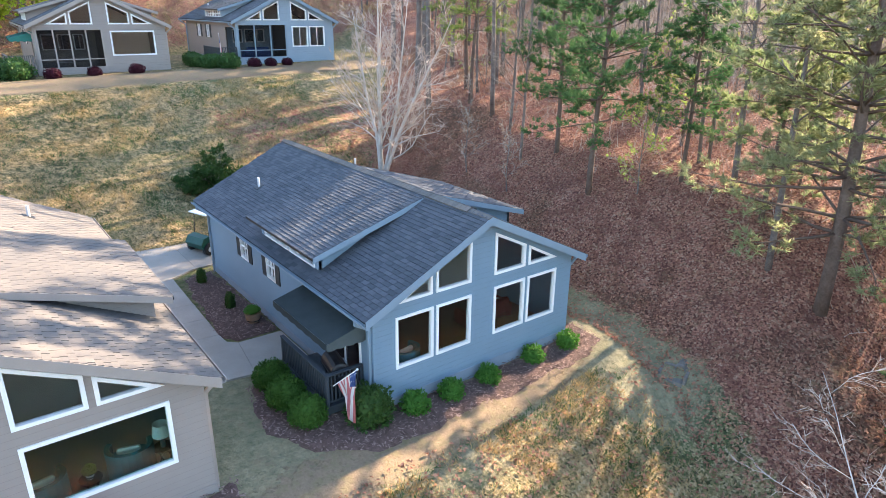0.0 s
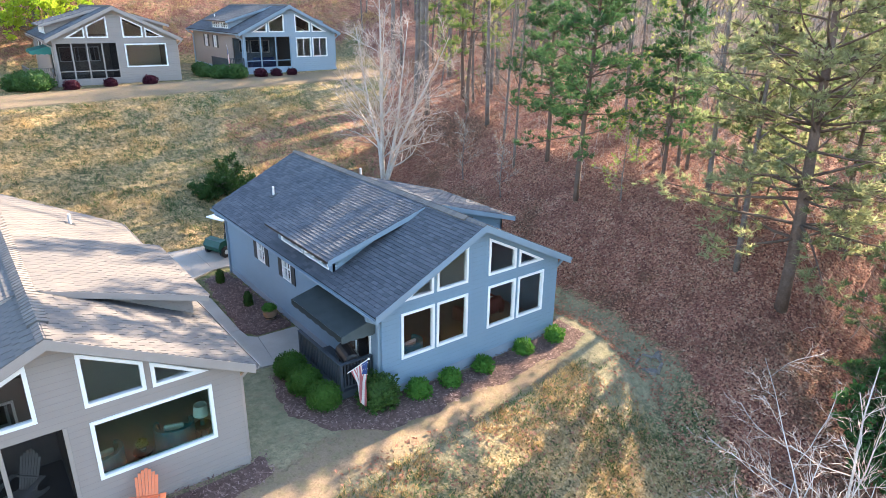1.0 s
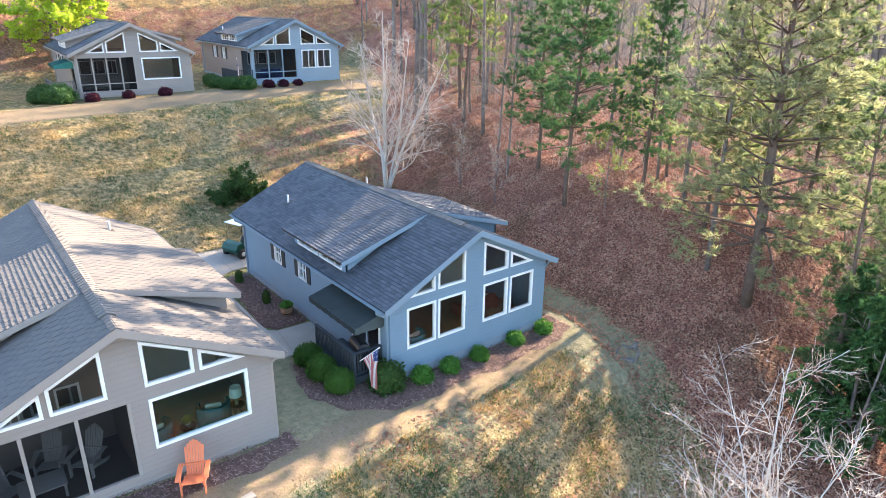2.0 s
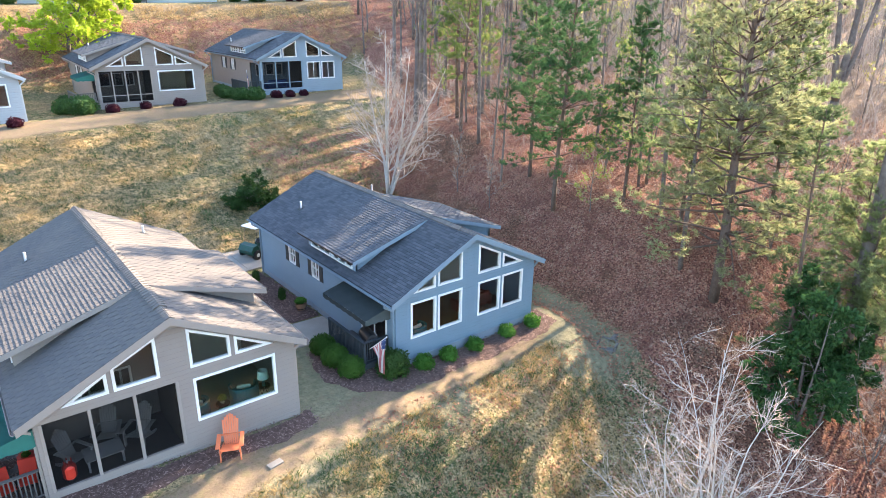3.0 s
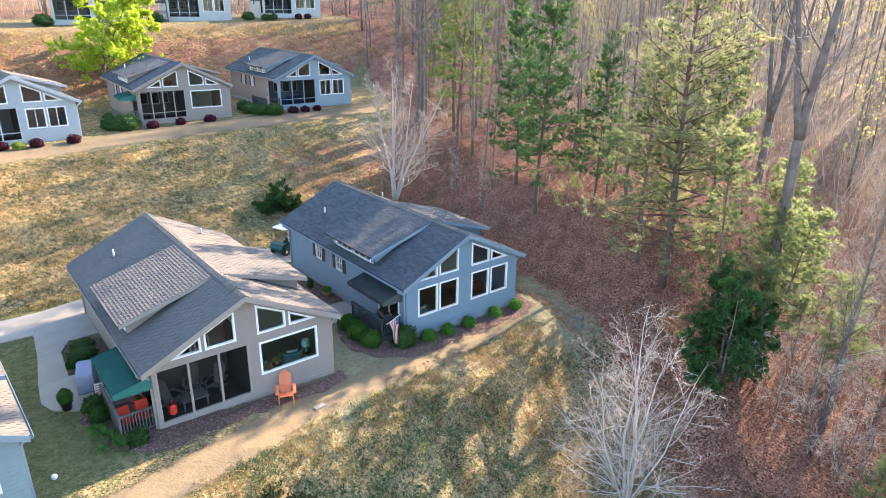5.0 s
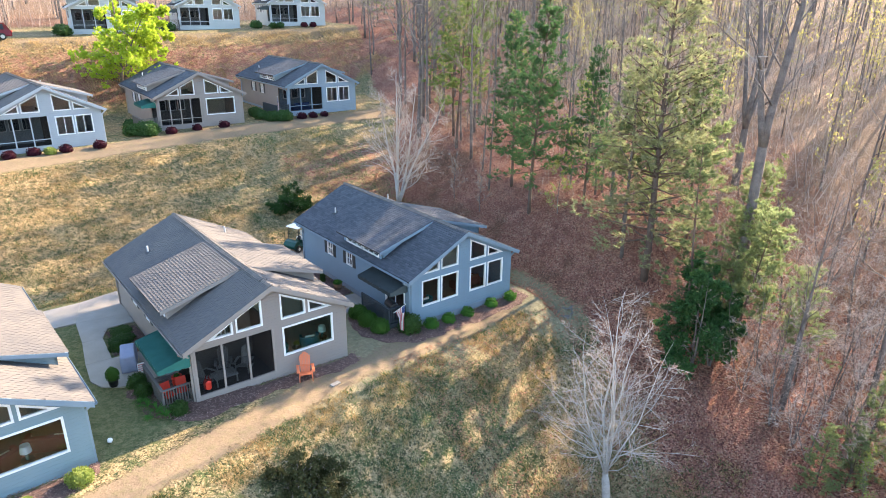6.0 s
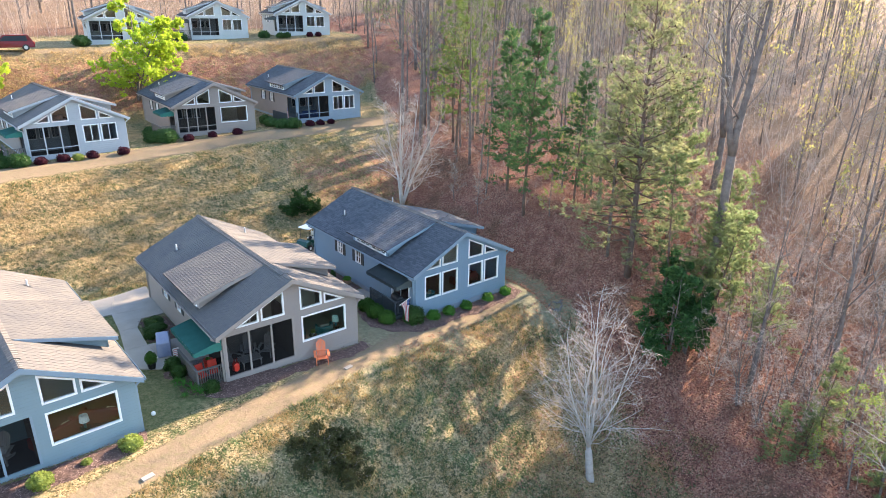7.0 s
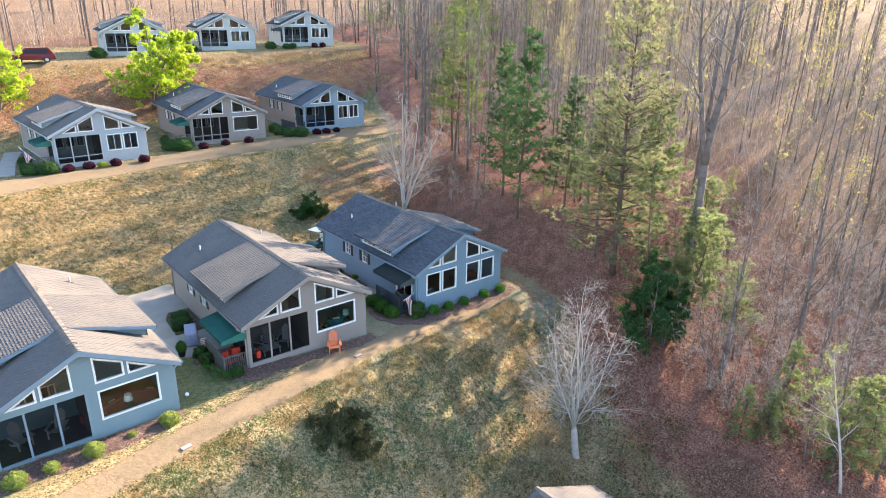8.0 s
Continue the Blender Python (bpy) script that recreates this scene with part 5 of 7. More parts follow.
def pole_trees():
    """Close-set thin trunks of the young wood, with small open crowns."""
    r, b = random.Random(73), bmesh.new()
    vs, buds = Ribbons(), []
    for _ in range(600):
        y = r.uniform(-45, 96)
        x = float(valley_x(y)) + 24 + r.random() * 55
        if (y < 14 and x < 36) or not sunlit(x, y, 0.75):
            continue
        h, rad = r.uniform(11, 19) * (0.75 if y < 32 else 1.0), r.uniform(0.05, 0.13)
        foot = Vector((x, y, gz(x, y) - 0.2))
        pts = crooked(r, foot, Vector((r.gauss(0, 0.018), r.gauss(0, 0.018), 1)).normalized(), h, 5, 0.02, 0.012)
        budding = r.random() < 0.4
        tube(b, pts, [rad, rad * 0.85, rad * 0.68, rad * 0.5, rad * 0.3, rad * 0.08], 4)
        for _ in range(22):
            f = r.uniform(0.15, 1.0)
            q = foot.lerp(pts[-1], f)
            e = q + side_dir(r, Vector((0, 0, 1)), 48) * r.uniform(0.9, 2.6) * (1.3 - f)
            vs.add(r, [q, q.lerp(e, 0.5) + Vector((0, 0, -0.05)), e], [0.022, 0.016, 0.006])
            for _ in range(5):
                m = q.lerp(e, r.uniform(0.3, 1.0))
                vs.add(r, [m, m + jitter(r, Vector((0, 0, 0.6)), 0.5) * r.uniform(0.5, 1.3)], [0.012, 0])
                if budding and r.random() < 0.5:
                    buds.append((m, Vector((0, 0, 1))))
    young = leaf_quads(buds, 0.13, r, 3, 0.25)
    young.materials.append(LEAF_BUD)
    t = new("young_wood")
    tagged(t, "close-set thin leafless trunks of young woodland", "trees", kind="stuff")
    for nm, me in (("trunk", mesh_of(b, "trunk", BARK, True)), ("crown", vs.mesh("crown", TWIG)), ("leaves", young)):
        o = new(nm, me)
        o.parent = t


pole_trees()


def brush():
    """Low leafless stems over the woodland floor."""
    r, b = random.Random(41), Ribbons()
    for _ in range(10000):
        y = r.uniform(-18, 50)
        x = float(valley_x(y)) + 0.8 + r.random() ** 1.4 * 30
        if r.random() > (x - float(valley_x(y)) - 5) / 12:
            continue
        p = Vector((x, y, gz(x, y) - 0.03))
        h = r.uniform(0.3, 1.6)
        pts = crooked(r, p, jitter(r, Vector((0, 0, 1)), 0.45), h, 3, 0.0, 0.15)
        b.add(r, pts, [0.012, 0.010, 0.007, 0.004])
        for _ in range(3):
            q = pts[1].lerp(pts[3], r.random())
            b.add(r, [q, q + jitter(r, Vector((0, 0, 0.6)), 0.7) * h * 0.45], [0.011, 0])
    tagged(new("underbrush", b.mesh("underbrush", TWIG_PALE)), "thin leafless stems of woodland underbrush", "brush", kind="stuff")


brush()


def fallen_leaves():
    r = np.random.default_rng(42)
    n1, n2 = 64000, 7000
    y = np.concatenate([r.uniform(-13, 38, n1), r.uniform(-3, 12, n2)])
    x = np.concatenate([valley_x(y[:n1]) - 1.2 + r.random(n1) ** 1.5 * 30, r.uniform(6, 19, n2)])
    c = np.stack([x, y, ground_z(x, y) + r.uniform(0.0, 0.08, n1 + n2)], 1)
    nrm = np.array([0, 0, 1.0]) + r.normal(0, 0.5, c.shape)
    nrm /= np.linalg.norm(nrm, axis=1)[:, None]
    u = np.cross(nrm, r.normal(0, 1, c.shape))
    u /= np.linalg.norm(u, axis=1)[:, None]
    w = np.cross(nrm, u)
    l = r.uniform(0.03, 0.085, len(c))[:, None]
    verts = np.stack([c - u * l, c + w * l * 0.6 + nrm * l * 0.3, c + u * l, c - w * l * 0.6 + nrm * l * 0.3], 1).reshape(-1, 3)
    k = np.arange(len(c)) * 4
    faces = np.concatenate([np.stack([k, k + 1, k + 2], 1), np.stack([k, k + 2, k + 3], 1)])
    me = bpy.data.meshes.new("fallen_leaves")
    me.from_pydata(verts.tolist(), [], faces.tolist())
    me.materials.append(LEAF_RUST)
    tagged(new("fallen_leaves", me), "rust-brown fallen leaves over the woodland floor", "leaves", kind="stuff")


fallen_leaves()


def grass(name, n, region, size, material, seed, label):
    """Tufts of blades over a stretch of lawn, thicker in patches."""
    r = random.Random(seed)
    at = [region(r) for _ in range(n)]
    at = np.array([(x, y) for x, y in at if noise.noise(Vector((x * 0.5, y * 0.5, seed))) + 0.5 * noise.noise(Vector((x * 1.7, y * 1.7, seed))) > r.uniform(-0.35, 0.25)])
    g = np.random.default_rng(seed)
    at = np.repeat(at, 5, 0)
    m = len(at)
    bx, by = at[:, 0] + g.normal(0, size * 0.6, m), at[:, 1] + g.normal(0, size * 0.6, m)
    z = ground_z(bx, by)
    a, h, w = g.uniform(0, 6.28, m), size * g.uniform(0.4, 1.2, m), size * 0.11
    lx, ly = g.normal(0, 0.8, m) * h, g.normal(0, 0.8, m) * h
    verts = np.stack([np.stack([bx - w * np.cos(a), by - w * np.sin(a), z - 0.01], 1), np.stack([bx + w * np.cos(a), by + w * np.sin(a), z - 0.01], 1),
                      np.stack([bx + lx, by + ly, z + h], 1)], 1).reshape(-1, 3)
    me = bpy.data.meshes.new(name)
    me.from_pydata(verts.tolist(), [], (np.arange(m * 3).reshape(-1, 3)).tolist())
    me.materials.append(material)
    tagged(new(name, me), label, "grass", kind="stuff")


def front_slope(r):
    x = r.uniform(-22, 17)
    return x, float(crest(x)) - 0.3 - r.random() ** 1.2 * 15


def upper_slope(r):
    x = r.uniform(-22, 21)
    return x, r.uniform(28.5, float(crest2(x)) - 0.5)


grass("dry_grass", 24000, front_slope, 0.15, GRASS_DRY, 51, "dormant tan grass on the slope below the lane")
grass("green_grass", 20000, front_slope, 0.14, GRASS_GREEN, 52, "olive green grass on the slope below the lane")
grass("dry_grass", 14000, upper_slope, 0.17, GRASS_DRY, 53, "dormant tan grass on the bank behind the cottages")
grass("green_grass", 11000, upper_slope, 0.16, GRASS_GREEN, 54, "olive green grass on the bank behind the cottages")


def third_bank(r):
    return r.uniform(-12, 42), r.uniform(64, 73.5)


grass("dry_grass", 9000, third_bank, 0.22, GRASS_DRY, 55, "dormant tan grass on the upper bank")


# ---- shrubs ----
def shrub_proto(name, leaf, n, size, lump=0.12, flat=0.85, seed=1):
    rng_s = random.Random(seed)
    core = bmesh.new()
    bmesh.ops.create_icosphere(core, subdivisions=3, radius=0.80)
    for v in core.verts:
        k = 1 + lump * noise.noise(v.co * 2.2 + Vector((seed, 0, 0)))
        v.co = Vector((v.co.x * k, v.co.y * k, v.co.z * k * flat + flat * 0.72))
    pts = []
    for _ in range(n):
        d = Vector((rng_s.gauss(0, 1), rng_s.gauss(0, 1), rng_s.gauss(0, 1))).normalized()
        if d.z < -0.75:
            continue
        k = (1 + lump * noise.noise(d * 0.8 * 2.2 + Vector((seed, 0, 0)))) * rng_s.uniform(0.76, 1.0)
        pts.append((Vector((d.x * k, d.y * k, d.z * k * flat + flat * 0.72)), (d + Vector((0, 0, 0.5))).normalized()))
    leaves = leaf_quads(pts, size, rng_s, 1, 0.02, 1.5)
    leaves.materials.append(leaf)
    PROTO[name] = (mesh_of(core, "core", leaf, True), leaves, None)


shrub_proto("boxwood", LEAF_BOX, 2600, 0.075, 0.08, 0.86, 1)
shrub_proto("azalea", LEAF_AZALEA, 700, 0.17, 0.22, 0.95, 2)
shrub_proto("barberry", LEAF_RED, 800, 0.15, 0.2, 0.85, 3)
shrub_proto("gold_shrub", LEAF_FRESH, 800, 0.15, 0.2, 0.8, 4)
shrub_proto("evergreen", LEAF_HOLLY, 1600, 0.11, 0.3, 0.8, 5)
shrub_proto("photinia", LEAF_PHOTINIA, 1700, 0.10, 0.3, 0.95, 6)


def put_shrub(kind, x, y, r, label, tall=1.0, group=""):
    core, leaves, _ = PROTO[kind]
    t = new("shrub")
    t.matrix_world = pose(x, y, gz(x, y) - 0.04, 0, 0, rng.uniform(0, 360)) @ Matrix.Diagonal((r, r, r * tall, 1))
    tagged(t, label, "shrub", group)
    for nm, me in (("bough", core), ("foliage", leaves)):
        o = new(nm, me)
        o.parent = t
    return t


for x, y, r in ((7.25, 17.15, 0.56), (7.18, 16.0, 0.58), (7.3, 14.85, 0.55)):
    put_shrub("boxwood", x, y, r, "clipped round boxwood beside the dark deck", 1.1, "clipped boxwoods")
put_shrub("photinia", 8.72, 13.98, 0.68, "large rounded evergreen shrub below the flag", 1.05)
for x, y, r in ((10.06, 13.68, 0.40), (11.38, 13.70, 0.38), (12.91, 13.74, 0.37), (14.87, 13.78, 0.36), (16.45, 13.72, 0.37)):
    put_shrub("azalea", x, y, r, "small bright green shrub in the mulch bed", 1.0, "small shrubs along the front")
for x, y, r, k in ((-8.75, 10.85, 0.46, "gold_shrub"), (-12.22, 10.4, 0.45, "gold_shrub"), (-13.96, 10.2, 0.34, "gold_shrub"), (-15.33, 10.0, 0.46, "gold_shrub"), (-10.5, 10.8, 0.22, "gold_shrub")):
    put_shrub(k, x, y, r, "small yellow-green shrub in the mulch bed", 0.95, "small shrubs along the front")
for x, y, r in ((-5.99, 45.3, 0.6), (-4.31, 45.5, 0.6), (-2.11, 45.4, 0.6), (0.39, 45.5, 0.6), (6.84, 47.9, 0.6), (9.23, 48.2, 0.55), (11.77, 48.1, 0.6),
                (19.8, 47.9, 0.6), (21.0, 47.8, 0.55), (22.3, 47.8, 0.5), (34.9, 75.6, 0.6), (36.3, 75.6, 0.6)):
    put_shrub("barberry", x, y, r * 0.82, "round dark red barberry in front of a cottage", 0.85, "red barberries")
for x, y, r in ((-7.45, 45.4, 1.0), (-8.78, 45.9, 1.0), (-8.42, 50.0, 0.9), (4.9, 48.3, 1.25), (3.9, 49.2, 1.0), (4.7, 52.6, 0.9), (17.9, 47.9, 1.0),
                (16.9, 48.6, 0.95), (16.4, 50.2, 0.9), (16.7, 52.2, 0.9), (30.3, 75.9, 0.7), (31.4, 75.9, 0.7), (28.4, 77.2, 1.0), (17.2, 79.4, 1.1), (4.4, 76.6, 1.2)):
    put_shrub("evergreen", x, y, r * 0.8, "dark green evergreen shrub beside a cottage", 0.95, "dark evergreen shrubs")
put_shrub("gold_shrub", -3.24, 45.2, 0.42, "small yellow-green shrub by the lane")
put_tree("shrub", "bank_bush", 12.3, 34.9, "wide straggling evergreen bush on the bank", "shrub", "", 1.15, 70, rng)
put_tree("shrub", "bank_bush", 10.9, 34.6, "wide straggling evergreen bush on the bank", "shrub", "", 0.8, 10, rng)
put_shrub("photinia", -4.65, 21.7, 0.68, "low dark green shrub beside the walk", 0.42)
put_shrub("photinia", -4.45, 22.7, 0.58, "low dark green shrub beside the walk", 0.45)
put_shrub("photinia", -5.0, 20.8, 0.5, "low dark green shrub beside the walk", 0.75)
put_tree("shrub", "dark_bush", -1.8, 6.9, "dark straggling bush on the grass slope", "shrub", "", 1.1, 30, rng)
put_tree("shrub", "dark_bush", -0.7, 6.0, "dark straggling bush on the grass slope", "shrub", "", 0.75, 130, rng)
put_shrub("photinia", -5.2, 15.6, 0.42, "dark green shrub beside the deck")
put_shrub("photinia", -5.2, 16.5, 0.46, "dark green shrub beside the deck")
put_shrub("photinia", -4.35, 13.2, 0.42, "small shrub at the deck post")


# ---- paths, beds and paving ----
def ground_patch(name, outline, material, lift, label, category, step_m=0.4, thick=0.0):
    """A bed that follows the ground inside an outline of plan points."""
    bm = bmesh.new()
    vs = [bm.verts.new((x, y, 0)) for x, y in outline]
    bm.faces.new(vs)
    bmesh.ops.triangulate(bm, faces=bm.faces)
    for _ in range(6):
        long = [e for e in bm.edges if e.calc_length() > step_m]
        if not long:
            break
        bmesh.ops.subdivide_edges(bm, edges=long, cuts=1, use_grid_fill=False)
        bmesh.ops.triangulate(bm, faces=bm.faces)
    edge = {v for e in bm.edges if e.is_boundary for v in e.verts}
    for v in bm.verts:
        n = noise.noise(Vector((v.co.x * 2.5, v.co.y * 2.5, 0)))
        v.co.z = gz(v.co.x, v.co.y) + (-0.03 if v in edge else lift + 0.025 * n)
    bmesh.ops.recalc_face_normals(bm, faces=bm.faces)
    if bm.faces[:] and bm.faces[:][0].normal.z < 0:
        bmesh.ops.reverse_faces(bm, faces=bm.faces)
    return tagged(part(name, bm, material, None, "", True), label, category, kind="structure")


def wavy(pts, seed, amp=0.12):
    """Roughens an outline."""
    out, r = [], random.Random(seed)
    for i, (x, y) in enumerate(pts):
        x2, y2 = pts[(i + 1) % len(pts)]
        n = max(1, int(math.hypot(x2 - x, y2 - y) / 0.5))
        for k in range(n):
            out.append((x + (x2 - x) * k / n + r.uniform(-amp, amp), y + (y2 - y) * k / n + r.uniform(-amp, amp)))
    return out


BEDS = ([(17.9, 14.9), (17.85, 13.4), (16.6, 12.85), (13.6, 12.8), (10.7, 12.75), (8.4, 12.65), (6.9, 13.5), (6.15, 15.0), (6.5, 17.3), (7.0, 17.9), (9.0, 17.9), (9.0, 14.3), (16.9, 14.3), (16.9, 14.9)],
        [(9.0, 20.5), (9.0, 27.6), (7.55, 27.0), (7.3, 25.4), (7.0, 21.3), (7.4, 20.5)],
        [(-5.9, 16.4), (-5.6, 13.9), (-4.6, 12.5), (-3.4, 12.1), (-1.8, 12.3), (0.4, 12.35), (2.7, 12.3), (4.7, 12.6), (4.9, 13.8), (4.4, 13.7), (4.4, 13.5), (-3.4, 13.5), (-3.6, 16.6)],
        [(-5.4, 20.2), (-3.5, 20.2), (-3.5, 23.6), (-5.2, 23.4)],
        [(-16.0, 9.6), (-12.2, 9.9), (-9.0, 10.3), (-8.0, 11.1), (-7.9, 12.2), (-8.0, 11.7), (-16.0, 11.3)])
for i, b in enumerate(BEDS):
    ground_patch("mulch_bed", wavy(b, i), MULCH, 0.06, "dark bark mulch bed along the wall", "mulch bed")


def inside(x, y, poly):
    hit = False
    for i in range(len(poly)):
        (x0, y0), (x1, y1) = poly[i - 1], poly[i]
        if (y0 > y) != (y1 > y) and x < (x1 - x0) * (y - y0) / (y1 - y0) + x0:
            hit = not hit
    return hit


def chips():
    """Loose wood chips on the mulch beds."""
    r = random.Random(9)
    at = []
    for b in BEDS:
        xs, ys = [p[0] for p in b], [p[1] for p in b]
        for _ in range(int((max(xs) - min(xs)) * (max(ys) - min(ys)) * 130)):
            x, y = r.uniform(min(xs), max(xs)), r.uniform(min(ys), max(ys))
            if inside(x, y, b):
                at.append((x, y))
    at = np.array(at)
    zs = ground_z(at[:, 0], at[:, 1])
    verts, faces = [], []
    for (x, y), z in zip(at, zs):
        a, l, w = r.uniform(0, 3.14), r.uniform(0.02, 0.065), r.uniform(0.008, 0.017)
        c = Vector((x, y, z + 0.085 + r.uniform(-0.01, 0.02)))
        u, v = Vector((math.cos(a), math.sin(a), r.uniform(-0.3, 0.3))) * l, Vector((-math.sin(a), math.cos(a), r.uniform(-0.3, 0.3))) * w
        k = len(verts)
        verts += [c - u - v, c + u - v, c + u + v, c - u + v]
        faces.append((k, k + 1, k + 2, k + 3))
    me = bpy.data.meshes.new("wood_chips")
    me.from_pydata([tuple(v) for v in verts], [], faces)
    me.materials.append(CHIP)
    tagged(new("wood_chips", me), "loose brown wood chips on the beds", "mulch", kind="stuff")


chips()


def paving(name, panels, label):
    """Concrete panels with open joints, laid on the ground; each panel an outline of plan points."""
    t = tagged(new(name), label, "paving", kind="structure")
    for pts in panels:
        bm = bmesh.new()
        cx, cy = sum(p[0] for p in pts) / len(pts), sum(p[1] for p in pts) / len(pts)
        top = []
        for x, y in pts:
            d = math.hypot(x - cx, y - cy)
            k = (d - 0.008) / d
            top.append((cx + (x - cx) * k, cy + (y - cy) * k))
        a = [bm.verts.new((x, y, gz(x, y) + 0.07)) for x, y in top]
        b = [bm.verts.new((x, y, gz(x, y) - 0.12)) for x, y in top]
        n = len(a)
        f = bm.faces.new(a)
        for i in range(n):
            bm.faces.new((a[i], b[i], b[(i + 1) % n], a[(i + 1) % n]))
        bmesh.ops.recalc_face_normals(bm, faces=bm.faces)
        if f.normal.z < 0:
            bmesh.ops.reverse_faces(bm, faces=bm.faces)
        part("panel", bm, CONCRETE, t)
    return t


walk_a = [[(5.9, 21.2 + 1.5 * i), (7.05 + 0.04 * i, 21.2 + 1.5 * i), (7.1 + 0.04 * i, 22.7 + 1.5 * i), (6.0, 22.7 + 1.5 * i)] for i in range(4)]
walk_a += [[(5.9, 21.2), (5.7, 19.8), (5.75, 18.6), (6.1, 18.15), (7.1, 18.05), (7.4, 20.3), (7.1, 20.55), (7.05, 21.2)],
           [(7.1, 18.05), (8.95, 17.95), (8.95, 20.35), (7.4, 20.3)],
           [(6.0, 27.2), (7.2, 27.2), (8.4, 27.9), (8.2, 30.6), (6.0, 30.6)], [(8.4, 27.9), (10.6, 28.2), (10.6, 30.8), (8.2, 30.6)]]
paving("front_walk", walk_a, "pale concrete walk curving to the deck")
drive_b = [[(-8.2, 25.3), (-6.2, 25.3), (-5.4, 28.2), (-8.2, 28.0)], [(-6.2, 25.3), (-3.5, 25.0), (-3.2, 28.9), (-5.4, 28.2)],
           [(-6.4, 22.6), (-5.4, 22.6), (-4.9, 23.7), (-3.5, 23.8), (-3.5, 25.0), (-6.2, 25.3)], [(-6.75, 20.0), (-5.55, 20.0), (-5.4, 22.6), (-6.4, 22.6)],
           [(-6.9, 18.2), (-6.6, 17.4), (-5.8, 16.85), (-5.5, 17.6), (-5.5, 20.0), (-6.75, 20.0)], [(-5.8, 16.85), (-3.5, 16.75), (-3.5, 19.95), (-5.5, 20.0), (-5.5, 17.6)],
           [(-12.0, 25.6), (-8.2, 25.3), (-8.2, 28.0), (-12.0, 28.0)]]
paving("driveway", drive_b, "pale concrete drive and walk beside the taupe cottage")
paving("front_walk", [[(-11.6, 46.6), (-9.9, 46.2), (-9.2, 51.5), (-10.4, 52.0)], [(-10.4, 52.0), (-9.2, 51.5), (-8.0, 57.0), (-9.4, 57.4)]], "pale concrete walk beside an upper cottage")


# ---- decks ----
def deck(x0, x1, y0, y1, floor, paint, label, front_gap=None, rails=("left", "front")):
    """A raised deck with a boarded floor, posts and balustrades; every piece its own part."""
    d = thing("deck", pose(0, 0, 0), label, "deck")
    n = int((y1 - y0) / 0.145)
    for i in range(n):
        a = y0 + (y1 - y0) * i / n
        part("floor_board", one_box(x0, a + 0.004, floor - 0.035, x1, a + (y1 - y0) / n - 0.004, floor), paint, d)
    part("skirt_board", one_box(x0 - 0.03, y0 - 0.03, floor - 0.24, x0, y1, floor + 0.005), paint, d)
    part("skirt_board", one_box(x0, y0 - 0.03, floor - 0.24, x1, y0, floor + 0.005), paint, d)
    top = floor + 0.94
    for px, py in ((x0 + 0.045, y0 + 0.045), (x0 + 0.045, (y0 + y1) / 2), (x0 + 0.045, y1 - 0.045), (x1 - 0.06, y0 + 0.045)):
        part("post", one_box(px - 0.045, py - 0.045, gz(px, py) - 0.3, px + 0.045, py + 0.045, top + 0.03, 0.006), paint, d)
    part("rail", one_box(x0 - 0.02, y0 - 0.02, top, x0 + 0.11, y1, top + 0.04, 0.006), paint, d)
    part("rail", one_box(x0 + 0.11, y0 - 0.02, top, x1 - 0.02, y0 + 0.11, top + 0.04, 0.006), paint, d)
    part("lower_rail", one_box(x0 + 0.02, y0 + 0.09, floor + 0.08, x0 + 0.06, y1 - 0.09, floor + 0.14), paint, d)
    part("lower_rail", one_box(x0 + 0.09, y0 + 0.02, floor + 0.08, x1 - 0.11, y0 + 0.06, floor + 0.14), paint, d)
    m = int((y1 - y0) / 0.11)
    bal = mesh_of(one_box(-0.018, -0.018, floor + 0.14, 0.018, 0.018, top), "baluster", paint)
    spots_b = [(x0 + 0.04, y0 + (y1 - y0) * (i + 0.5) / m) for i in range(m)] + [(x0 + (x1 - x0) * (i + 0.5) / int((x1 - x0) / 0.11), y0 + 0.04) for i in range(int((x1 - x0) / 0.11))]
    for bx, by in spots_b:
        o = new("baluster", bal)
        o.parent = d
        o.location = (bx, by, 0)
    return d


deck(7.85, 9.03, 14.75, 17.7, -0.02, DECK_GREY, "raised deck with dark painted balustrade")
deck(-4.85, -3.46, 13.75, 16.7, 0.10, DECK_TAUPE, "raised deck with taupe painted balustrade")
deck(-8.1, -6.75, 46.6, 49.4, 6.15, DECK_TAUPE, "raised deck with painted balustrade on the upper row")
deck(4.75, 6.2, 49.4, 52.2, 6.4, DECK_TAUPE, "raised deck with painted balustrade on the upper row")
deck(17.75, 19.15, 49.3, 52.6, 6.6, DECK_GREY, "raised deck with dark balustrade on the upper row")
deck(17.5, 19.0, 80.2, 83.0, 14.2, DECK_TAUPE, "raised deck of an upper cottage")


# ---- flags ----
RED_CLOTH = mat("red_cloth", (0.55, 0.16, 0.17), (0.66, 0.24, 0.25), 4, 80, 0.8, 0.1)
WHITE_CLOTH = mat("white_cloth", (0.72, 0.70, 0.68), (0.82, 0.80, 0.78), 4, 80, 0.8, 0.1)
BLUE_CLOTH = mat("blue_cloth", (0.05, 0.09, 0.26), (0.08, 0.13, 0.34), 4, 80, 0.8, 0.1)


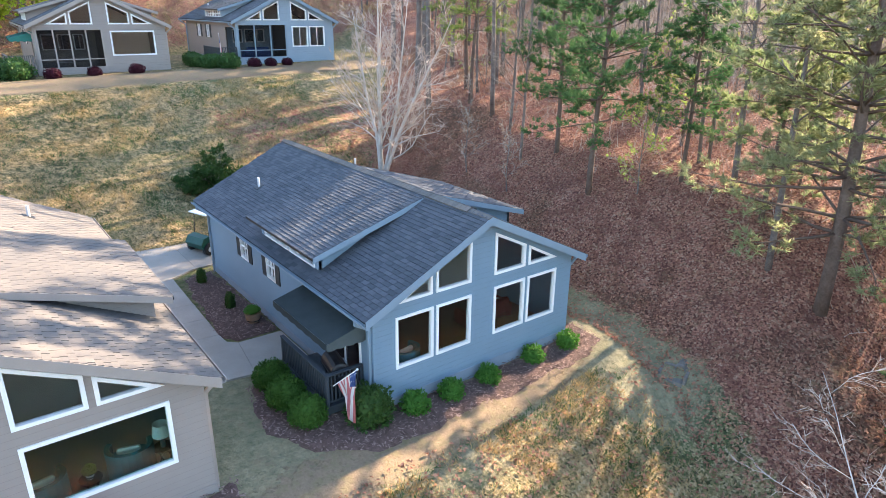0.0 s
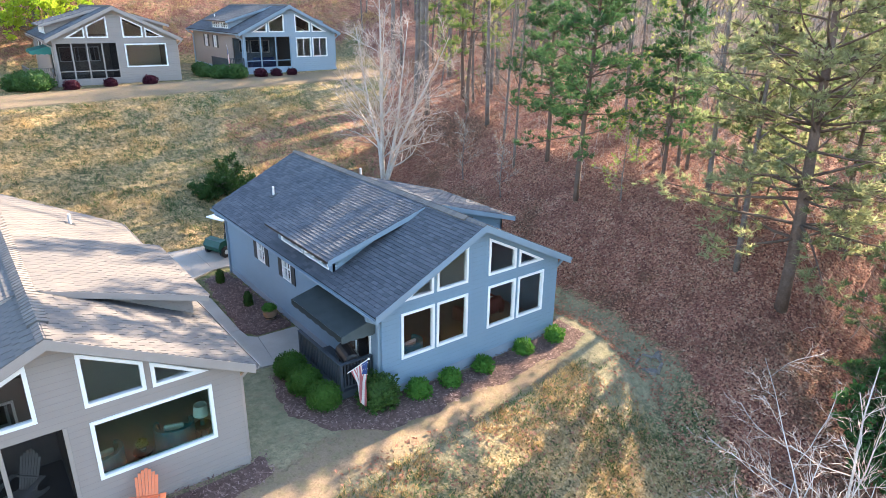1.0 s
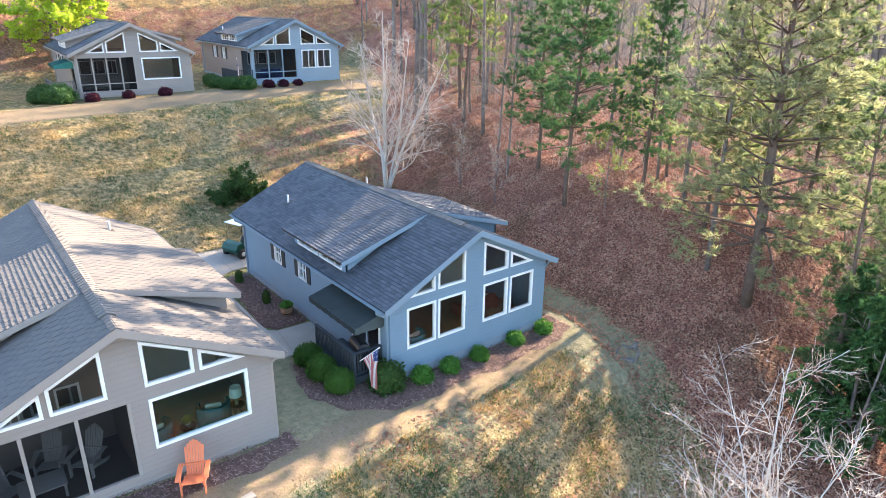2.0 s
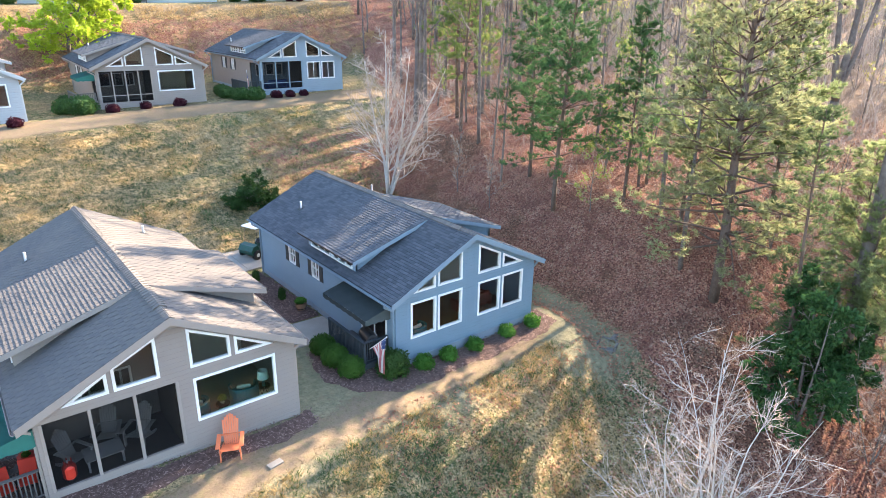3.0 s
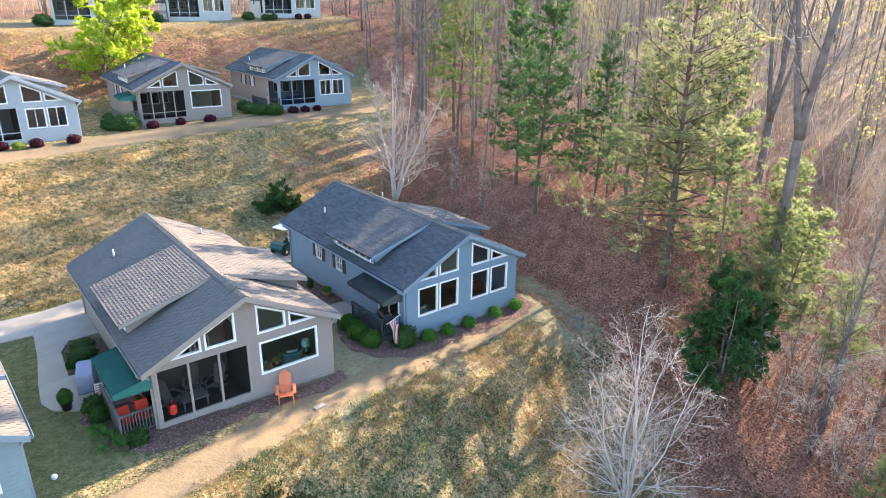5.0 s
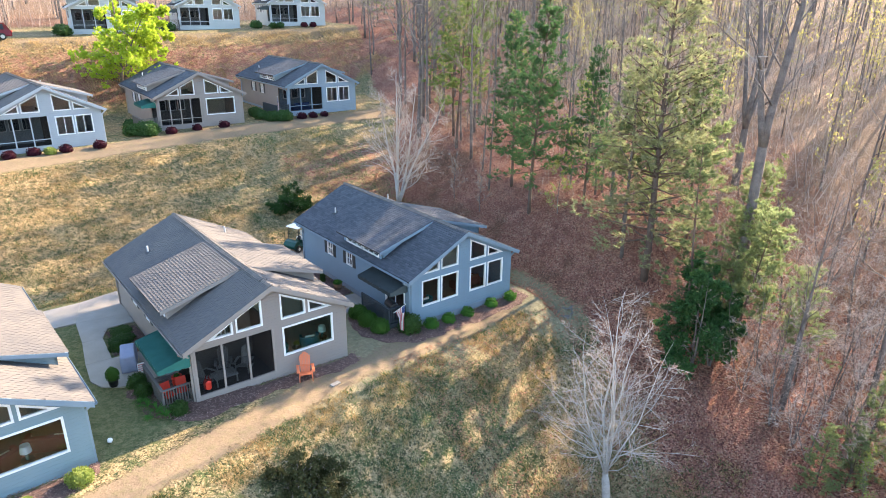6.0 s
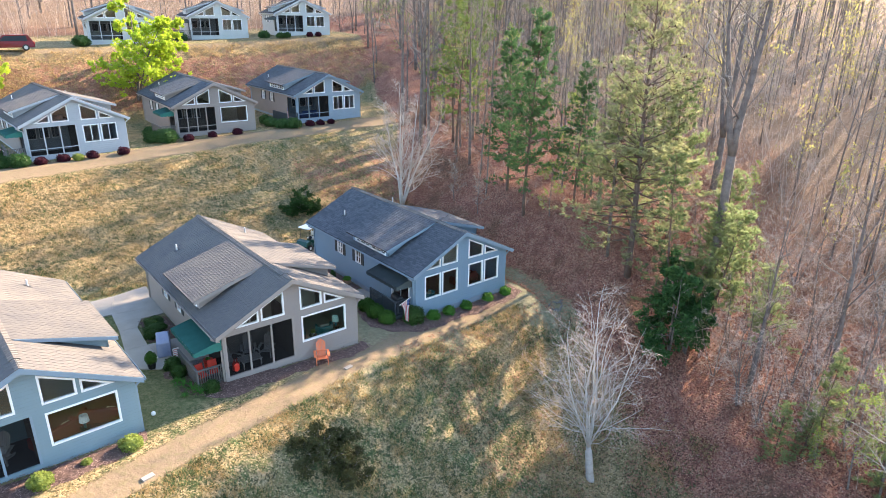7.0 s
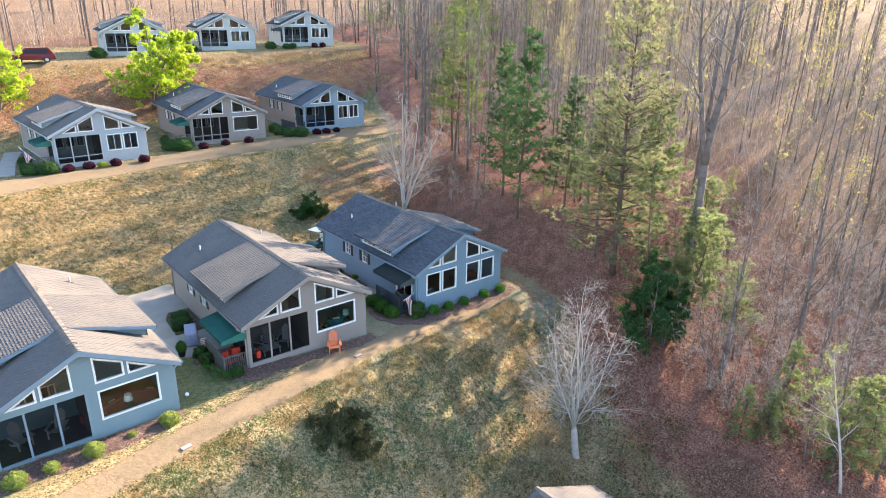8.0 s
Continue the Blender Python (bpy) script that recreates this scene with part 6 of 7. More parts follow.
def flag(base, tip, drop, label):
    """A striped flag that hangs limp from a slanting pole."""
    base, tip = Vector(base), Vector(tip)
    f = thing("flag", Matrix.Translation(base), label, "flag")
    d = tip - base
    part("pole", rod((0, 0, 0), tuple(d), 0.014), WHITE_CLOTH, f, "thin white pole")
    ball = bmesh.new()
    bmesh.ops.create_icosphere(ball, subdivisions=2, radius=0.035)
    for v in ball.verts:
        v.co += d
    part("finial", ball, WHITE_CLOTH, f, smooth=True)
    bm = bmesh.new()
    nu, nv = 26, 30
    hoist = d * 0.8
    grid = []
    for i in range(nu + 1):
        u = i / nu
        row = []
        for j in range(nv + 1):
            v = j / nv
            p = d * 0.97 - hoist * u
            gather = 1 - 0.66 * min(1, v * 2.2)
            c = d * 0.60
            p = c + (p - c) * gather
            p = p + Vector((0, 0, -drop * v * (1 - 0.18 * u)))
            w = math.sin(u * 17 + v * 3) * 0.055 * min(1, v * 3)
            p += Vector((0.55, -0.8, 0)) * w + Vector((0.05 * v, -0.06 * v, 0))
            row.append(bm.verts.new(p))
        grid.append(row)
    for i in range(nu):
        for j in range(nv):
            q = bm.faces.new((grid[i][j], grid[i + 1][j], grid[i + 1][j + 1], grid[i][j + 1]))
            canton = i < 9 and j < 8
            q.material_index = 2 if canton else (0 if (i // 2) % 2 == 0 else 1)
    bmesh.ops.solidify(bm, geom=list(bm.faces), thickness=0.004)
    part("cloth", bm, [RED_CLOTH, WHITE_CLOTH, BLUE_CLOTH], f, "red and white striped cloth with blue corner", True)
    for k in range(14):
        s = bmesh.new()
        bmesh.ops.create_icosphere(s, subdivisions=1, radius=0.016)
        a, b = 1 + (k % 5) * 2.4, 1.5 + (k // 5) * 3.4
        g = grid_point(d, hoist, drop, a / nu, b / nv)
        for v in s.verts:
            v.co = g + Vector((v.co.x, v.co.y * 0.4, v.co.z))
        part("star", s, WHITE_CLOTH, f)
    return f


def grid_point(d, hoist, drop, u, v):
    c = d * 0.60
    p = c + (d * 0.97 - hoist * u - c) * (1 - 0.66 * min(1, v * 2.2))
    w = math.sin(u * 17 + v * 3) * 0.055 * min(1, v * 3)
    return p + Vector((0, 0, -drop * v * (1 - 0.18 * u))) + Vector((0.55, -0.8, 0)) * (w + 0.012) + Vector((0.05 * v, -0.06 * v, 0))


flag((7.78, 14.2, 0.98), (8.16, 13.55, 1.66), 1.5, "limp striped flag on a slanted pole at the deck")
flag((-8.2, 46.5, 7.0), (-9.3, 45.6, 8.4), 1.7, "limp striped flag at an upper cottage deck")
flag((17.9, 49.2, 7.5), (17.6, 48.6, 8.6), 1.6, "limp striped flag at an upper cottage deck")


# ---- things on the decks and lawns ----
CHAIR_ORANGE = mat("orange_resin", (0.62, 0.17, 0.075), (0.70, 0.21, 0.10), 4, 60, 0.55, 0.1)
RED_PAINT = mat("red_paint", (0.50, 0.03, 0.015), (0.60, 0.05, 0.03), 4, 60, 0.5, 0.1)
GREY_COVER = mat("grey_cover_fabric", (0.23, 0.255, 0.36), (0.31, 0.34, 0.45), 3, 60, 0.8, 0.3)
TERRACOTTA = mat("terracotta", (0.30, 0.12, 0.07), (0.40, 0.18, 0.11), 4, 40, 0.85, 0.2)
TEAL = mat("teal_upholstery", (0.02, 0.15, 0.19), (0.04, 0.21, 0.25), 4, 80, 0.8, 0.2)
CREAM = mat("cream_fabric", (0.62, 0.58, 0.50), (0.72, 0.68, 0.60), 4, 80, 0.8, 0.2)
LAMP_SHADE = mat("lamp_shade", (0.70, 0.78, 0.74), (0.78, 0.84, 0.80), 4, 80, 0.8, 0.1)
SOFA_RED = mat("dark_red_upholstery", (0.18, 0.03, 0.02), (0.26, 0.05, 0.03), 4, 80, 0.8, 0.2)
WICKER = mat("weathered_wood", (0.36, 0.35, 0.34), (0.52, 0.50, 0.48), 4, 60, 0.8, 0.2)
TARP = mat("pale_tarp", (0.5, 0.53, 0.58), (0.62, 0.65, 0.70), 3, 40, 0.6, 0.2)
BARREL = mat("barrel_wood", (0.22, 0.13, 0.08), (0.34, 0.22, 0.14), 4, 50, 0.8, 0.2)


def adirondack(m, paint, label):
    c = thing("garden_chair", m, label, "chair")
    for i in range(7):
        a = (i - 3) * 0.075
        h = 0.98 - 0.035 * abs(i - 3) ** 1.5
        bm = bmesh.new()
        box(bm, a - 0.034, 0.0, 0.0, a + 0.034, 0.02, h, 0.005)
        for v in bm.verts:
            v.co = Vector((v.co.x * (0.85 + 0.2 * v.co.z), 0.30 + v.co.y + 0.42 * v.co.z, 0.22 + v.co.z * 0.92))
        part("back_slat", bm, paint, c)
    for i in range(6):
        y = -0.28 + i * 0.1
        part("seat_slat", one_box(-0.28, y, 0.375 - 0.16 * (i / 5), 0.28, y + 0.09, 0.395 - 0.16 * (i / 5), 0.004), paint, c)
    for s in (-1, 1):
        part("arm", one_box(s * 0.36 - 0.07, -0.36, 0.555, s * 0.36 + 0.07, 0.44, 0.58, 0.01), paint, c)
        part("front_leg", one_box(s * 0.31 - 0.02, -0.30, 0.0, s * 0.31 + 0.02, -0.20, 0.555), paint, c)
        bm = bmesh.new()
        beam(bm, (s * 0.285, -0.28, 0.36), (s * 0.285, 0.62, 0.03), 0.03, 0.11)
        part("back_leg", bm, paint, c)
    part("back_rail", one_box(-0.36, 0.40, 0.52, 0.36, 0.44, 0.56), paint, c)
    return c


adirondack(pose(1.5, 12.62, gz(1.5, 12.62) + 0.03, 0, 0, -24), CHAIR_ORANGE, "orange slatted garden chair on the mulch by the wall")


def barrel_grill(x, y, z, yaw):
    g = thing("barrel_grill", pose(x, y, z, 0, 0, yaw), "black barrel grill standing on the dark deck", "grill")
    bm = bmesh.new()
    n = 12
    pts = [Vector((-0.48, 0, 0.86)), Vector((-0.45, 0, 0.86)), Vector((0.45, 0, 0.86)), Vector((0.48, 0, 0.86))]
    tube(bm, pts, [0.20, 0.27, 0.27, 0.20], 16)
    part("drum", bm, BLACK, g, smooth=False)
    bm = bmesh.new()
    beam(bm, (-0.18, -0.30, 0.92), (0.18, -0.30, 0.92), 0.025)
    part("handle", bm, PVC, g, "pale metal handle")
    part("side_shelf", one_box(-0.82, -0.2, 0.78, -0.50, 0.2, 0.81, 0.005), BLACK, g)
    part("chimney", rod((0.36, 0.05, 1.08), (0.36, 0.05, 1.38), 0.045), BLACK, g)
    for a in (-0.38, 0.38):
        for b in (-0.22, 0.22):
            part("leg", rod((a, b, 0.0), (a * 0.9, b * 0.7, 0.68), 0.02), BLACK, g)
    part("lower_shelf", one_box(-0.40, -0.18, 0.24, 0.40, 0.18, 0.26), BLACK, g)
    return g


barrel_grill(8.45, 15.35, -0.02, 80)


def covered_grill(x, y, z, yaw):
    """A grill under a fitted fabric cover."""
    bm = bmesh.new()
    box(bm, -0.75, -0.34, 0.0, 0.75, 0.34, 1.12)
    bmesh.ops.subdivide_edges(bm, edges=bm.edges, cuts=9, use_grid_fill=True)
    for v in bm.verts:
        t = v.co.z / 1.12
        hump = 1 - 0.35 * max(0, t - 0.62) * (abs(v.co.x) / 0.75) * 2
        v.co.z *= hump
        k = 1 + 0.05 * (1 - t) + 0.035 * noise.noise(v.co * 3.1) + 0.03 * math.sin(v.co.x * 16 + v.co.y * 11) * (1 - t)
        v.co.x *= k
        v.co.y *= k * (1 - 0.25 * max(0, t - 0.7))
    g = thing("covered_grill", pose(x, y, z, 0, 0, yaw), "grill under a grey-blue fabric cover on the walk", "grill")
    part("cover", bm, GREY_COVER, g, smooth=True)
    for a in (-0.6, 0.6):
        part("wheel", rod((a, -0.30, 0.06), (a, -0.24, 0.06), 0.07, 12), BLACK, g)


covered_grill(-5.0, 18.75, gz(-5.0, 18.75) + 0.07, 75)


def folding_chair(x, y, z, yaw, cloth, label):
    c = thing("deck_chair", pose(x, y, z, 0, 0, yaw), label, "chair", "chairs on the deck")
    bm = bmesh.new()
    box(bm, -0.25, -0.25, 0.42, 0.25, 0.22, 0.45, 0.01)
    part("seat", bm, cloth, c)
    bm = bmesh.new()
    box(bm, -0.23, 0.2, 0.47, 0.23, 0.24, 0.95, 0.01)
    for v in bm.verts:
        v.co.y += (v.co.z - 0.45) * 0.22
    part("backrest", bm, cloth, c)
    for s in (-1, 1):
        part("leg", rod((s * 0.25, -0.24, 0), (s * 0.25, 0.22, 0.55), 0.014), BLACK, c)
        part("leg", rod((s * 0.25, 0.26, 0), (s * 0.25, -0.24, 0.58), 0.014), BLACK, c)
        part("arm", one_box(s * 0.26 - 0.025, -0.25, 0.58, s * 0.26 + 0.025, 0.24, 0.605), BLACK, c)
    return c


folding_chair(-4.45, 14.22, 0.10, 12, RED_PAINT, "bright red deck chair behind the balustrade")
folding_chair(-3.84, 14.30, 0.10, -10, RED_PAINT, "bright red deck chair behind the balustrade")


def pot(x, y, z, r, h, clay, label, plant=None, pr=0.3, tall=1.0):
    p = thing("plant_pot", pose(x, y, z), label, "plant pot")
    bm = bmesh.new()
    tube(bm, [Vector((0, 0, 0)), Vector((0, 0, h * 0.5)), Vector((0, 0, h * 0.9)), Vector((0, 0, h))], [r * 0.75, r * 0.95, r, r * 1.06], 16)
    part("vessel", bm, clay, p)
    for zz in (0.2, 0.8):
        bm = bmesh.new()
        tube(bm, [Vector((0, 0, h * zz)), Vector((0, 0, h * zz + 0.03))], [r * (0.83 + 0.16 * zz) + 0.008] * 2, 16)
        part("hoop", bm, DARK_METAL, p)
    if plant:
        core, leaves, _ = PROTO[plant]
        for nm, me in (("bough", core), ("foliage", leaves)):
            o = new(nm, me)
            o.parent = p
            o.location = (0, 0, h * 0.9)
            o.scale = (pr, pr, pr * tall)


pot(8.45, 21.6, gz(8.45, 21.6) + 0.06, 0.28, 0.36, BARREL, "half barrel planter with green plants on mulch", "azalea", 0.26, 0.7)
pot(-6.1, 17.15, gz(-6.1, 17.15) + 0.07, 0.22, 0.34, DARK_METAL, "dark pot with a clipped upright shrub", "boxwood", 0.30, 1.5)
pot(-3.75, 15.3, 0.10, 0.24, 0.62, RED_PAINT, "red bucket planter on the deck", "azalea", 0.12)
pot(-4.5, 15.4, 0.10, 0.17, 0.3, BLACK, "black pot with small plants on the deck", "gold_shrub", 0.12)


def gas_bottle(x, y, z):
    g = thing("gas_bottle", pose(x, y, z), "orange-red gas bottle standing behind the screen", "gas bottle")
    bm = bmesh.new()
    tube(bm, [Vector((0, 0, v)) for v in (0.03, 0.10, 0.42, 0.52, 0.55)], [0.15, 0.19, 0.19, 0.12, 0.05], 16)
    part("cylinder", bm, RED_PAINT, g, smooth=False)
    part("foot_ring", rod((0, 0, 0), (0, 0, 0.05), 0.155, 16), BLACK, g)
    bm = bmesh.new()
    for a in (0.5, 1.7, 3.6, 4.8):
        beam(bm, (0.11 * math.cos(a), 0.11 * math.sin(a), 0.48), (0.11 * math.cos(a), 0.11 * math.sin(a), 0.66), 0.03)
    part("collar", bm, RED_PAINT, g)
    part("valve", rod((0, 0, 0.54), (0, 0, 0.63), 0.03, 8), PVC, g, "pale metal valve")


gas_bottle(-2.85, 13.75, 0.45)
for x, y in ((8.2, 23.2), (8.1, 26.2)):
    put_shrub("photinia", x, y, 0.2, "small upright shrub in the mulch bed", 2.2)


def strappy_plant(x, y, r, n, label, seed):
    """A clump of long arching leaves."""
    rr = random.Random(seed)
    bm = bmesh.new()
    for _ in range(n):
        a, l, w = rr.uniform(0, 6.28), r * rr.uniform(0.7, 1.3), rr.uniform(0.02, 0.035)
        d, s = Vector((math.cos(a), math.sin(a), 0)), Vector((-math.sin(a), math.cos(a), 0))
        prev = None
        for k in range(5):
            t = k / 4
            p = d * l * t + Vector((0, 0, l * (1.5 * t - 1.25 * t * t)))
            ww = w * (1 - t * 0.9)
            cur = (bm.verts.new(p - s * ww), bm.verts.new(p + s * ww))
            if prev:
                bm.faces.new((prev[0], prev[1], cur[1], cur[0]))
            prev = cur
    t = thing("leafy_plant", pose(x, y, gz(x, y) + 0.04), label, "plant", "bright leafy plants")
    part("leaves", bm, LEAF_AZALEA, t)


for i, (x, y, r) in enumerate(((-5.1, 13.9, 0.5), (-5.35, 14.5, 0.45), (-4.9, 13.3, 0.42), (-5.5, 15.0, 0.35), (-5.6, 13.5, 0.25))):
    strappy_plant(x, y, r, 46, "bright green strap-leaved plant beside the deck", i)


def golf_cart(x, y, yaw):
    z = gz(x, y) + 0.07
    c = thing("golf_cart", pose(x, y, z, 0, 0, yaw), "dark green golf cart with a white roof on the drive", "golf cart")
    green = mat("dark_green_paint", (0.004, 0.05, 0.035), (0.008, 0.07, 0.05), 4, 60, 0.3, 0.03)
    bm = bmesh.new()
    plate(bm, [[(-1.15, 0.30), (1.10, 0.30), (1.22, 0.55), (1.05, 0.82), (0.72, 0.88), (0.58, 0.42), (-0.05, 0.42), (-0.08, 0.62), (-0.62, 0.66), (-1.2, 0.72)]], -0.56, 0.56)
    part("body", bm, green, c)
    part("seat", one_box(-0.55, -0.52, 0.66, -0.05, 0.52, 0.80, 0.04), CREAM, c)
    bm = bmesh.new()
    box(bm, -0.62, -0.52, 0.85, -0.52, 0.52, 1.22, 0.03)
    part("backrest", bm, CREAM, c)
    bm = bmesh.new()
    box(bm, -0.95, -0.60, 1.84, 0.85, 0.60, 1.90, 0.025)
    part("roof", bm, WHITE, c, "white plastic roof")
    for s in (-1, 1):
        part("roof_post", rod((0.72, s * 0.5, 0.85), (0.62, s * 0.5, 1.85), 0.016), BLACK, c)
        part("roof_post", rod((-0.75, s * 0.5, 0.70), (-0.8, s * 0.5, 1.85), 0.016), BLACK, c)
        for wx in (-0.78, 0.82):
            bm = bmesh.new()
            tube(bm, [Vector((wx, s * 0.44, 0.29)), Vector((wx, s * 0.47, 0.29)), Vector((wx, s * 0.62, 0.29)), Vector((wx, s * 0.65, 0.29))], [0.23, 0.29, 0.29, 0.23], 18)
            w = part("wheel", bm, BLACK, c, smooth=False)
            bm = bmesh.new()
            tube(bm, [Vector((wx, s * 0.652, 0.29)), Vector((wx, s * 0.668, 0.29))], [0.12, 0.10], 12)
            part("rim", bm, PVC, w)
    part("windscreen", one_box(0.66, -0.48, 0.95, 0.67, 0.48, 1.72), GLASS, c)
    bm = bmesh.new()
    bmesh.ops.create_cone(bm, segments=14, radius1=0.17, radius2=0.17, depth=0.02, matrix=pose(0.36, 0.22, 0.98, 0, 55, 0), cap_ends=True)
    part("steering_wheel", bm, BLACK, c)


golf_cart(9.95, 29.75, 200)


def culvert(x, y, yaw, size):
    z = gz(x, y)
    c = thing("drain_headwall", pose(x, y, z, 0, 0, yaw) @ Matrix.Scale(size, 4), "weathered concrete drain inlet with a dark pipe", "drain")
    stone = mat("weathered_concrete", (0.10, 0.09, 0.08), (0.22, 0.20, 0.18), 3, 30, 0.9, 0.4)
    part("wing_wall", one_box(-0.75, -0.5, -0.4, -0.60, 0.55, 0.18, 0.02), stone, c)
    part("wing_wall", one_box(0.60, -0.5, -0.4, 0.75, 0.55, 0.22, 0.02), stone, c)
    part("back_wall", one_box(-0.60, 0.40, -0.4, 0.60, 0.55, 0.30, 0.02), stone, c)
    bm = bmesh.new()
    bmesh.ops.create_cone(bm, segments=18, radius1=0.30, radius2=0.30, depth=1.5, matrix=pose(0.25, 0.95, 0.14, 90, 0, 0), cap_ends=False)
    bmesh.ops.solidify(bm, geom=list(bm.faces), thickness=0.05)
    part("pipe", bm, stone, c)
    part("apron", one_box(-0.60, -0.7, -0.4, 0.60, 0.40, -0.08, 0.02), stone, c)


culvert(18.7, 10.95, -70, 0.62)


def slab_stone(x, y, yaw):
    t = thing("splash_block", pose(x, y, gz(x, y), 4, 2, yaw), "pale concrete block lying in the grass", "concrete block")
    bm = bmesh.new()
    box(bm, -0.26, -0.12, -0.05, 0.26, 0.12, 0.06, 0.012)
    part("block", bm, CONCRETE, t)


slab_stone(2.5, 11.55, 12)
slab_stone(-8.72, 8.6, 15)


def white_globe(x, y):
    t = thing("garden_ball", pose(x, y, gz(x, y)), "small white ball on the grass", "ball")
    bm = bmesh.new()
    bmesh.ops.create_icosphere(bm, subdivisions=3, radius=0.11)
    for v in bm.verts:
        v.co.z += 0.10
    part("ball", bm, WHITE_CLOTH, t, smooth=True)


white_globe(-7.28, 12.8)


def garden_flag(x, y, z):
    t = thing("garden_banner", pose(x, y, z), "small pale pink banner on a thin stand", "banner")
    part("stand", rod((0, 0, 0), (0, 0, 0.95), 0.008), DARK_METAL, t)
    part("arm", rod((0, 0, 0.93), (0.36, 0, 0.93), 0.006), DARK_METAL, t)
    bm = bmesh.new()
    box(bm, 0.03, -0.004, 0.42, 0.35, 0.004, 0.92)
    part("cloth", bm, WHITE_CLOTH, t)
    for k in range(4):
        part("stripe", one_box(0.05, -0.008, 0.47 + 0.11 * k, 0.33, -0.0045, 0.52 + 0.11 * k), RED_CLOTH, t)


garden_flag(-5.05, 16.95, gz(-5.05, 16.95) + 0.06)


# ---- what shows through the windows ----
def tub_chair(h, x, y, yaw):
    m = h.matrix_world @ pose(x, y, 0.0, 0, 0, yaw) @ Matrix.Scale(1.12, 4)
    c = thing("armchair", m, "teal upholstered tub chair with a pale cushion", "armchair", "armchairs in the sunroom")
    bm = bmesh.new()
    bmesh.ops.create_cone(bm, segments=20, radius1=0.36, radius2=0.42, depth=0.42, matrix=pose(0, 0, 0.25), cap_ends=True)
    part("seat", bm, TEAL, c)
    bm = bmesh.new()
    n = 14
    inner, outer_ = [], []
    for i in range(n + 1):
        a = math.pi * (-0.15 + 1.3 * i / n)
        for r, store in ((0.36, inner), (0.46, outer_)):
            store.append([bm.verts.new((r * math.cos(a), r * math.sin(a), zz)) for zz in (0.1, 0.80 - 0.12 * abs(i / n - 0.5))])
    for i in range(n):
        bm.faces.new((outer_[i][0], outer_[i + 1][0], outer_[i + 1][1], outer_[i][1]))
        bm.faces.new((inner[i + 1][0], inner[i][0], inner[i][1], inner[i + 1][1]))
        bm.faces.new((outer_[i][1], outer_[i + 1][1], inner[i + 1][1], inner[i][1]))
    part("backrest", bm, TEAL, c)
    bm = bmesh.new()
    box(bm, -0.22, -0.02, 0.47, 0.22, 0.12, 0.80, 0.04)
    for v in bm.verts:
        v.co.y += 0.25 * (v.co.z - 0.47)
    part("cushion", bm, CREAM, c)


def side_table(h, x, y, lamp):
    m = h.matrix_world @ pose(x, y, 0.0)
    t = thing("side_table", m, "small dark side table by the window", "table")
    part("tabletop", rod((0, 0, 0.52), (0, 0, 0.55), 0.24, 18), BLACK, t)
    for k in range(4):
        a = k * math.pi / 2
        part("leg", rod((0.17 * math.cos(a), 0.17 * math.sin(a), 0), (0.17 * math.cos(a + 1.2), 0.17 * math.sin(a + 1.2), 0.52), 0.014), BLACK, t)
    if lamp:
        l = thing("table_lamp", h.matrix_world @ pose(x, y, 0.55), "table lamp with a pale green shade", "lamp")
        part("base", rod((0, 0, 0), (0, 0, 0.34), 0.06, 12), TEAL, l)
        bm = bmesh.new()
        bmesh.ops.create_cone(bm, segments=20, radius1=0.21, radius2=0.17, depth=0.30, matrix=pose(0, 0, 0.48), cap_ends=False)
        bmesh.ops.solidify(bm, geom=list(bm.faces), thickness=0.006)
        part("shade", bm, LAMP_SHADE, l)
    else:
        pw = h.matrix_world @ Vector((x, y, 0.55))
        pot(pw.x, pw.y, pw.z, 0.09, 0.15, CREAM, "small potted plant on a side table", "gold_shrub", 0.14)


def sofa(h, x, y, yaw, cloth, label):
    s = thing("sofa", h.matrix_world @ pose(x, y, 0.0, 0, 0, yaw), label, "sofa")
    part("seat", one_box(-0.85, -0.4, 0.1, 0.85, 0.35, 0.44, 0.05), cloth, s)
    part("backrest", one_box(-0.85, 0.25, 0.3, 0.85, 0.48, 0.86, 0.06), cloth, s)
    for k in (-1, 1):
        part("arm", one_box(k * 0.9 - 0.12, -0.4, 0.1, k * 0.9 + 0.12, 0.45, 0.62, 0.05), cloth, s)
    part("pillow", one_box(-0.6, 0.10, 0.46, -0.2, 0.26, 0.82, 0.05), CREAM, s)


def rocker(h, x, y, yaw):
    m = h.matrix_world @ pose(x, y, 0.0, 0, 0, yaw)
    return adirondack_like(m)


def adirondack_like(m):
    return adirondack(m, WICKER, "weathered grey slatted chair on the screened porch")


def porch_table(h, x, y):
    t = thing("porch_table", h.matrix_world @ pose(x, y, 0.0), "weathered grey table on the screened porch", "table")
    part("tabletop", one_box(-0.55, -0.4, 0.42, 0.55, 0.4, 0.46, 0.01), WICKER, t)
    for a in (-0.48, 0.48):
        for b in (-0.33, 0.33):
            part("leg", one_box(a - 0.03, b - 0.03, 0, a + 0.03, b + 0.03, 0.42), WICKER, t)


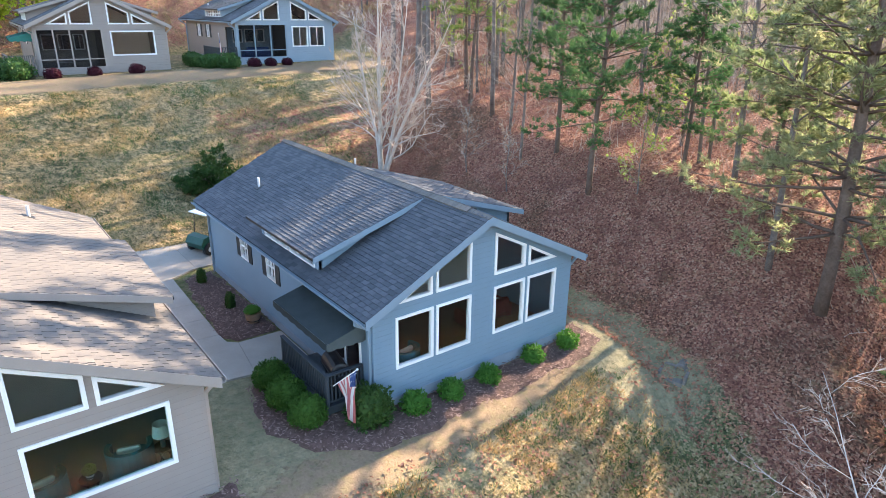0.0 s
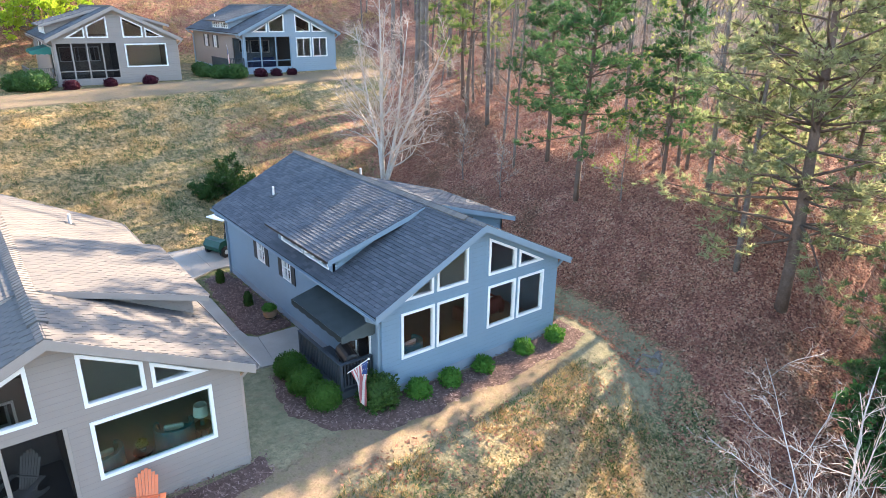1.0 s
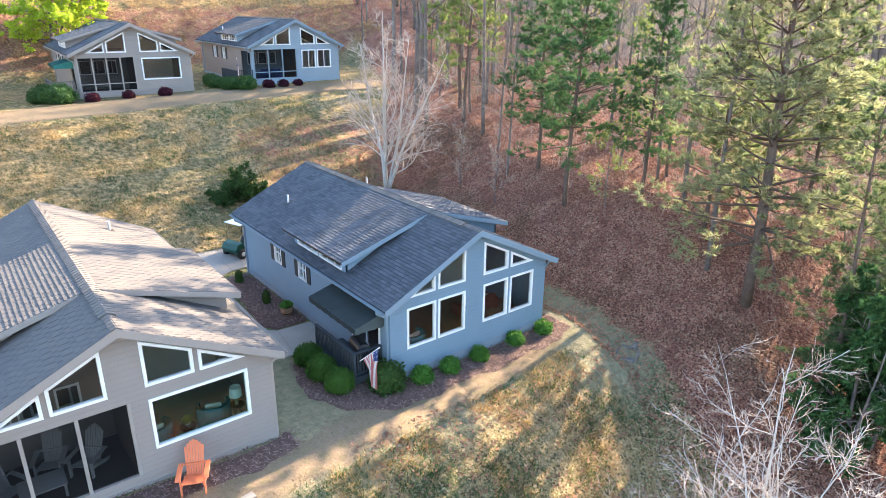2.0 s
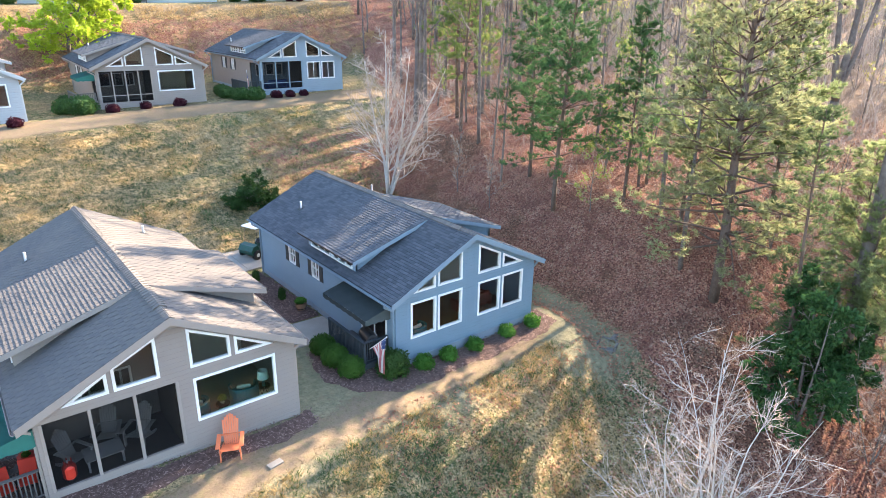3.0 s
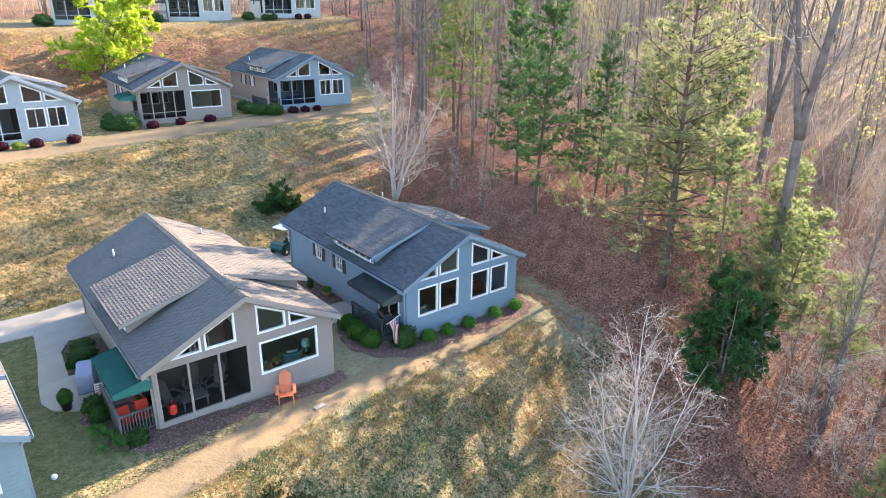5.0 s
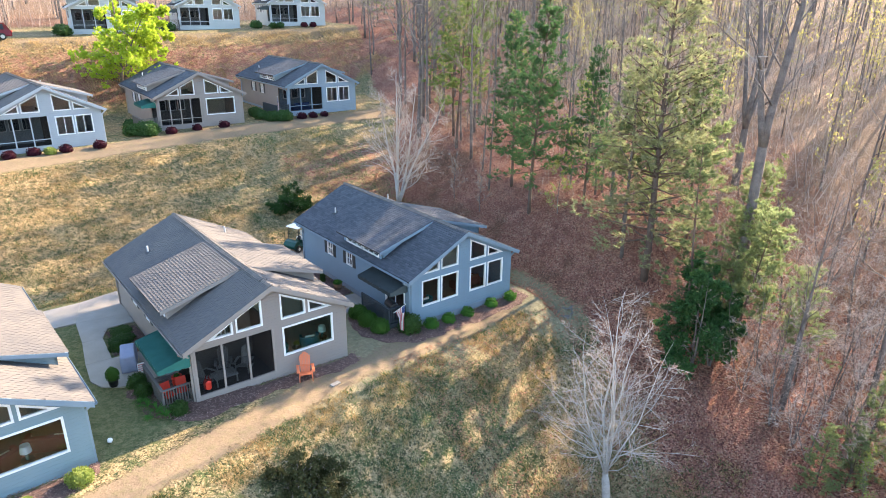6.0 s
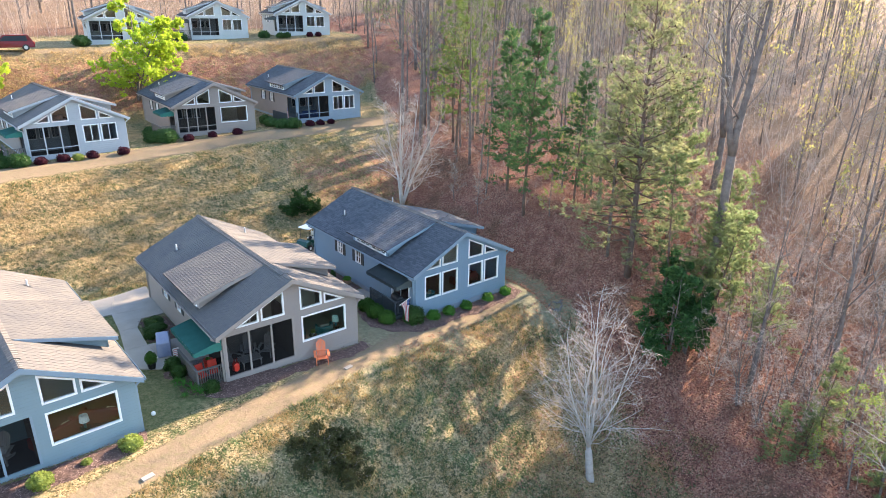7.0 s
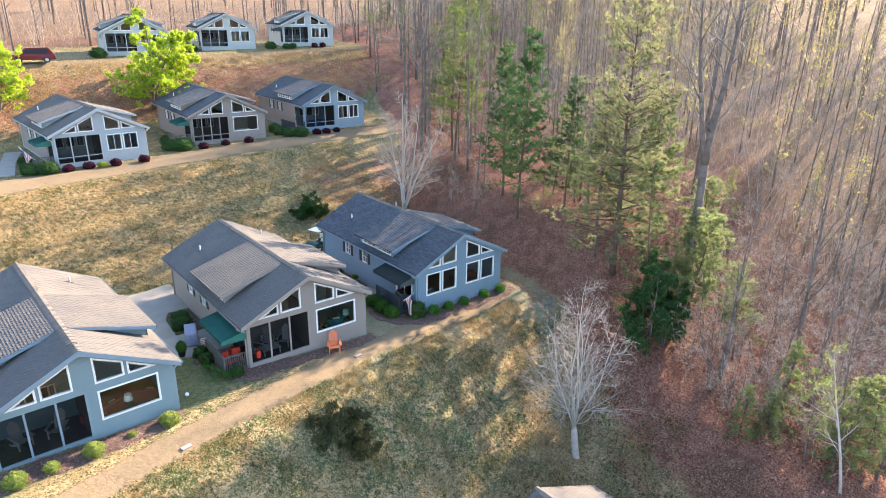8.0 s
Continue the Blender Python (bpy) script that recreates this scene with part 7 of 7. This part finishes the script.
bpy.context.view_layer.update()
tub_chair(house_b, 0.72, 1.5, 190)
tub_chair(house_b, 2.5, 1.6, 165)
side_table(house_b, 1.62, 1.3, False)
side_table(house_b, 3.2, 1.5, True)
side_table(house_c, 1.95, 1.3, True)
sofa(house_c, 0.9, 1.9, 200, SOFA_RED, "dark red sofa behind the picture window")
sofa(house_c, 2.9, 2.2, 150, SOFA_RED, "dark red sofa behind the picture window")
sofa(house_a, 1.9, 2.4, 180, SOFA_RED, "dark red sofa in the sunroom")
tub_chair(house_a, -2.3, 1.2, 190)
for k, (xx, yy, aa) in enumerate(((-2.9, 1.5, 30), (-1.9, 2.1, 340), (-1.1, 1.6, 320))):
    rocker(house_b, xx, yy, aa)
porch_table(house_b, -2.2, 1.2)
rocker(house_c, -1.2, 1.7, 330)
rocker(house_c, -2.6, 1.8, 20)
porch_table(house_e, -2.2, 1.4)
sofa(house_e, 1.8, 1.8, 180, CREAM, "cream sofa behind the picture window")
sofa(house_f, -2.0, 1.6, 180, BLUE_CLOTH, "blue covered settee on the screened porch")


# ---- vehicles on the upper road ----
def car(x, y, z, yaw, paint, label, cat, tall=1.0):
    c = thing("parked_car", pose(x, y, z, 0, 0, yaw), label, cat)
    bm = bmesh.new()
    prof = [(-2.3, 0.35), (2.25, 0.35), (2.35, 0.62), (2.2, 0.86), (1.25, 0.98), (0.62, 1.52 * tall), (-1.75, 1.55 * tall), (-2.2, 1.02), (-2.34, 0.62)]
    plate(bm, [prof], -0.88, 0.88)
    for v in bm.verts:
        if v.co.z > 1.0:
            v.co.y *= 0.84
    bmesh.ops.bevel(bm, geom=list(bm.edges), offset=0.05, segments=2, affect="EDGES")
    body = part("body", bm, paint, c)
    for s in (-1, 1):
        bm = bmesh.new()
        win = [(-1.65, 1.06), (1.0, 1.06), (0.58, 1.42 * tall), (-1.6, 1.45 * tall)]
        plate(bm, [win], s * 0.80, s * 0.87)
        for v in bm.verts:
            v.co.y -= s * (v.co.z - 1.06) * 0.22
        part("side_window", bm, BLACK, c)
        for wx in (-1.4, 1.45):
            bm = bmesh.new()
            tube(bm, [Vector((wx, s * 0.70, 0.35)), Vector((wx, s * 0.90, 0.35))], [0.35, 0.35], 18)
            w = part("wheel", bm, BLACK, c)
            bm = bmesh.new()
            tube(bm, [Vector((wx, s * 0.902, 0.35)), Vector((wx, s * 0.92, 0.35))], [0.20, 0.18], 12)
            part("rim", bm, PVC, w)
        part("headlight", one_box(2.2, s * 0.62 - 0.16, 0.66, 2.34, s * 0.62 + 0.16, 0.80, 0.02), WHITE, c)
        part("tail_light", one_box(-2.36, s * 0.66 - 0.12, 0.74, -2.26, s * 0.66 + 0.12, 0.94, 0.02), RED_PAINT, c)
    return c


CAR_RED = mat("car_paint_maroon", (0.16, 0.015, 0.02), (0.18, 0.02, 0.025), 3, 30, 0.25, 0.0)
CAR_DARK = mat("car_paint_dark", (0.015, 0.02, 0.03), (0.02, 0.026, 0.036), 3, 30, 0.25, 0.0)
car(-3.2, 74.6, gz(-3.2, 74.6) + 0.02, 175, CAR_RED, "maroon car parked on the upper road", "car", 1.12)
car(-8.2, 75.4, gz(-8.2, 75.4) + 0.02, 178, CAR_DARK, "dark car parked on the upper road", "car")

# a cottage of the row below, of which only the ridge comes into view
house("grey-brown shingle roof of a cottage on the lower row", 3.15, -16.7, -3.0, 0, SIDING_TAUPE, TRIM_TAUPE, "pair", "pair")


# ---- single shingles on the front of the left slopes ----
def one_tab(cover):
    c = 1 / math.sqrt(1 + PITCH * PITCH)
    s = PITCH * c
    p = lambda d, y, l: (-(d * c + l * s), y, -d * s + l * c)
    w = TAB_W - 0.02
    v = [p(-TAB_H - 0.03, 0, 0.004), p(-TAB_H - 0.03, w, 0.004), p(0, w, 0.033), p(0, 0, 0.033), p(0, w, 0.0), p(0, 0, 0.0), p(-TAB_H - 0.03, 0, 0.0), p(-TAB_H - 0.03, w, 0.0)]
    me = bpy.data.meshes.new("shingle")
    me.from_pydata(v, [], [(0, 1, 2, 3), (3, 2, 4, 5), (0, 3, 5, 6), (1, 7, 4, 2)])
    me.materials.append(cover)
    return me


for h, tab in ((house_a, one_tab(SHINGLE_SLATE)), (house_b, one_tab(SHINGLE)), (house_c, one_tab(SHINGLE))):
    left_roof = [o for o in h.children if o.name.startswith("roof") and sum(v.co.x for v in o.data.vertices) < 0][0]
    rs = random.Random(4)
    for lo, a, b, lift in tab_cells(PITCH, HALF, 0.0, LENGTH, random.Random(1)):
        if not front_strip(lo, a, b):
            continue
        o = new("shingle", tab)
        o.parent = left_roof
        q = slope_point(-1, PITCH, lo, a, rs.uniform(-0.002, 0.003))
        o.location = q
        o.scale = (1, max(b - a, 0.02) / (TAB_W - 0.02), 1)
